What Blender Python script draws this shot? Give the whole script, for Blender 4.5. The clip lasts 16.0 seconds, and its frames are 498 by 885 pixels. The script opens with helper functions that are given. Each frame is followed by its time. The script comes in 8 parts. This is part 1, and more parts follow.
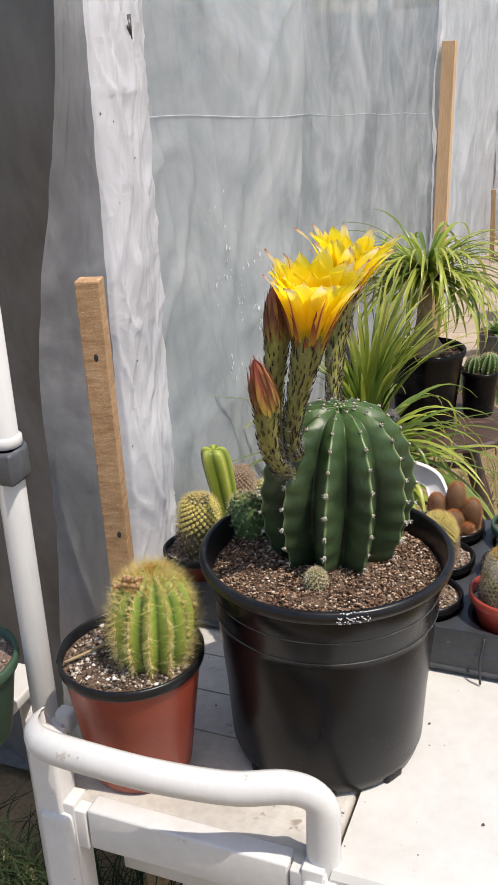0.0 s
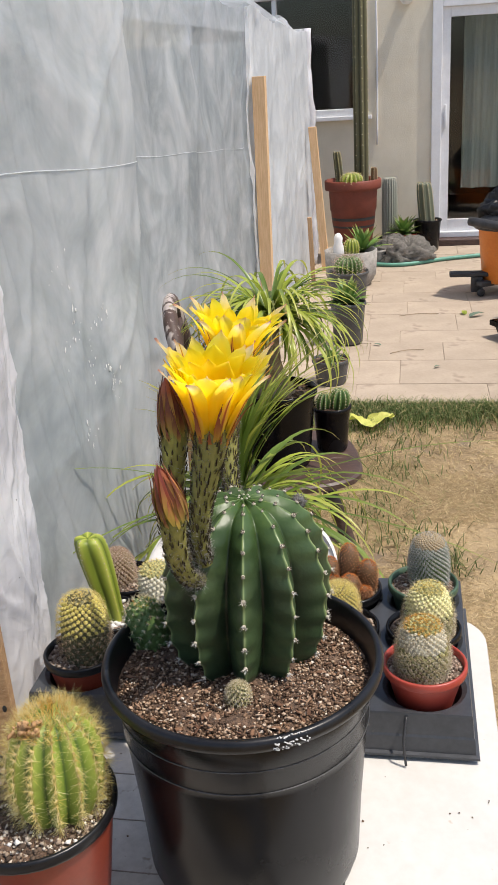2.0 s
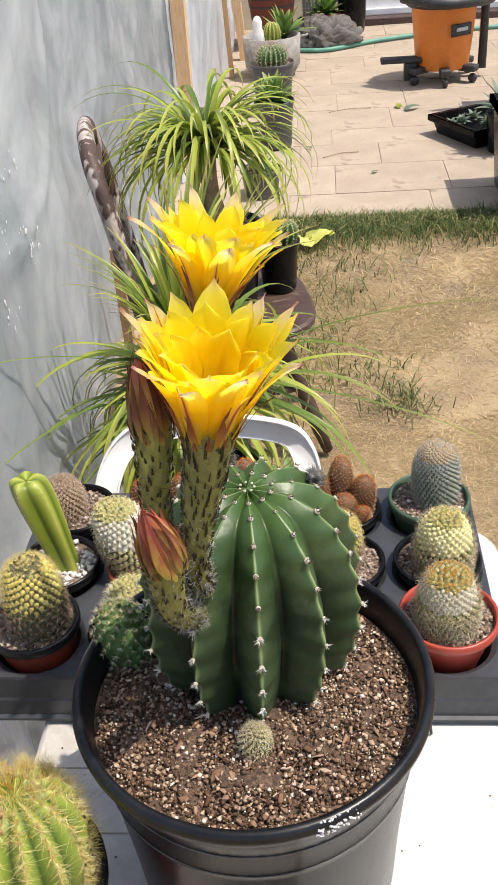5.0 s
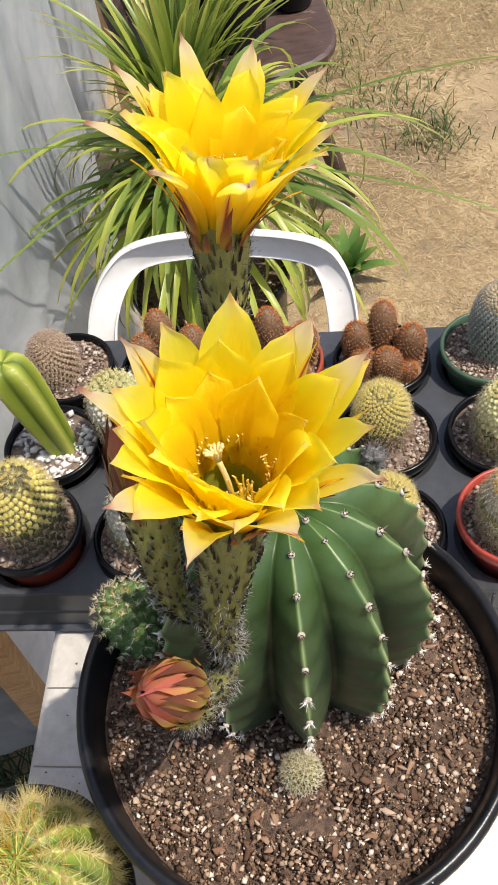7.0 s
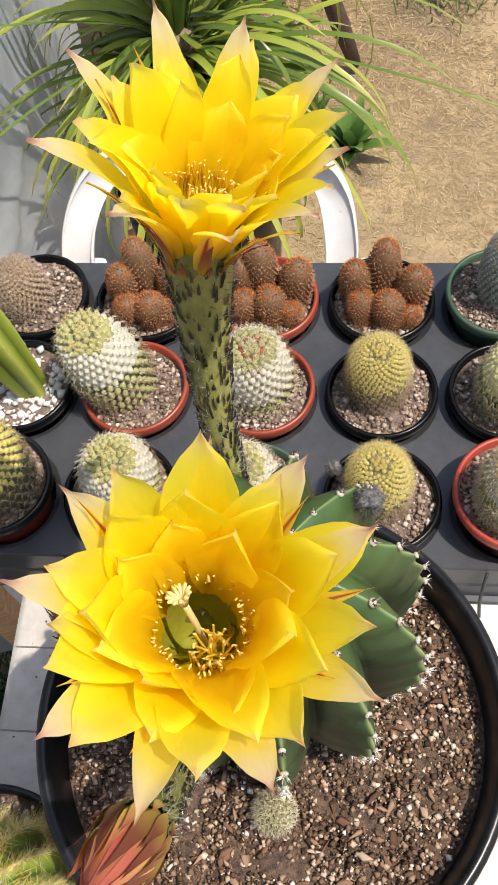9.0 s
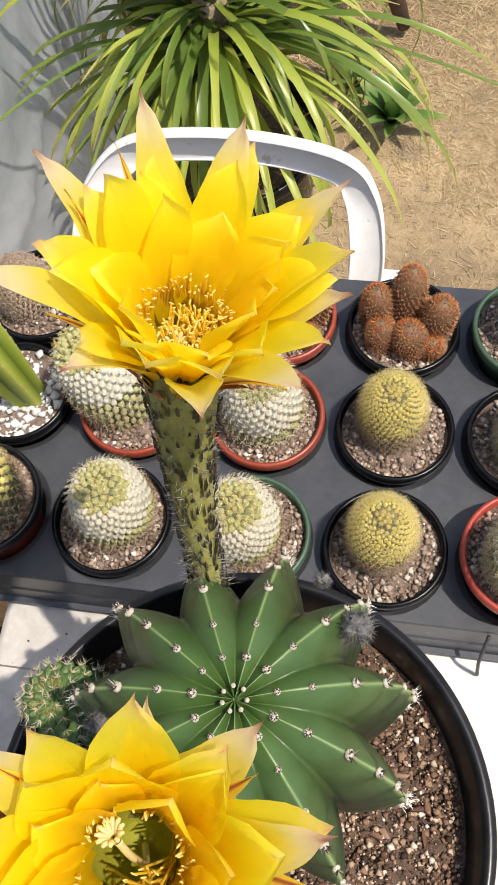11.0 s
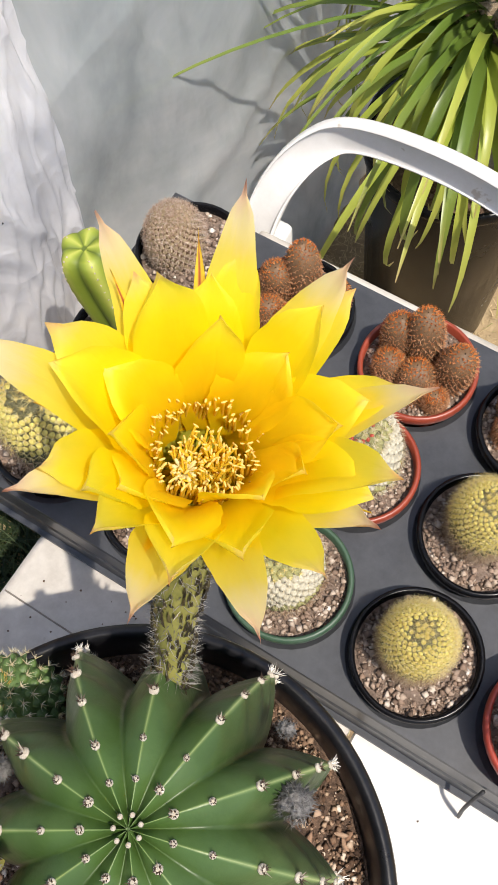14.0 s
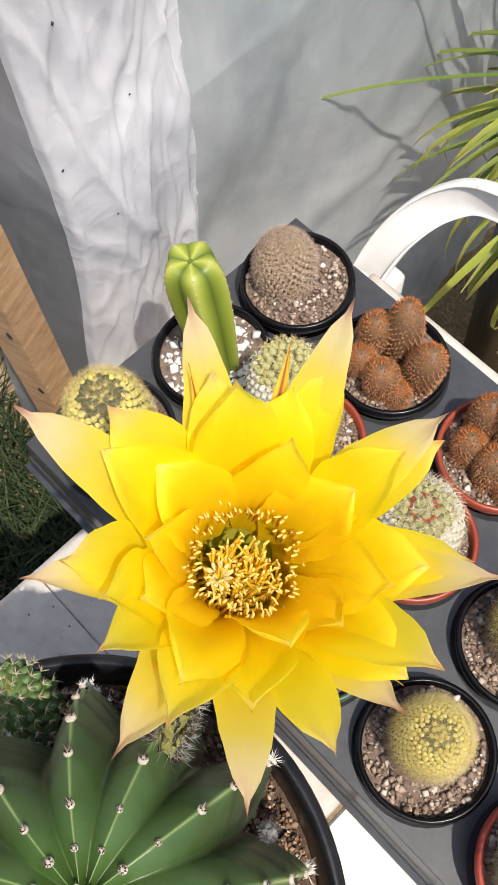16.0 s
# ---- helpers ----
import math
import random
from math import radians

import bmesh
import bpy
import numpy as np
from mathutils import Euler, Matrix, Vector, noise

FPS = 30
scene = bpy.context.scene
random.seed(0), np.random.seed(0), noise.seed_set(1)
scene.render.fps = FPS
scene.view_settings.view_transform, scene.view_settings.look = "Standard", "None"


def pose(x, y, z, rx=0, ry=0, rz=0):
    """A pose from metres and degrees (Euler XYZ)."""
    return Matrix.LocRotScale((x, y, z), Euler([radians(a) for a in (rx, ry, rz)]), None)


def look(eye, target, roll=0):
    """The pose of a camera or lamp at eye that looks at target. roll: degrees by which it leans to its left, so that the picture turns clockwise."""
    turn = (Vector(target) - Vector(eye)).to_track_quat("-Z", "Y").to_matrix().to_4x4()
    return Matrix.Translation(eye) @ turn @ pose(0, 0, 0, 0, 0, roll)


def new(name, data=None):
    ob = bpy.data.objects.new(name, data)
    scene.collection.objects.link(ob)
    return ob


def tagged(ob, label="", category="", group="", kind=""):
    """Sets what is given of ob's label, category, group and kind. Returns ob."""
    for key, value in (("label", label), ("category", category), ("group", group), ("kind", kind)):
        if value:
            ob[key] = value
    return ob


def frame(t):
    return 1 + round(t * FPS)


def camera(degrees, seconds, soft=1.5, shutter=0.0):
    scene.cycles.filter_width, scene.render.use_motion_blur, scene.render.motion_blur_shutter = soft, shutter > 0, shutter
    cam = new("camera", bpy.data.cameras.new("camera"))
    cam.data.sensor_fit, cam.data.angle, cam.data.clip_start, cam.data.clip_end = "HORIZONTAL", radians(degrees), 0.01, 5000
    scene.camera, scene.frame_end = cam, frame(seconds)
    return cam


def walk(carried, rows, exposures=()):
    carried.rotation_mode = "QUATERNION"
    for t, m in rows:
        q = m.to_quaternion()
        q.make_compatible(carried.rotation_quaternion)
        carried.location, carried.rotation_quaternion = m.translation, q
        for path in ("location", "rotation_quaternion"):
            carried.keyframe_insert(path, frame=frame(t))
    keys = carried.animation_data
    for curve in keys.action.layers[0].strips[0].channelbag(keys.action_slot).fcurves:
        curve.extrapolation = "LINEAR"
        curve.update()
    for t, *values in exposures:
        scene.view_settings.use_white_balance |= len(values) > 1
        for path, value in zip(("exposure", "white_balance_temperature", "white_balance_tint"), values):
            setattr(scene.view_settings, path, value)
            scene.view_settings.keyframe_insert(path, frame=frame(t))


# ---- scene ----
cam = camera(30.1, 16.0)
METRES, EYE, TILT, LEAN, TURN = 1.2, 1.493, -22.6, 2.2, 21.0
ROWS = [
    (0.0, 0.0, 0.0, 0.0, 0.0, 0.0, -0.0),
    (0.5, -0.0178, 0.0174, 0.0068, -3.97, 0.2, 1.46),
    (1.0, 0.0099, 0.0235, 0.013, -6.58, 0.42, 2.64),
    (1.5, 0.017, 0.0363, 0.0152, -8.4, 0.84, 3.94),
    (2.0, -0.0479, 0.0903, 0.0625, -10.3, 1.2, 5.52),
    (2.5, -0.1022, 0.1311, 0.0652, -12.65, 1.3, 6.82),
    (3.0, -0.1069, 0.1485, 0.0661, -14.85, 0.63, 7.61),
    (3.5, -0.1086, 0.1605, 0.0738, -15.95, -0.64, 7.83),
    (4.0, -0.091, 0.2019, 0.1034, -15.98, -3.31, 7.49),
    (6.5, 0.0234, 0.4667, 0.2559, -14.94, -26.54, 10.55),
    (7.0, 0.0175, 0.5097, 0.2644, -15.52, -30.48, 10.69),
    (7.5, 0.029, 0.5392, 0.2774, -15.7, -33.58, 10.3),
    (8.0, 0.0338, 0.5651, 0.2856, -15.59, -36.11, 9.65),
    (8.5, 0.0415, 0.5803, 0.2905, -15.35, -38.03, 9.16),
    (9.0, 0.0519, 0.5993, 0.2995, -15.09, -39.79, 8.85),
    (11.5, 0.0967, 0.6777, 0.3278, -8.94, -43.5, 5.25),
    (12.0, 0.1091, 0.6876, 0.3312, -5.65, -43.96, 3.32),
    (12.5, 0.1163, 0.6997, 0.3335, -1.9, -44.43, 1.3),
    (13.0, 0.1213, 0.7088, 0.3355, 1.78, -44.9, -0.33),
    (13.5, 0.1233, 0.7254, 0.3351, 6.12, -45.52, -1.97),
    (14.0, 0.1234, 0.7398, 0.3349, 10.34, -46.25, -3.58),
    (14.5, 0.124, 0.7521, 0.3367, 14.55, -47.03, -5.22),
    (15.0, 0.1216, 0.7625, 0.3396, 18.37, -47.75, -7.02),
    (15.5, 0.1179, 0.768, 0.3398, 21.11, -48.07, -8.44),
    (16.0, 0.1163, 0.7705, 0.3425, 23.14, -47.85, -9.69),
]
walk(cam, [(t, pose(0, 0, EYE, TILT, LEAN, TURN) @ pose(METRES * x, METRES * y, METRES * z, 90 + pitch, roll, yaw)) for t, x, y, z, yaw, pitch, roll in ROWS],
     exposures=[(0.0, 0.2), (2.0, 0.28), (3.5, 0.46), (4.0, 0.5), (7.0, 0.46), (16.0, 0.46)])

# ---- world and sun ----
SUN_DIR = Vector((0.41, -0.08, 0.91)).normalized()
world = bpy.data.worlds.new("sky")
scene.world = world
world.use_nodes = True
wn = world.node_tree
wn.nodes.clear()
sky = wn.nodes.new("ShaderNodeTexSky")
sky.sky_type = "NISHITA"
sky.sun_disc = False
sky.sun_elevation = math.asin(SUN_DIR.z)
sky.sun_rotation = math.atan2(SUN_DIR.x, SUN_DIR.y)
sky.dust_density = 2.0
bg = wn.nodes.new("ShaderNodeBackground")
bg.inputs["Strength"].default_value = 0.14
wo = wn.nodes.new("ShaderNodeOutputWorld")
wn.links.new(sky.outputs[0], bg.inputs[0])
wn.links.new(bg.outputs[0], wo.inputs[0])
sun_data = bpy.data.lights.new("sun", "SUN")
sun_data.energy = 3.6
sun_data.angle = radians(0.6)
sun_data.color = (1.0, 0.92, 0.82)
sun = new("sun", sun_data)
sun.matrix_world = look(SUN_DIR * 20, (0, 0, 0))


# ---- materials ----
def node(nt, kind, **inputs):
    n = nt.nodes.new(kind)
    for k, v in inputs.items():
        n.inputs[k.replace("_", " ")].default_value = v
    return n


def rgba(c):
    return (c[0], c[1], c[2], 1.0)


def surf(name, c1, c2, scale=20.0, rough=0.6, bump=0.2, fine=8.0, metallic=0.0, vary=0.0, spec=0.5,
         stretch=(1, 1, 1), trans=0.0, coat=0.0, dist=0.002, spots=None):
    """Two tones mixed by coarse and fine noise, with relief; vary shifts the value piece by piece."""
    m = bpy.data.materials.new(name)
    m.use_nodes = True
    nt = m.node_tree
    b = nt.nodes["Principled BSDF"]
    tc = nt.nodes.new("ShaderNodeTexCoord")
    mp = nt.nodes.new("ShaderNodeMapping")
    mp.inputs["Scale"].default_value = stretch
    nt.links.new(tc.outputs["Object"], mp.inputs["Vector"])
    n1 = node(nt, "ShaderNodeTexNoise", Scale=scale, Detail=6.0, Roughness=0.6)
    n2 = node(nt, "ShaderNodeTexNoise", Scale=scale * fine, Detail=4.0, Roughness=0.7)
    nt.links.new(mp.outputs[0], n1.inputs["Vector"])
    nt.links.new(mp.outputs[0], n2.inputs["Vector"])
    mul = nt.nodes.new("ShaderNodeMath")
    mul.operation = "MULTIPLY_ADD"
    nt.links.new(n2.outputs["Fac"], mul.inputs[0])
    mul.inputs[1].default_value = 0.45
    nt.links.new(n1.outputs["Fac"], mul.inputs[2])
    ramp = nt.nodes.new("ShaderNodeValToRGB")
    ramp.color_ramp.elements[0].position = 0.52
    ramp.color_ramp.elements[0].color = rgba(c1)
    ramp.color_ramp.elements[1].position = 0.92
    ramp.color_ramp.elements[1].color = rgba(c2)
    nt.links.new(mul.outputs[0], ramp.inputs[0])
    out = ramp.outputs[0]
    if spots:
        colour, size, amount = spots
        n3 = node(nt, "ShaderNodeTexNoise", Scale=size, Detail=3.0, Roughness=0.75)
        nt.links.new(mp.outputs[0], n3.inputs["Vector"])
        r3 = nt.nodes.new("ShaderNodeValToRGB")
        r3.color_ramp.elements[0].position = 1 - amount
        r3.color_ramp.elements[0].color = (0, 0, 0, 1)
        r3.color_ramp.elements[1].position = min(1, 1.06 - amount)
        nt.links.new(n3.outputs["Fac"], r3.inputs[0])
        mx = nt.nodes.new("ShaderNodeMix")
        mx.data_type = "RGBA"
        nt.links.new(r3.outputs[0], mx.inputs[0])
        nt.links.new(out, mx.inputs[6])
        mx.inputs[7].default_value = rgba(colour)
        out = mx.outputs[2]
    if vary:
        oi = nt.nodes.new("ShaderNodeObjectInfo")
        mr = node(nt, "ShaderNodeMapRange", To_Min=1 - vary, To_Max=1 + vary)
        nt.links.new(oi.outputs["Random"], mr.inputs[0])
        hs = nt.nodes.new("ShaderNodeHueSaturation")
        nt.links.new(mr.outputs[0], hs.inputs["Value"])
        nt.links.new(out, hs.inputs["Color"])
        out = hs.outputs[0]
    nt.links.new(out, b.inputs["Base Color"])
    rr = node(nt, "ShaderNodeMapRange", To_Min=max(0.02, rough - 0.1), To_Max=min(1, rough + 0.12))
    nt.links.new(n1.outputs["Fac"], rr.inputs[0])
    nt.links.new(rr.outputs[0], b.inputs["Roughness"])
    b.inputs["Metallic"].default_value = metallic
    b.inputs["Specular IOR Level"].default_value = spec
    b.inputs["Coat Weight"].default_value = coat
    if bump:
        bp = node(nt, "ShaderNodeBump", Strength=bump, Distance=dist)
        nt.links.new(mul.outputs[0], bp.inputs["Height"])
        nt.links.new(bp.outputs[0], b.inputs["Normal"])
    if trans:
        tr = nt.nodes.new("ShaderNodeBsdfTranslucent")
        nt.links.new(out, tr.inputs[0])
        ms = nt.nodes.new("ShaderNodeMixShader")
        ms.inputs[0].default_value = trans
        nt.links.new(b.outputs[0], ms.inputs[1])
        nt.links.new(tr.outputs[0], ms.inputs[2])
        nt.links.new(ms.outputs[0], nt.nodes["Material Output"].inputs[0])
    return m


def along(name, stops, rough=0.45, trans=0.0, axis=1, scale=60.0, bump=0.15, stretch=(1, 1, 1), vary=0.0, amount=0.12, spec=0.5, dist=0.001, bloom=None, young=None):
    """Colour that runs along (axis 1) or across (axis 0) a leaf, petal or rib by its UV map, broken by noise."""
    m = bpy.data.materials.new(name)
    m.use_nodes = True
    nt = m.node_tree
    b = nt.nodes["Principled BSDF"]
    uv = nt.nodes.new("ShaderNodeUVMap")
    sp = nt.nodes.new("ShaderNodeSeparateXYZ")
    nt.links.new(uv.outputs[0], sp.inputs[0])
    tc = nt.nodes.new("ShaderNodeTexCoord")
    mp = nt.nodes.new("ShaderNodeMapping")
    mp.inputs["Scale"].default_value = stretch
    nt.links.new(tc.outputs["Object"], mp.inputs[0])
    n1 = node(nt, "ShaderNodeTexNoise", Scale=scale, Detail=5.0, Roughness=0.6)
    nt.links.new(mp.outputs[0], n1.inputs["Vector"])
    ma = nt.nodes.new("ShaderNodeMath")
    ma.operation = "MULTIPLY_ADD"
    sb = nt.nodes.new("ShaderNodeMath")
    sb.operation = "SUBTRACT"
    nt.links.new(n1.outputs["Fac"], sb.inputs[0])
    sb.inputs[1].default_value = 0.5
    nt.links.new(sb.outputs[0], ma.inputs[0])
    ma.inputs[1].default_value = amount * 2
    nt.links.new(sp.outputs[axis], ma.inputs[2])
    ramp = nt.nodes.new("ShaderNodeValToRGB")
    els = ramp.color_ramp.elements
    while len(els) < len(stops):
        els.new(0.5)
    for e, (p, c) in zip(els, stops):
        e.position = p
        e.color = rgba(c)
    nt.links.new(ma.outputs[0], ramp.inputs[0])
    out = ramp.outputs[0]
    hs = nt.nodes.new("ShaderNodeHueSaturation")
    mr = node(nt, "ShaderNodeMapRange", To_Min=0.8, To_Max=1.2)
    n2 = node(nt, "ShaderNodeTexNoise", Scale=scale * 0.2, Detail=3.0)
    nt.links.new(tc.outputs["Object"], n2.inputs["Vector"])
    nt.links.new(n2.outputs["Fac"], mr.inputs[0])
    nt.links.new(mr.outputs[0], hs.inputs["Value"])
    nt.links.new(out, hs.inputs["Color"])
    out = hs.outputs[0]
    if bloom:
        n3 = node(nt, "ShaderNodeTexNoise", Scale=bloom[1], Detail=5.0, Roughness=0.65)
        nt.links.new(tc.outputs["Object"], n3.inputs["Vector"])
        r3 = node(nt, "ShaderNodeMapRange", From_Min=0.45, From_Max=0.78, To_Min=0.0, To_Max=bloom[2])
        nt.links.new(n3.outputs["Fac"], r3.inputs[0])
        mx = nt.nodes.new("ShaderNodeMix")
        mx.data_type = "RGBA"
        nt.links.new(r3.outputs[0], mx.inputs[0])
        nt.links.new(out, mx.inputs[6])
        mx.inputs[7].default_value = rgba(bloom[0])
        out = mx.outputs[2]
    # paler towards the top: new growth, with sunlit brightness put into the colour too
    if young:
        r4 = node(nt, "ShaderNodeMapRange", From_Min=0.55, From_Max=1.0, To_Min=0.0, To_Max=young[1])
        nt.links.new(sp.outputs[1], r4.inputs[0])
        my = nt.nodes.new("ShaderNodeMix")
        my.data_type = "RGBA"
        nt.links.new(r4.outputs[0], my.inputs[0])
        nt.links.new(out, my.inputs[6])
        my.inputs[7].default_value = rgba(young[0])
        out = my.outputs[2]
    if vary:
        gi = nt.nodes.new("ShaderNodeNewGeometry")
        m2 = node(nt, "ShaderNodeMapRange", To_Min=1 - vary, To_Max=1 + vary)
        nt.links.new(gi.outputs["Random Per Island"], m2.inputs[0])
        h2 = nt.nodes.new("ShaderNodeHueSaturation")
        nt.links.new(m2.outputs[0], h2.inputs["Value"])
        nt.links.new(out, h2.inputs["Color"])
        out = h2.outputs[0]
    nt.links.new(out, b.inputs["Base Color"])
    b.inputs["Roughness"].default_value = rough
    b.inputs["Specular IOR Level"].default_value = spec
    if bump:
        bp = node(nt, "ShaderNodeBump", Strength=bump, Distance=dist)
        nt.links.new(n1.outputs["Fac"], bp.inputs["Height"])
        nt.links.new(bp.outputs[0], b.inputs["Normal"])
    if trans:
        tr = nt.nodes.new("ShaderNodeBsdfTranslucent")
        nt.links.new(out, tr.inputs[0])
        ms = nt.nodes.new("ShaderNodeMixShader")
        ms.inputs[0].default_value = trans
        nt.links.new(b.outputs[0], ms.inputs[1])
        nt.links.new(tr.outputs[0], ms.inputs[2])
        nt.links.new(ms.outputs[0], nt.nodes["Material Output"].inputs[0])
    return m


def island(name, stops, rough=0.8, trans=0.0, spec=0.3):
    """Each loose bit of a mesh takes its own tone from the stops."""
    m = bpy.data.materials.new(name)
    m.use_nodes = True
    nt = m.node_tree
    b = nt.nodes["Principled BSDF"]
    gi = nt.nodes.new("ShaderNodeNewGeometry")
    ramp = nt.nodes.new("ShaderNodeValToRGB")
    els = ramp.color_ramp.elements
    while len(els) < len(stops):
        els.new(0.5)
    for e, (p, c) in zip(els, stops):
        e.position = p
        e.color = rgba(c)
    nt.links.new(gi.outputs["Random Per Island"], ramp.inputs[0])
    nt.links.new(ramp.outputs[0], b.inputs["Base Color"])
    b.inputs["Roughness"].default_value = rough
    b.inputs["Specular IOR Level"].default_value = spec
    if trans:
        tr = nt.nodes.new("ShaderNodeBsdfTranslucent")
        nt.links.new(ramp.outputs[0], tr.inputs[0])
        ms = nt.nodes.new("ShaderNodeMixShader")
        ms.inputs[0].default_value = trans
        nt.links.new(b.outputs[0], ms.inputs[1])
        nt.links.new(tr.outputs[0], ms.inputs[2])
        nt.links.new(ms.outputs[0], nt.nodes["Material Output"].inputs[0])
    return m


def piecewise(name, stops, rough=0.9):
    """Each object of a scatter takes its own tone from the stops."""
    m = island(name, stops, rough)
    nt = m.node_tree
    oi = nt.nodes.new("ShaderNodeObjectInfo")
    ramp = [n for n in nt.nodes if n.bl_idname == "ShaderNodeValToRGB"][0]
    nt.links.new(oi.outputs["Random"], ramp.inputs[0])
    return m


M = {}
M["black_pot"] = surf("black plastic", (0.0035, 0.0035, 0.0045), (0.008, 0.008, 0.009), 6, 0.25, 0.03, 4, spec=0.22, spots=((0.016, 0.0155, 0.015), 7, 0.22))
M["faded_pot"] = surf("sun-faded black plastic", (0.045, 0.045, 0.046), (0.11, 0.108, 0.105), 9, 0.5, 0.08, spots=((0.20, 0.19, 0.18), 10, 0.36))
M["ring_highlight"] = surf("pot ring highlight", (0.03, 0.03, 0.031), (0.10, 0.10, 0.10), 40, 0.35, 0.05)
M["rim_black"] = surf("black rim plastic", (0.005, 0.005, 0.006), (0.013, 0.013, 0.015), 30, 0.30, 0.08, spec=0.35, spots=((0.06, 0.057, 0.053), 22, 0.26))
M["terracotta"] = surf("terracotta plastic", (0.24, 0.042, 0.021), (0.31, 0.06, 0.032), 18, 0.38, 0.05, vary=0.08, spots=((0.26, 0.11, 0.07), 16, 0.28))
M["red_pot"] = surf("red plastic", (0.32, 0.04, 0.025), (0.38, 0.06, 0.04), 25, 0.38, 0.05)
M["green_pot"] = surf("dull green plastic", (0.035, 0.075, 0.045), (0.055, 0.1, 0.06), 25, 0.45, 0.06)
M["tray"] = surf("grey tray plastic", (0.036, 0.038, 0.043), (0.058, 0.061, 0.068), 16, 0.36, 0.08, spots=((0.13, 0.12, 0.11), 26, 0.30))
M["white_plastic"] = surf("aged white plastic", (0.57, 0.55, 0.51), (0.65, 0.63, 0.595), 7, 0.45, 0.05, spots=((0.50, 0.44, 0.37), 34, 0.31))
M["dusty_plastic"] = surf("dusty white plastic", (0.40, 0.365, 0.32), (0.58, 0.545, 0.49), 9, 0.6, 0.08, spots=((0.30, 0.25, 0.20), 26, 0.36))
M["handle_white"] = surf("white moulded plastic", (0.63, 0.615, 0.59), (0.71, 0.70, 0.68), 12, 0.42, 0.06, spots=((0.48, 0.43, 0.37), 40, 0.33))
M["pipe_white"] = surf("white pipe plastic", (0.58, 0.575, 0.56), (0.68, 0.675, 0.66), 10, 0.35, 0.03, stretch=(1, 1, 0.15))
M["band_grey"] = surf("grey clamp plastic", (0.06, 0.065, 0.075), (0.10, 0.105, 0.115), 22, 0.45, 0.05)
M["soil"] = surf("potting soil", (0.054, 0.033, 0.022), (0.24, 0.15, 0.098), 190, 0.95, 1.0, 6, dist=0.004)
M["soil_grey"] = surf("gritty soil", (0.13, 0.092, 0.07), (0.32, 0.235, 0.18), 150, 0.95, 1.0, 6, dist=0.004)
M["chips"] = island("perlite and bark", [(0.0, (0.045, 0.025, 0.015)), (0.36, (0.13, 0.076, 0.046)), (0.64, (0.26, 0.165, 0.106)), (0.84, (0.43, 0.305, 0.205)), (0.95, (0.56, 0.44, 0.33)), (1.0, (0.74, 0.66, 0.56))], 0.9)
M["bark"] = piecewise("bark splinters", [(0.0, (0.09, 0.045, 0.027)), (0.5, (0.20, 0.11, 0.065)), (0.85, (0.36, 0.235, 0.155)), (0.95, (0.55, 0.42, 0.31)), (1.0, (0.72, 0.62, 0.5))], 0.9)
M["grit"] = island("pale grit", [(0.0, (0.10, 0.068, 0.05)), (0.4, (0.27, 0.19, 0.14)), (0.8, (0.42, 0.33, 0.26)), (0.95, (0.55, 0.47, 0.39)), (1.0, (0.74, 0.69, 0.62))], 0.9)
M["gravel"] = island("gravelly pot topping", [(0.0, (0.05, 0.035, 0.026)), (0.35, (0.15, 0.105, 0.075)), (0.65, (0.36, 0.28, 0.21)), (0.85, (0.60, 0.53, 0.44)), (1.0, (0.84, 0.80, 0.74))], 0.9)
M["pebble"] = island("white pebbles", [(0.0, (0.5, 0.48, 0.45)), (1.0, (0.86, 0.85, 0.83))], 0.8)
# near-black stops paint the shade in the rib grooves; the pale crest is skin colour
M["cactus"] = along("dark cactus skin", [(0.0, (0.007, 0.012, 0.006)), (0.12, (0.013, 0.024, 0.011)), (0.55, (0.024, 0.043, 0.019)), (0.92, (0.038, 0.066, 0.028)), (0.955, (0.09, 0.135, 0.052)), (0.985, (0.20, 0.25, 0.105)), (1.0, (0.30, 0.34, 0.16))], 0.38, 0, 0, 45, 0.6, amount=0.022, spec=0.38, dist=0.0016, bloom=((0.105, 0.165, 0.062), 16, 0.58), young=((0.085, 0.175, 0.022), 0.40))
# cactus_small, barrel, column_green, olive: dark first stops hold the shade of the grooves
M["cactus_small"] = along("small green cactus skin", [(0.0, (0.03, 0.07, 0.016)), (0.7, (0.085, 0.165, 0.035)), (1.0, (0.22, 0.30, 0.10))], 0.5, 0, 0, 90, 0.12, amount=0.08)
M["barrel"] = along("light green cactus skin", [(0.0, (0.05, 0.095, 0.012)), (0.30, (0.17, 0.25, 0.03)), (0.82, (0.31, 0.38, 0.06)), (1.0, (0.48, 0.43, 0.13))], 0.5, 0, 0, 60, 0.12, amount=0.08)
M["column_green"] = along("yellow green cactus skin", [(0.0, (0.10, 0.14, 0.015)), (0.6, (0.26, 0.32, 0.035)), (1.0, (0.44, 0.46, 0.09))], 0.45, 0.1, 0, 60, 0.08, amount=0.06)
M["spine_orange"] = island("orange golden spines", [(0.0, (0.62, 0.34, 0.06)), (0.6, (0.80, 0.56, 0.16)), (1.0, (0.90, 0.78, 0.42))], 0.5, 0.5)
M["areole_spine"] = island("short dark and pale spines", [(0.0, (0.05, 0.03, 0.02)), (0.22, (0.12, 0.08, 0.055)), (0.30, (0.62, 0.58, 0.50)), (1.0, (0.84, 0.81, 0.75))], 0.6)
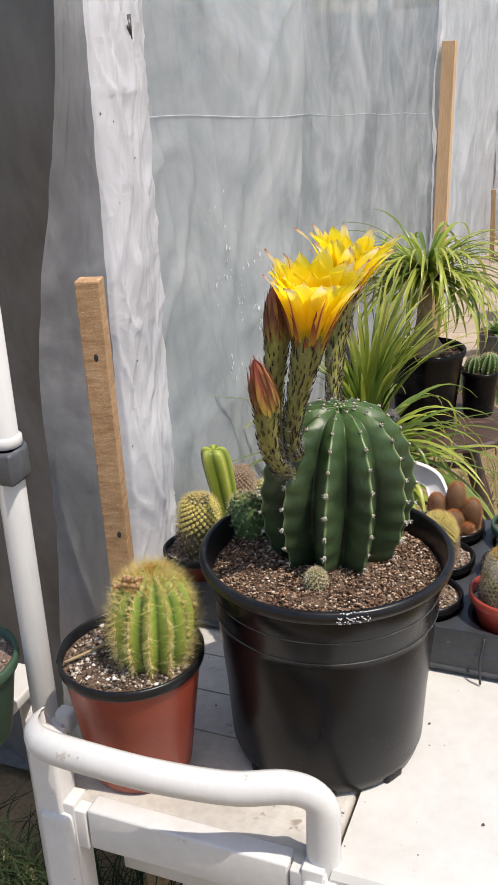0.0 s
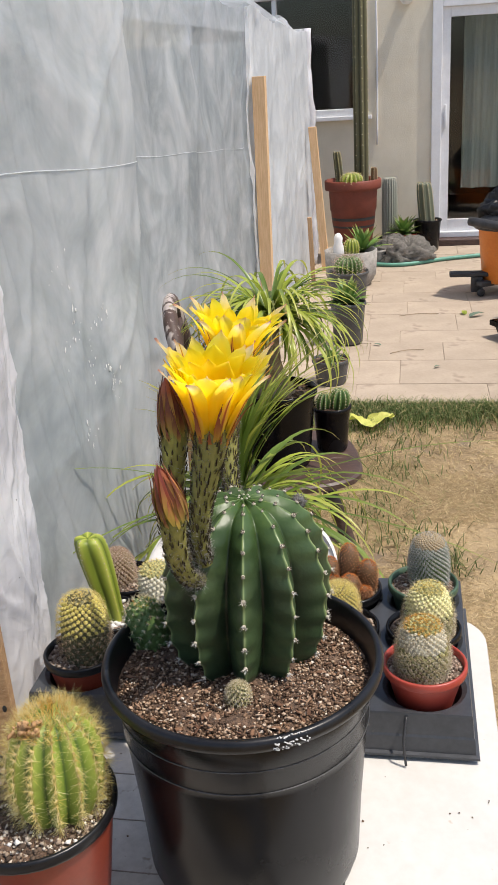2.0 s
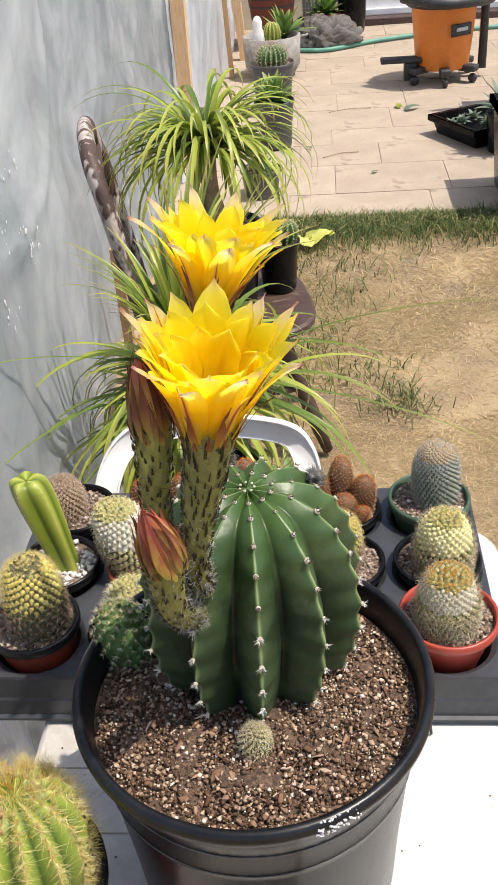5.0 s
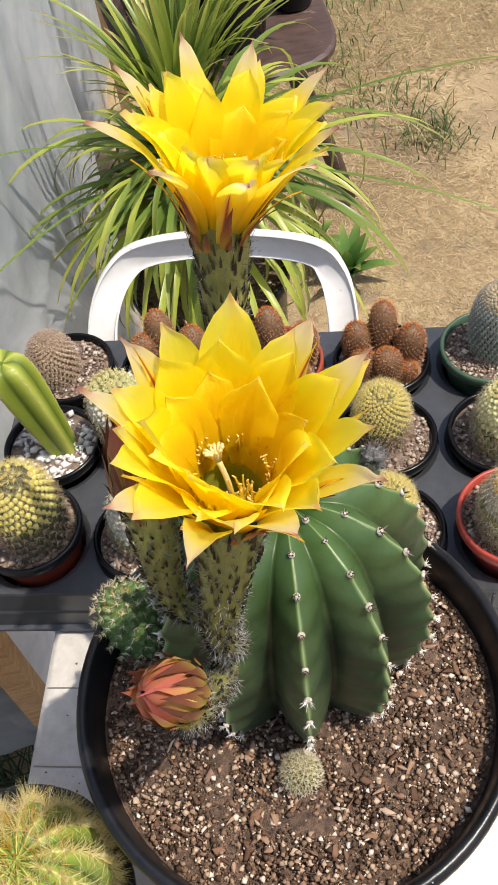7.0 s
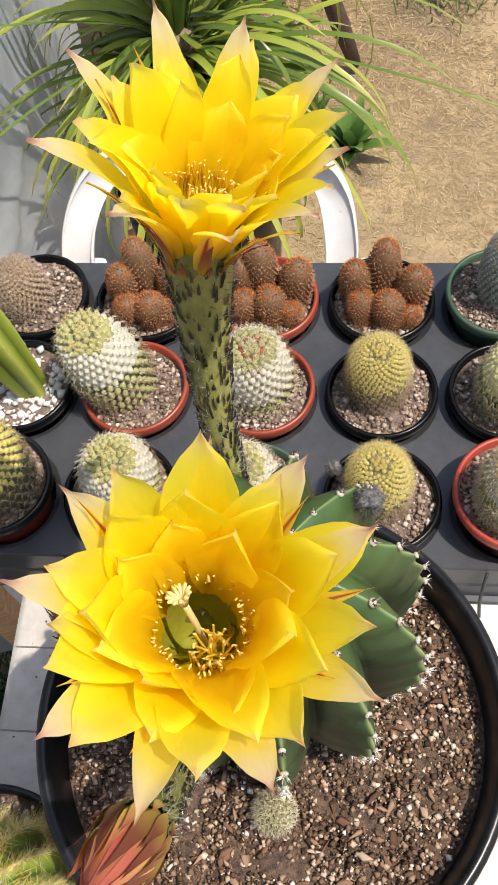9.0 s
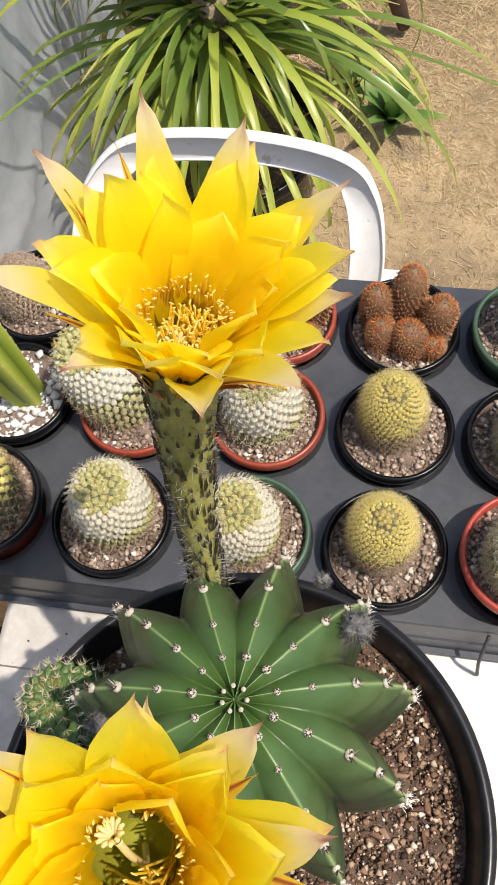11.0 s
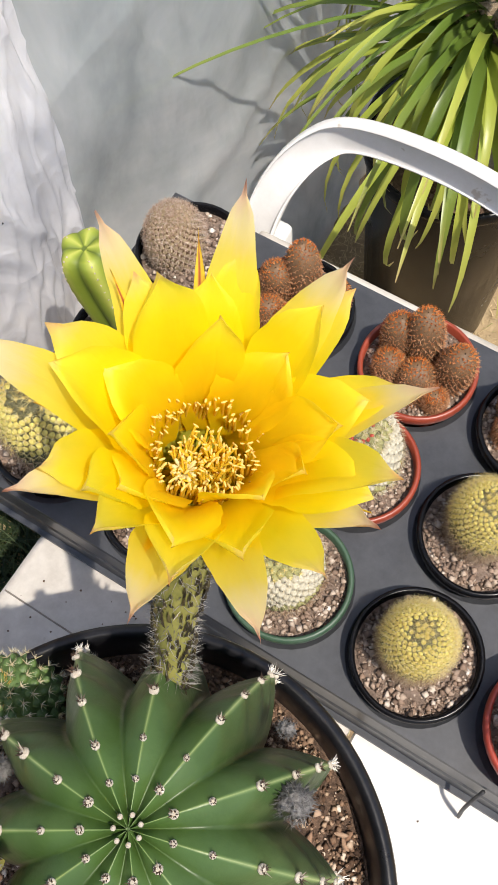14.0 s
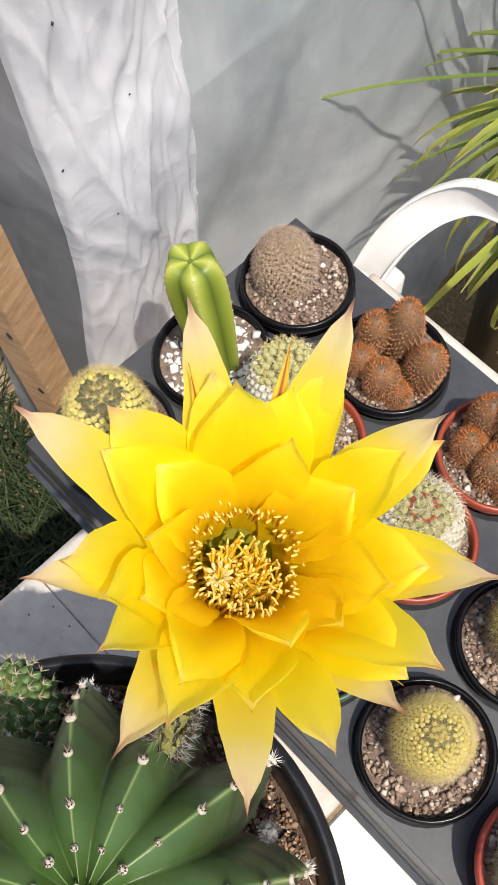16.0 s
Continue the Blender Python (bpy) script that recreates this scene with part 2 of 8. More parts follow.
M["areole_dark"] = island("short dark spines", [(0.0, (0.025, 0.016, 0.012)), (0.8, (0.08, 0.05, 0.035)), (1.0, (0.4, 0.36, 0.3))], 0.6)
M["dried"] = surf("dried petals", (0.30, 0.16, 0.07), (0.58, 0.36, 0.18), 160, 0.9, 0.6)
M["wool"] = surf("areole wool", (0.38, 0.33, 0.26), (0.66, 0.60, 0.50), 300, 0.95, 0.6)
M["grey_wool"] = surf("grey wool", (0.10, 0.095, 0.09), (0.30, 0.29, 0.28), 300, 0.95, 0.8)
M["spine_gold"] = island("golden spines", [(0.0, (0.74, 0.58, 0.18)), (0.5, (0.86, 0.76, 0.36)), (1.0, (0.94, 0.89, 0.60))], 0.5, 0.5)
M["spine_pale"] = island("pale spines", [(0.0, (0.60, 0.50, 0.30)), (0.6, (0.78, 0.70, 0.50)), (1.0, (0.88, 0.85, 0.74))], 0.5, 0.45)
M["spine_brown"] = island("rust brown spines", [(0.0, (0.32, 0.12, 0.05)), (0.5, (0.54, 0.26, 0.12)), (1.0, (0.72, 0.46, 0.27))], 0.5, 0.4)
M["spine_rust"] = island("orange young spines", [(0.0, (0.62, 0.16, 0.03)), (0.6, (0.80, 0.30, 0.07)), (1.0, (0.86, 0.50, 0.20))], 0.5, 0.4)
M["spine_grey"] = island("grey spines", [(0.0, (0.26, 0.25, 0.23)), (1.0, (0.6, 0.59, 0.56))], 0.55, 0.15)
M["spine_straw"] = island("straw spines", [(0.0, (0.42, 0.34, 0.22)), (0.6, (0.62, 0.54, 0.38)), (1.0, (0.80, 0.75, 0.60))], 0.6, 0.35)
M["spine_pinkish"] = island("pinkish tan spines", [(0.0, (0.40, 0.27, 0.19)), (0.6, (0.58, 0.44, 0.34)), (1.0, (0.74, 0.64, 0.54))], 0.6, 0.3)
M["spine_tan"] = island("tan spines", [(0.0, (0.28, 0.17, 0.10)), (0.6, (0.46, 0.33, 0.22)), (1.0, (0.64, 0.54, 0.42))], 0.6, 0.3)
M["tuber_green"] = surf("tubercle skin", (0.27, 0.26, 0.10), (0.43, 0.41, 0.19), 120, 0.6, 0.3)
# dark lower skin, also the painted shade in the gaps between tubercles
M["tuber_dark"] = surf("dark skin and tubercle shade", (0.06, 0.062, 0.028), (0.12, 0.11, 0.05), 120, 0.7, 0.3)
M["tuber_deep"] = surf("deep green tubercles", (0.055, 0.105, 0.026), (0.13, 0.20, 0.055), 120, 0.5, 0.3)
M["gold_wool"] = surf("golden areole wool", (0.62, 0.50, 0.24), (0.80, 0.70, 0.42), 300, 0.95, 0.6)
M["tuber_yellow"] = surf("yellow tubercles", (0.52, 0.45, 0.10), (0.72, 0.63, 0.20), 120, 0.7, 0.3)
M["tuber_white"] = surf("white woolly tubercles", (0.40, 0.38, 0.28), (0.64, 0.61, 0.50), 160, 0.9, 0.4)
M["olive"] = along("olive column skin", [(0.0, (0.04, 0.038, 0.018)), (0.6, (0.105, 0.098, 0.045)), (1.0, (0.17, 0.155, 0.085))], 0.7, 0, 0, 30, 0.12, amount=0.08)
M["tuber_grey"] = surf("grey green skin", (0.07, 0.085, 0.055), (0.14, 0.155, 0.10), 120, 0.6, 0.3)
M["tuber_ash"] = surf("ash grey scales", (0.20, 0.22, 0.18), (0.36, 0.38, 0.32), 120, 0.7, 0.3)
M["tuber_tan"] = surf("tan crown scales", (0.30, 0.23, 0.13), (0.46, 0.36, 0.22), 120, 0.7, 0.3)
M["tuber_wool"] = surf("bright woolly tubercles", (0.40, 0.365, 0.27), (0.62, 0.58, 0.46), 160, 0.95, 0.4)
M["tuber_straw"] = surf("straw woolly tubercles", (0.56, 0.52, 0.22), (0.78, 0.74, 0.42), 160, 0.9, 0.4)
M["red_brown"] = surf("weathered red-brown plastic", (0.14, 0.030, 0.017), (0.20, 0.045, 0.025), 10, 0.6, 0.05, spots=((0.18, 0.09, 0.06), 9, 0.3))
M["tuber_brown"] = surf("brown green skin", (0.12, 0.07, 0.035), (0.20, 0.11, 0.05), 120, 0.6, 0.3)
M["petal_in"] = along("inner petal", [(0.0, (0.98, 0.77, 0.01)), (0.24, (0.99, 0.813, 0.008)), (0.8, (0.99, 0.843, 0.016)), (0.96, (0.99, 0.88, 0.07)), (1.0, (0.95, 0.80, 0.24))], 0.45, 0.68, 1, 90, 0.7, (0.15, 2.4, 0.5), amount=0.05, spec=0.25, dist=0.0012)
M["petal_mid"] = along("middle petal", [(0.0, (0.97, 0.78, 0.03)), (0.25, (0.99, 0.813, 0.012)), (0.65, (0.99, 0.838, 0.016)), (0.88, (0.985, 0.838, 0.07)), (0.96, (0.97, 0.81, 0.22)), (1.0, (0.88, 0.62, 0.30))], 0.45, 0.68, 1, 90, 0.7, (0.15, 2.4, 0.5), amount=0.06, spec=0.25, dist=0.0012)
M["petal_out"] = along("outer petal", [(0.0, (0.88, 0.77, 0.14)), (0.25, (0.98, 0.808, 0.03)), (0.55, (0.99, 0.828, 0.025)), (0.76, (0.98, 0.823, 0.13)), (0.88, (0.98, 0.84, 0.42)), (0.95, (0.95, 0.73, 0.48)), (1.0, (0.66, 0.36, 0.27))], 0.45, 0.68, 1, 90, 0.7, (0.15, 2.4, 0.5), amount=0.08, spec=0.25, dist=0.0012)
M["sepal_wide"] = along("striped sepal", [(0.0, (0.96, 0.75, 0.09)), (0.30, (0.94, 0.66, 0.09)), (0.41, (0.55, 0.23, 0.08)), (0.5, (0.36, 0.10, 0.05)), (0.59, (0.55, 0.23, 0.08)), (0.70, (0.94, 0.66, 0.09)), (1.0, (0.96, 0.75, 0.09))], 0.5, 0.5, 0, 70, 0.2, (0.2, 2.0, 0.5), amount=0.04, spec=0.25)
M["sepal"] = along("rust sepal", [(0.0, (0.46, 0.38, 0.05)), (0.25, (0.50, 0.24, 0.035)), (0.5, (0.32, 0.10, 0.035)), (1.0, (0.16, 0.045, 0.03))], 0.55, 0.25, 1, 50, 0.1, amount=0.1, vary=0.25)
M["bud_petal"] = along("bud petal", [(0.0, (0.36, 0.33, 0.07)), (0.22, (0.34, 0.20, 0.05)), (0.5, (0.19, 0.058, 0.03)), (1.0, (0.10, 0.028, 0.02))], 0.5, 0.15, 1, 60, 0.1, amount=0.1, vary=0.2)
M["bud_gold"] = along("yellow streaked bud petal", [(0.0, (0.58, 0.50, 0.09)), (0.35, (0.74, 0.50, 0.12)), (0.65, (0.64, 0.27, 0.12)), (1.0, (0.46, 0.11, 0.09))], 0.5, 0.25, 1, 60, 0.1, amount=0.12, vary=0.2)
M["bud_edge"] = along("pale edged bud petal", [(0.0, (0.60, 0.50, 0.10)), (0.25, (0.60, 0.30, 0.10)), (0.5, (0.48, 0.13, 0.085)), (1.0, (0.38, 0.09, 0.085))], 0.5, 0.2, 1, 60, 0.1, amount=0.1, vary=0.35)
M["bud_core"] = along("bud core", [(0.0, (0.62, 0.52, 0.10)), (0.4, (0.66, 0.44, 0.10)), (0.7, (0.40, 0.13, 0.06)), (1.0, (0.26, 0.06, 0.05))], 0.5, 0.15, 1, 60, 0.1, amount=0.08)
M["tube"] = surf("flower tube skin", (0.145, 0.145, 0.028), (0.29, 0.27, 0.072), 40, 0.6, 0.3, stretch=(1, 1, 0.35), spots=((0.36, 0.36, 0.085), 26, 0.42))
M["scale"] = island("tube scales", [(0.0, (0.025, 0.019, 0.012)), (0.7, (0.055, 0.042, 0.02)), (1.0, (0.12, 0.10, 0.035))], 0.7)
M["hair"] = island("grey hairs", [(0.0, (0.13, 0.12, 0.11)), (1.0, (0.5, 0.48, 0.45))], 0.8, 0.3)
M["stamen"] = island("filaments", [(0.0, (0.97, 0.75, 0.04)), (1.0, (0.98, 0.84, 0.12))], 0.5, 0.6)
M["anther"] = island("anthers", [(0.0, (0.96, 0.80, 0.20)), (1.0, (0.97, 0.91, 0.52))], 0.8, 0.55)
M["stigma"] = surf("stigma", (0.86, 0.76, 0.34), (0.92, 0.86, 0.52), 200, 0.6, 0.2, trans=0.4)
M["throat"] = surf("green throat", (0.62, 0.62, 0.06), (0.80, 0.74, 0.08), 60, 0.6, 0.1, trans=0.6)
M["leaf"] = along("strap leaf", [(0.0, (0.08, 0.12, 0.02)), (0.5, (0.12, 0.19, 0.03)), (0.85, (0.21, 0.26, 0.05)), (1.0, (0.36, 0.3, 0.11))], 0.35, 0.3, 1, 30, 0.05, vary=0.45, amount=0.12)
M["leaf_light"] = along("light strap leaf", [(0.0, (0.20, 0.25, 0.04)), (0.5, (0.34, 0.41, 0.06)), (0.9, (0.44, 0.45, 0.10)), (1.0, (0.45, 0.36, 0.16))], 0.35, 0.35, 1, 30, 0.05, vary=0.45, amount=0.12)
M["leaf_yellow"] = surf("fading yellow leaf", (0.62, 0.64, 0.10), (0.80, 0.78, 0.24), 30, 0.5, 0.2, trans=0.35)
M["agave"] = along("agave leaf", [(0.0, (0.10, 0.15, 0.10)), (0.8, (0.15, 0.2, 0.14)), (1.0, (0.2, 0.16, 0.1))], 0.55, 0.1, 1, 30, 0.1, vary=0.2)
M["bush"] = along("bush leaf", [(0.0, (0.06, 0.13, 0.03)), (0.7, (0.13, 0.24, 0.05)), (1.0, (0.3, 0.3, 0.08))], 0.5, 0.25, 1, 40, 0.05, vary=0.3)
M["palm_bark"] = surf("palm trunk bark", (0.20, 0.14, 0.085), (0.40, 0.31, 0.21), 40, 0.9, 0.7, dist=0.006)
M["stake_wood"] = surf("raw fir", (0.36, 0.21, 0.10), (0.56, 0.37, 0.20), 30, 0.7, 0.25, stretch=(6, 6, 0.35), spots=((0.25, 0.13, 0.06), 14, 0.33))
M["stake_saw"] = surf("rough-sawn fir", (0.33, 0.185, 0.085), (0.56, 0.355, 0.19), 26, 0.75, 0.5, stretch=(1.2, 1.2, 5), spots=((0.74, 0.58, 0.40), 150, 0.38), dist=0.002)
for nd in M["stake_saw"].node_tree.nodes:
    if nd.bl_idname == "ShaderNodeMapping":
        nd.inputs["Rotation"].default_value = (0, 0.55, 0)
M["stake_light"] = surf("bright fir", (0.58, 0.36, 0.18), (0.76, 0.52, 0.31), 30, 0.7, 0.2, stretch=(6, 6, 0.35))
M["dark_wood"] = surf("dark stained wood", (0.04, 0.022, 0.018), (0.10, 0.06, 0.048), 22, 0.5, 0.15, stretch=(1, 4, 4), spots=((0.20, 0.15, 0.13), 12, 0.36))
M["post_wood"] = surf("flaking dark wood", (0.045, 0.026, 0.022), (0.10, 0.062, 0.05), 22, 0.6, 0.3, stretch=(1, 1, 0.5), spots=((0.46, 0.40, 0.37), 16, 0.49))
M["stucco"] = surf("beige stucco", (0.70, 0.63, 0.495), (0.79, 0.72, 0.58), 5, 0.9, 0.7, 24, dist=0.006)
M["frame_white"] = surf("white vinyl", (0.74, 0.74, 0.75), (0.82, 0.82, 0.83), 8, 0.45, 0.04)
M["interior"] = surf("dim room paint", (0.030, 0.026, 0.023), (0.055, 0.047, 0.04), 4, 0.9, 0.1)
M["curtain"] = surf("grey-green curtain cloth", (0.30, 0.325, 0.29), (0.40, 0.425, 0.375), 6, 0.9, 0.2, stretch=(6, 6, 0.3))
M["patio"] = surf("buff paving stone", (0.33, 0.265, 0.20), (0.43, 0.35, 0.27), 4, 0.85, 0.35, 14, vary=0.05, dist=0.004, spots=((0.28, 0.22, 0.17), 3, 0.40))
M["joint"] = surf("sandy joint", (0.30, 0.24, 0.185), (0.38, 0.305, 0.235), 20, 0.95, 0.4)
M["dirt_line"] = surf("dirt line", (0.26, 0.22, 0.18), (0.4, 0.35, 0.3), 40, 0.95, 0.2)
M["lawn"] = surf("dry lawn soil", (0.19, 0.132, 0.075), (0.43, 0.32, 0.175), 3.0, 0.95, 0.9, 26, dist=0.012, spots=((0.20, 0.15, 0.105), 1.6, 0.42))
M["blade_dry"] = island("dry grass", [(0.0, (0.27, 0.195, 0.105)), (0.35, (0.40, 0.295, 0.16)), (0.7, (0.52, 0.395, 0.22)), (0.94, (0.66, 0.525, 0.315)), (1.0, (0.24, 0.25, 0.09))], 0.8, 0.3)
M["blade_green"] = island("green grass", [(0.0, (0.055, 0.085, 0.025)), (0.5, (0.11, 0.155, 0.045)), (0.84, (0.20, 0.23, 0.08)), (0.88, (0.38, 0.31, 0.15)), (1.0, (0.46, 0.37, 0.19))], 0.7, 0.3)
# blade colour lowered to stand for the shade beside the cart
M["weed"] = island("shade-darkened weeds", [(0.0, (0.012, 0.022, 0.008)), (0.6, (0.03, 0.05, 0.016)), (1.0, (0.06, 0.08, 0.03))], 0.7, 0.15)
M["vac_orange"] = surf("orange plastic", (0.62, 0.17, 0.02), (0.72, 0.22, 0.03), 8, 0.42, 0.05, spots=((0.5, 0.25, 0.12), 12, 0.36))
M["black_matt"] = surf("black plastic matt", (0.018, 0.018, 0.02), (0.045, 0.045, 0.048), 18, 0.5, 0.1)
M["hose"] = surf("green hose", (0.08, 0.24, 0.18), (0.13, 0.32, 0.24), 20, 0.5, 0.1)
M["stone"] = surf("grey concrete", (0.22, 0.205, 0.19), (0.38, 0.36, 0.33), 25, 0.9, 0.5, dist=0.005)
M["white_stone"] = surf("white plaster", (0.7, 0.69, 0.67), (0.8, 0.79, 0.77), 20, 0.7, 0.2)
M["label_grey"] = surf("scuffed sticker", (0.35, 0.35, 0.35), (0.7, 0.7, 0.69), 160, 0.5, 0.3)


def film_material(name, c1, c2, c3, clear=0.0, crush=0.06, rough=0.30):
    """Wrinkled polythene: cloudy grey sheen with streaks and drying stains."""
    m = bpy.data.materials.new(name)
    m.use_nodes = True
    nt = m.node_tree
    b = nt.nodes["Principled BSDF"]
    tc = nt.nodes.new("ShaderNodeTexCoord")
    mp = nt.nodes.new("ShaderNodeMapping")
    mp.inputs["Scale"].default_value = (1.0, 1.0, 0.85)
    nt.links.new(tc.outputs["Object"], mp.inputs[0])
    n1 = node(nt, "ShaderNodeTexNoise", Scale=3.2, Detail=5.0, Roughness=0.6, Distortion=1.2)
    n2 = node(nt, "ShaderNodeTexNoise", Scale=15.0, Detail=4.0, Roughness=0.5, Distortion=0.6)
    nt.links.new(mp.outputs[0], n1.inputs["Vector"])
    nt.links.new(mp.outputs[0], n2.inputs["Vector"])
    ad = nt.nodes.new("ShaderNodeMath")
    ad.operation = "MULTIPLY_ADD"
    ad.inputs[1].default_value = 0.18
    nt.links.new(n2.outputs["Fac"], ad.inputs[0])
    nt.links.new(n1.outputs["Fac"], ad.inputs[2])
    ramp = nt.nodes.new("ShaderNodeValToRGB")
    els = ramp.color_ramp.elements
    els[0].position, els[0].color = 0.42, rgba(c1)
    els[1].position, els[1].color = 0.78, rgba(c3)
    e = els.new(0.59)
    e.color = rgba(c2)
    nt.links.new(ad.outputs[0], ramp.inputs[0])
    nt.links.new(ramp.outputs[0], b.inputs["Base Color"])
    b.inputs["Roughness"].default_value = rough
    b.inputs["Specular IOR Level"].default_value = 0.9
    n3 = node(nt, "ShaderNodeTexNoise", Scale=7.0, Detail=5.0, Roughness=0.55, Distortion=0.5)
    mp2 = nt.nodes.new("ShaderNodeMapping")
    mp2.inputs["Scale"].default_value = (1.0, 1.3, 0.8)
    mp2.inputs["Rotation"].default_value = (0.5, 0, 0)
    nt.links.new(tc.outputs["Object"], mp2.inputs[0])
    nt.links.new(mp2.outputs[0], n3.inputs["Vector"])
    bp = node(nt, "ShaderNodeBump", Strength=0.16, Distance=0.012)
    nt.links.new(n3.outputs["Fac"], bp.inputs["Height"])
    # creases where the sheet was once folded and crushed
    wv = nt.nodes.new("ShaderNodeVectorMath")
    wv.operation = "MULTIPLY_ADD"
    n4 = node(nt, "ShaderNodeTexNoise", Scale=5.0, Detail=3.0)
    nt.links.new(tc.outputs["Object"], n4.inputs["Vector"])
    nt.links.new(n4.outputs["Color"], wv.inputs[0])
    wv.inputs[1].default_value = (0.25, 0.25, 0.25)
    nt.links.new(mp2.outputs[0], wv.inputs[2])
    height = None
    for size in (9.0, 24.0):
        vo = nt.nodes.new("ShaderNodeTexVoronoi")
        vo.feature = "DISTANCE_TO_EDGE"
        vo.inputs["Scale"].default_value = size
        nt.links.new(wv.outputs[0], vo.inputs["Vector"])
        mr = node(nt, "ShaderNodeMapRange", From_Min=0.0, From_Max=0.16, To_Min=9.0 / size, To_Max=0.0)
        nt.links.new(vo.outputs["Distance"], mr.inputs[0])
        if height is None:
            height = mr.outputs[0]
        else:
            sm = nt.nodes.new("ShaderNodeMath")
            nt.links.new(height, sm.inputs[0])
            nt.links.new(mr.outputs[0], sm.inputs[1])
            height = sm.outputs[0]
    b2 = node(nt, "ShaderNodeBump", Strength=crush, Distance=0.006)
    nt.links.new(height, b2.inputs["Height"])
    nt.links.new(bp.outputs[0], b2.inputs["Normal"])
    nt.links.new(b2.outputs[0], b.inputs["Normal"])
    tr = nt.nodes.new("ShaderNodeBsdfTranslucent")
    nt.links.new(ramp.outputs[0], tr.inputs[0])
    nt.links.new(b2.outputs[0], tr.inputs["Normal"])
    ms = nt.nodes.new("ShaderNodeMixShader")
    ms.inputs[0].default_value = 0.4
    nt.links.new(b.outputs[0], ms.inputs[1])
    nt.links.new(tr.outputs[0], ms.inputs[2])
    cl = nt.nodes.new("ShaderNodeBsdfTransparent")
    m3 = nt.nodes.new("ShaderNodeMixShader")
    m3.inputs[0].default_value = clear
    nt.links.new(ms.outputs[0], m3.inputs[1])
    nt.links.new(cl.outputs[0], m3.inputs[2])
    nt.links.new(m3.outputs[0], nt.nodes["Material Output"].inputs[0])
    return m


M["mound"] = surf("weathered grey skin", (0.085, 0.078, 0.068), (0.19, 0.175, 0.155), 18, 0.9, 0.8, dist=0.01)
# tone of the added floor that darkens the film seen against it
M["cloth"] = surf("grey backing floor", (0.10, 0.108, 0.112), (0.17, 0.18, 0.185), 9, 0.9, 0.3)
M["film"] = film_material("cloudy polythene", (0.47, 0.515, 0.525), (0.69, 0.725, 0.74), (0.95, 0.96, 0.965), 0.40, 0.06)
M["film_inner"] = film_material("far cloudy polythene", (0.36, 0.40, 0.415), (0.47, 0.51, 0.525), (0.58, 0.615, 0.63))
M["film_lap"] = film_material("pale doubled polythene", (0.72, 0.74, 0.76), (0.85, 0.87, 0.89), (0.95, 0.96, 0.97), 0.12)
M["film_top"] = film_material("clear polythene", (0.6, 0.63, 0.66), (0.7, 0.73, 0.76), (0.8, 0.83, 0.86), 0.35)
M["film_fold"] = film_material("doubled polythene", (0.70, 0.70, 0.735), (0.88, 0.875, 0.905), (0.98, 0.975, 0.99), 0.0, 0.16, 0.24)
# two darker film colours with the shade of side and front mixed in
M["film_shade_side"] = film_material("polythene with shade toned in", (0.22, 0.225, 0.235), (0.33, 0.335, 0.35), (0.52, 0.525, 0.54), 0.0, 0.07)
M["film_dark"] = film_material("shade-toned polythene", (0.075, 0.075, 0.078), (0.12, 0.12, 0.123), (0.18, 0.18, 0.184))


def glass_material():
    m = bpy.data.materials.new("window glass")
    m.use_nodes = True
    nt = m.node_tree
    b = nt.nodes["Principled BSDF"]
    b.inputs["Base Color"].default_value = (0.9, 0.93, 0.92, 1)
    b.inputs["Roughness"].default_value = 0.03
    b.inputs["Transmission Weight"].default_value = 1.0
    b.inputs["IOR"].default_value = 1.45
    return m


M["glass"] = glass_material()


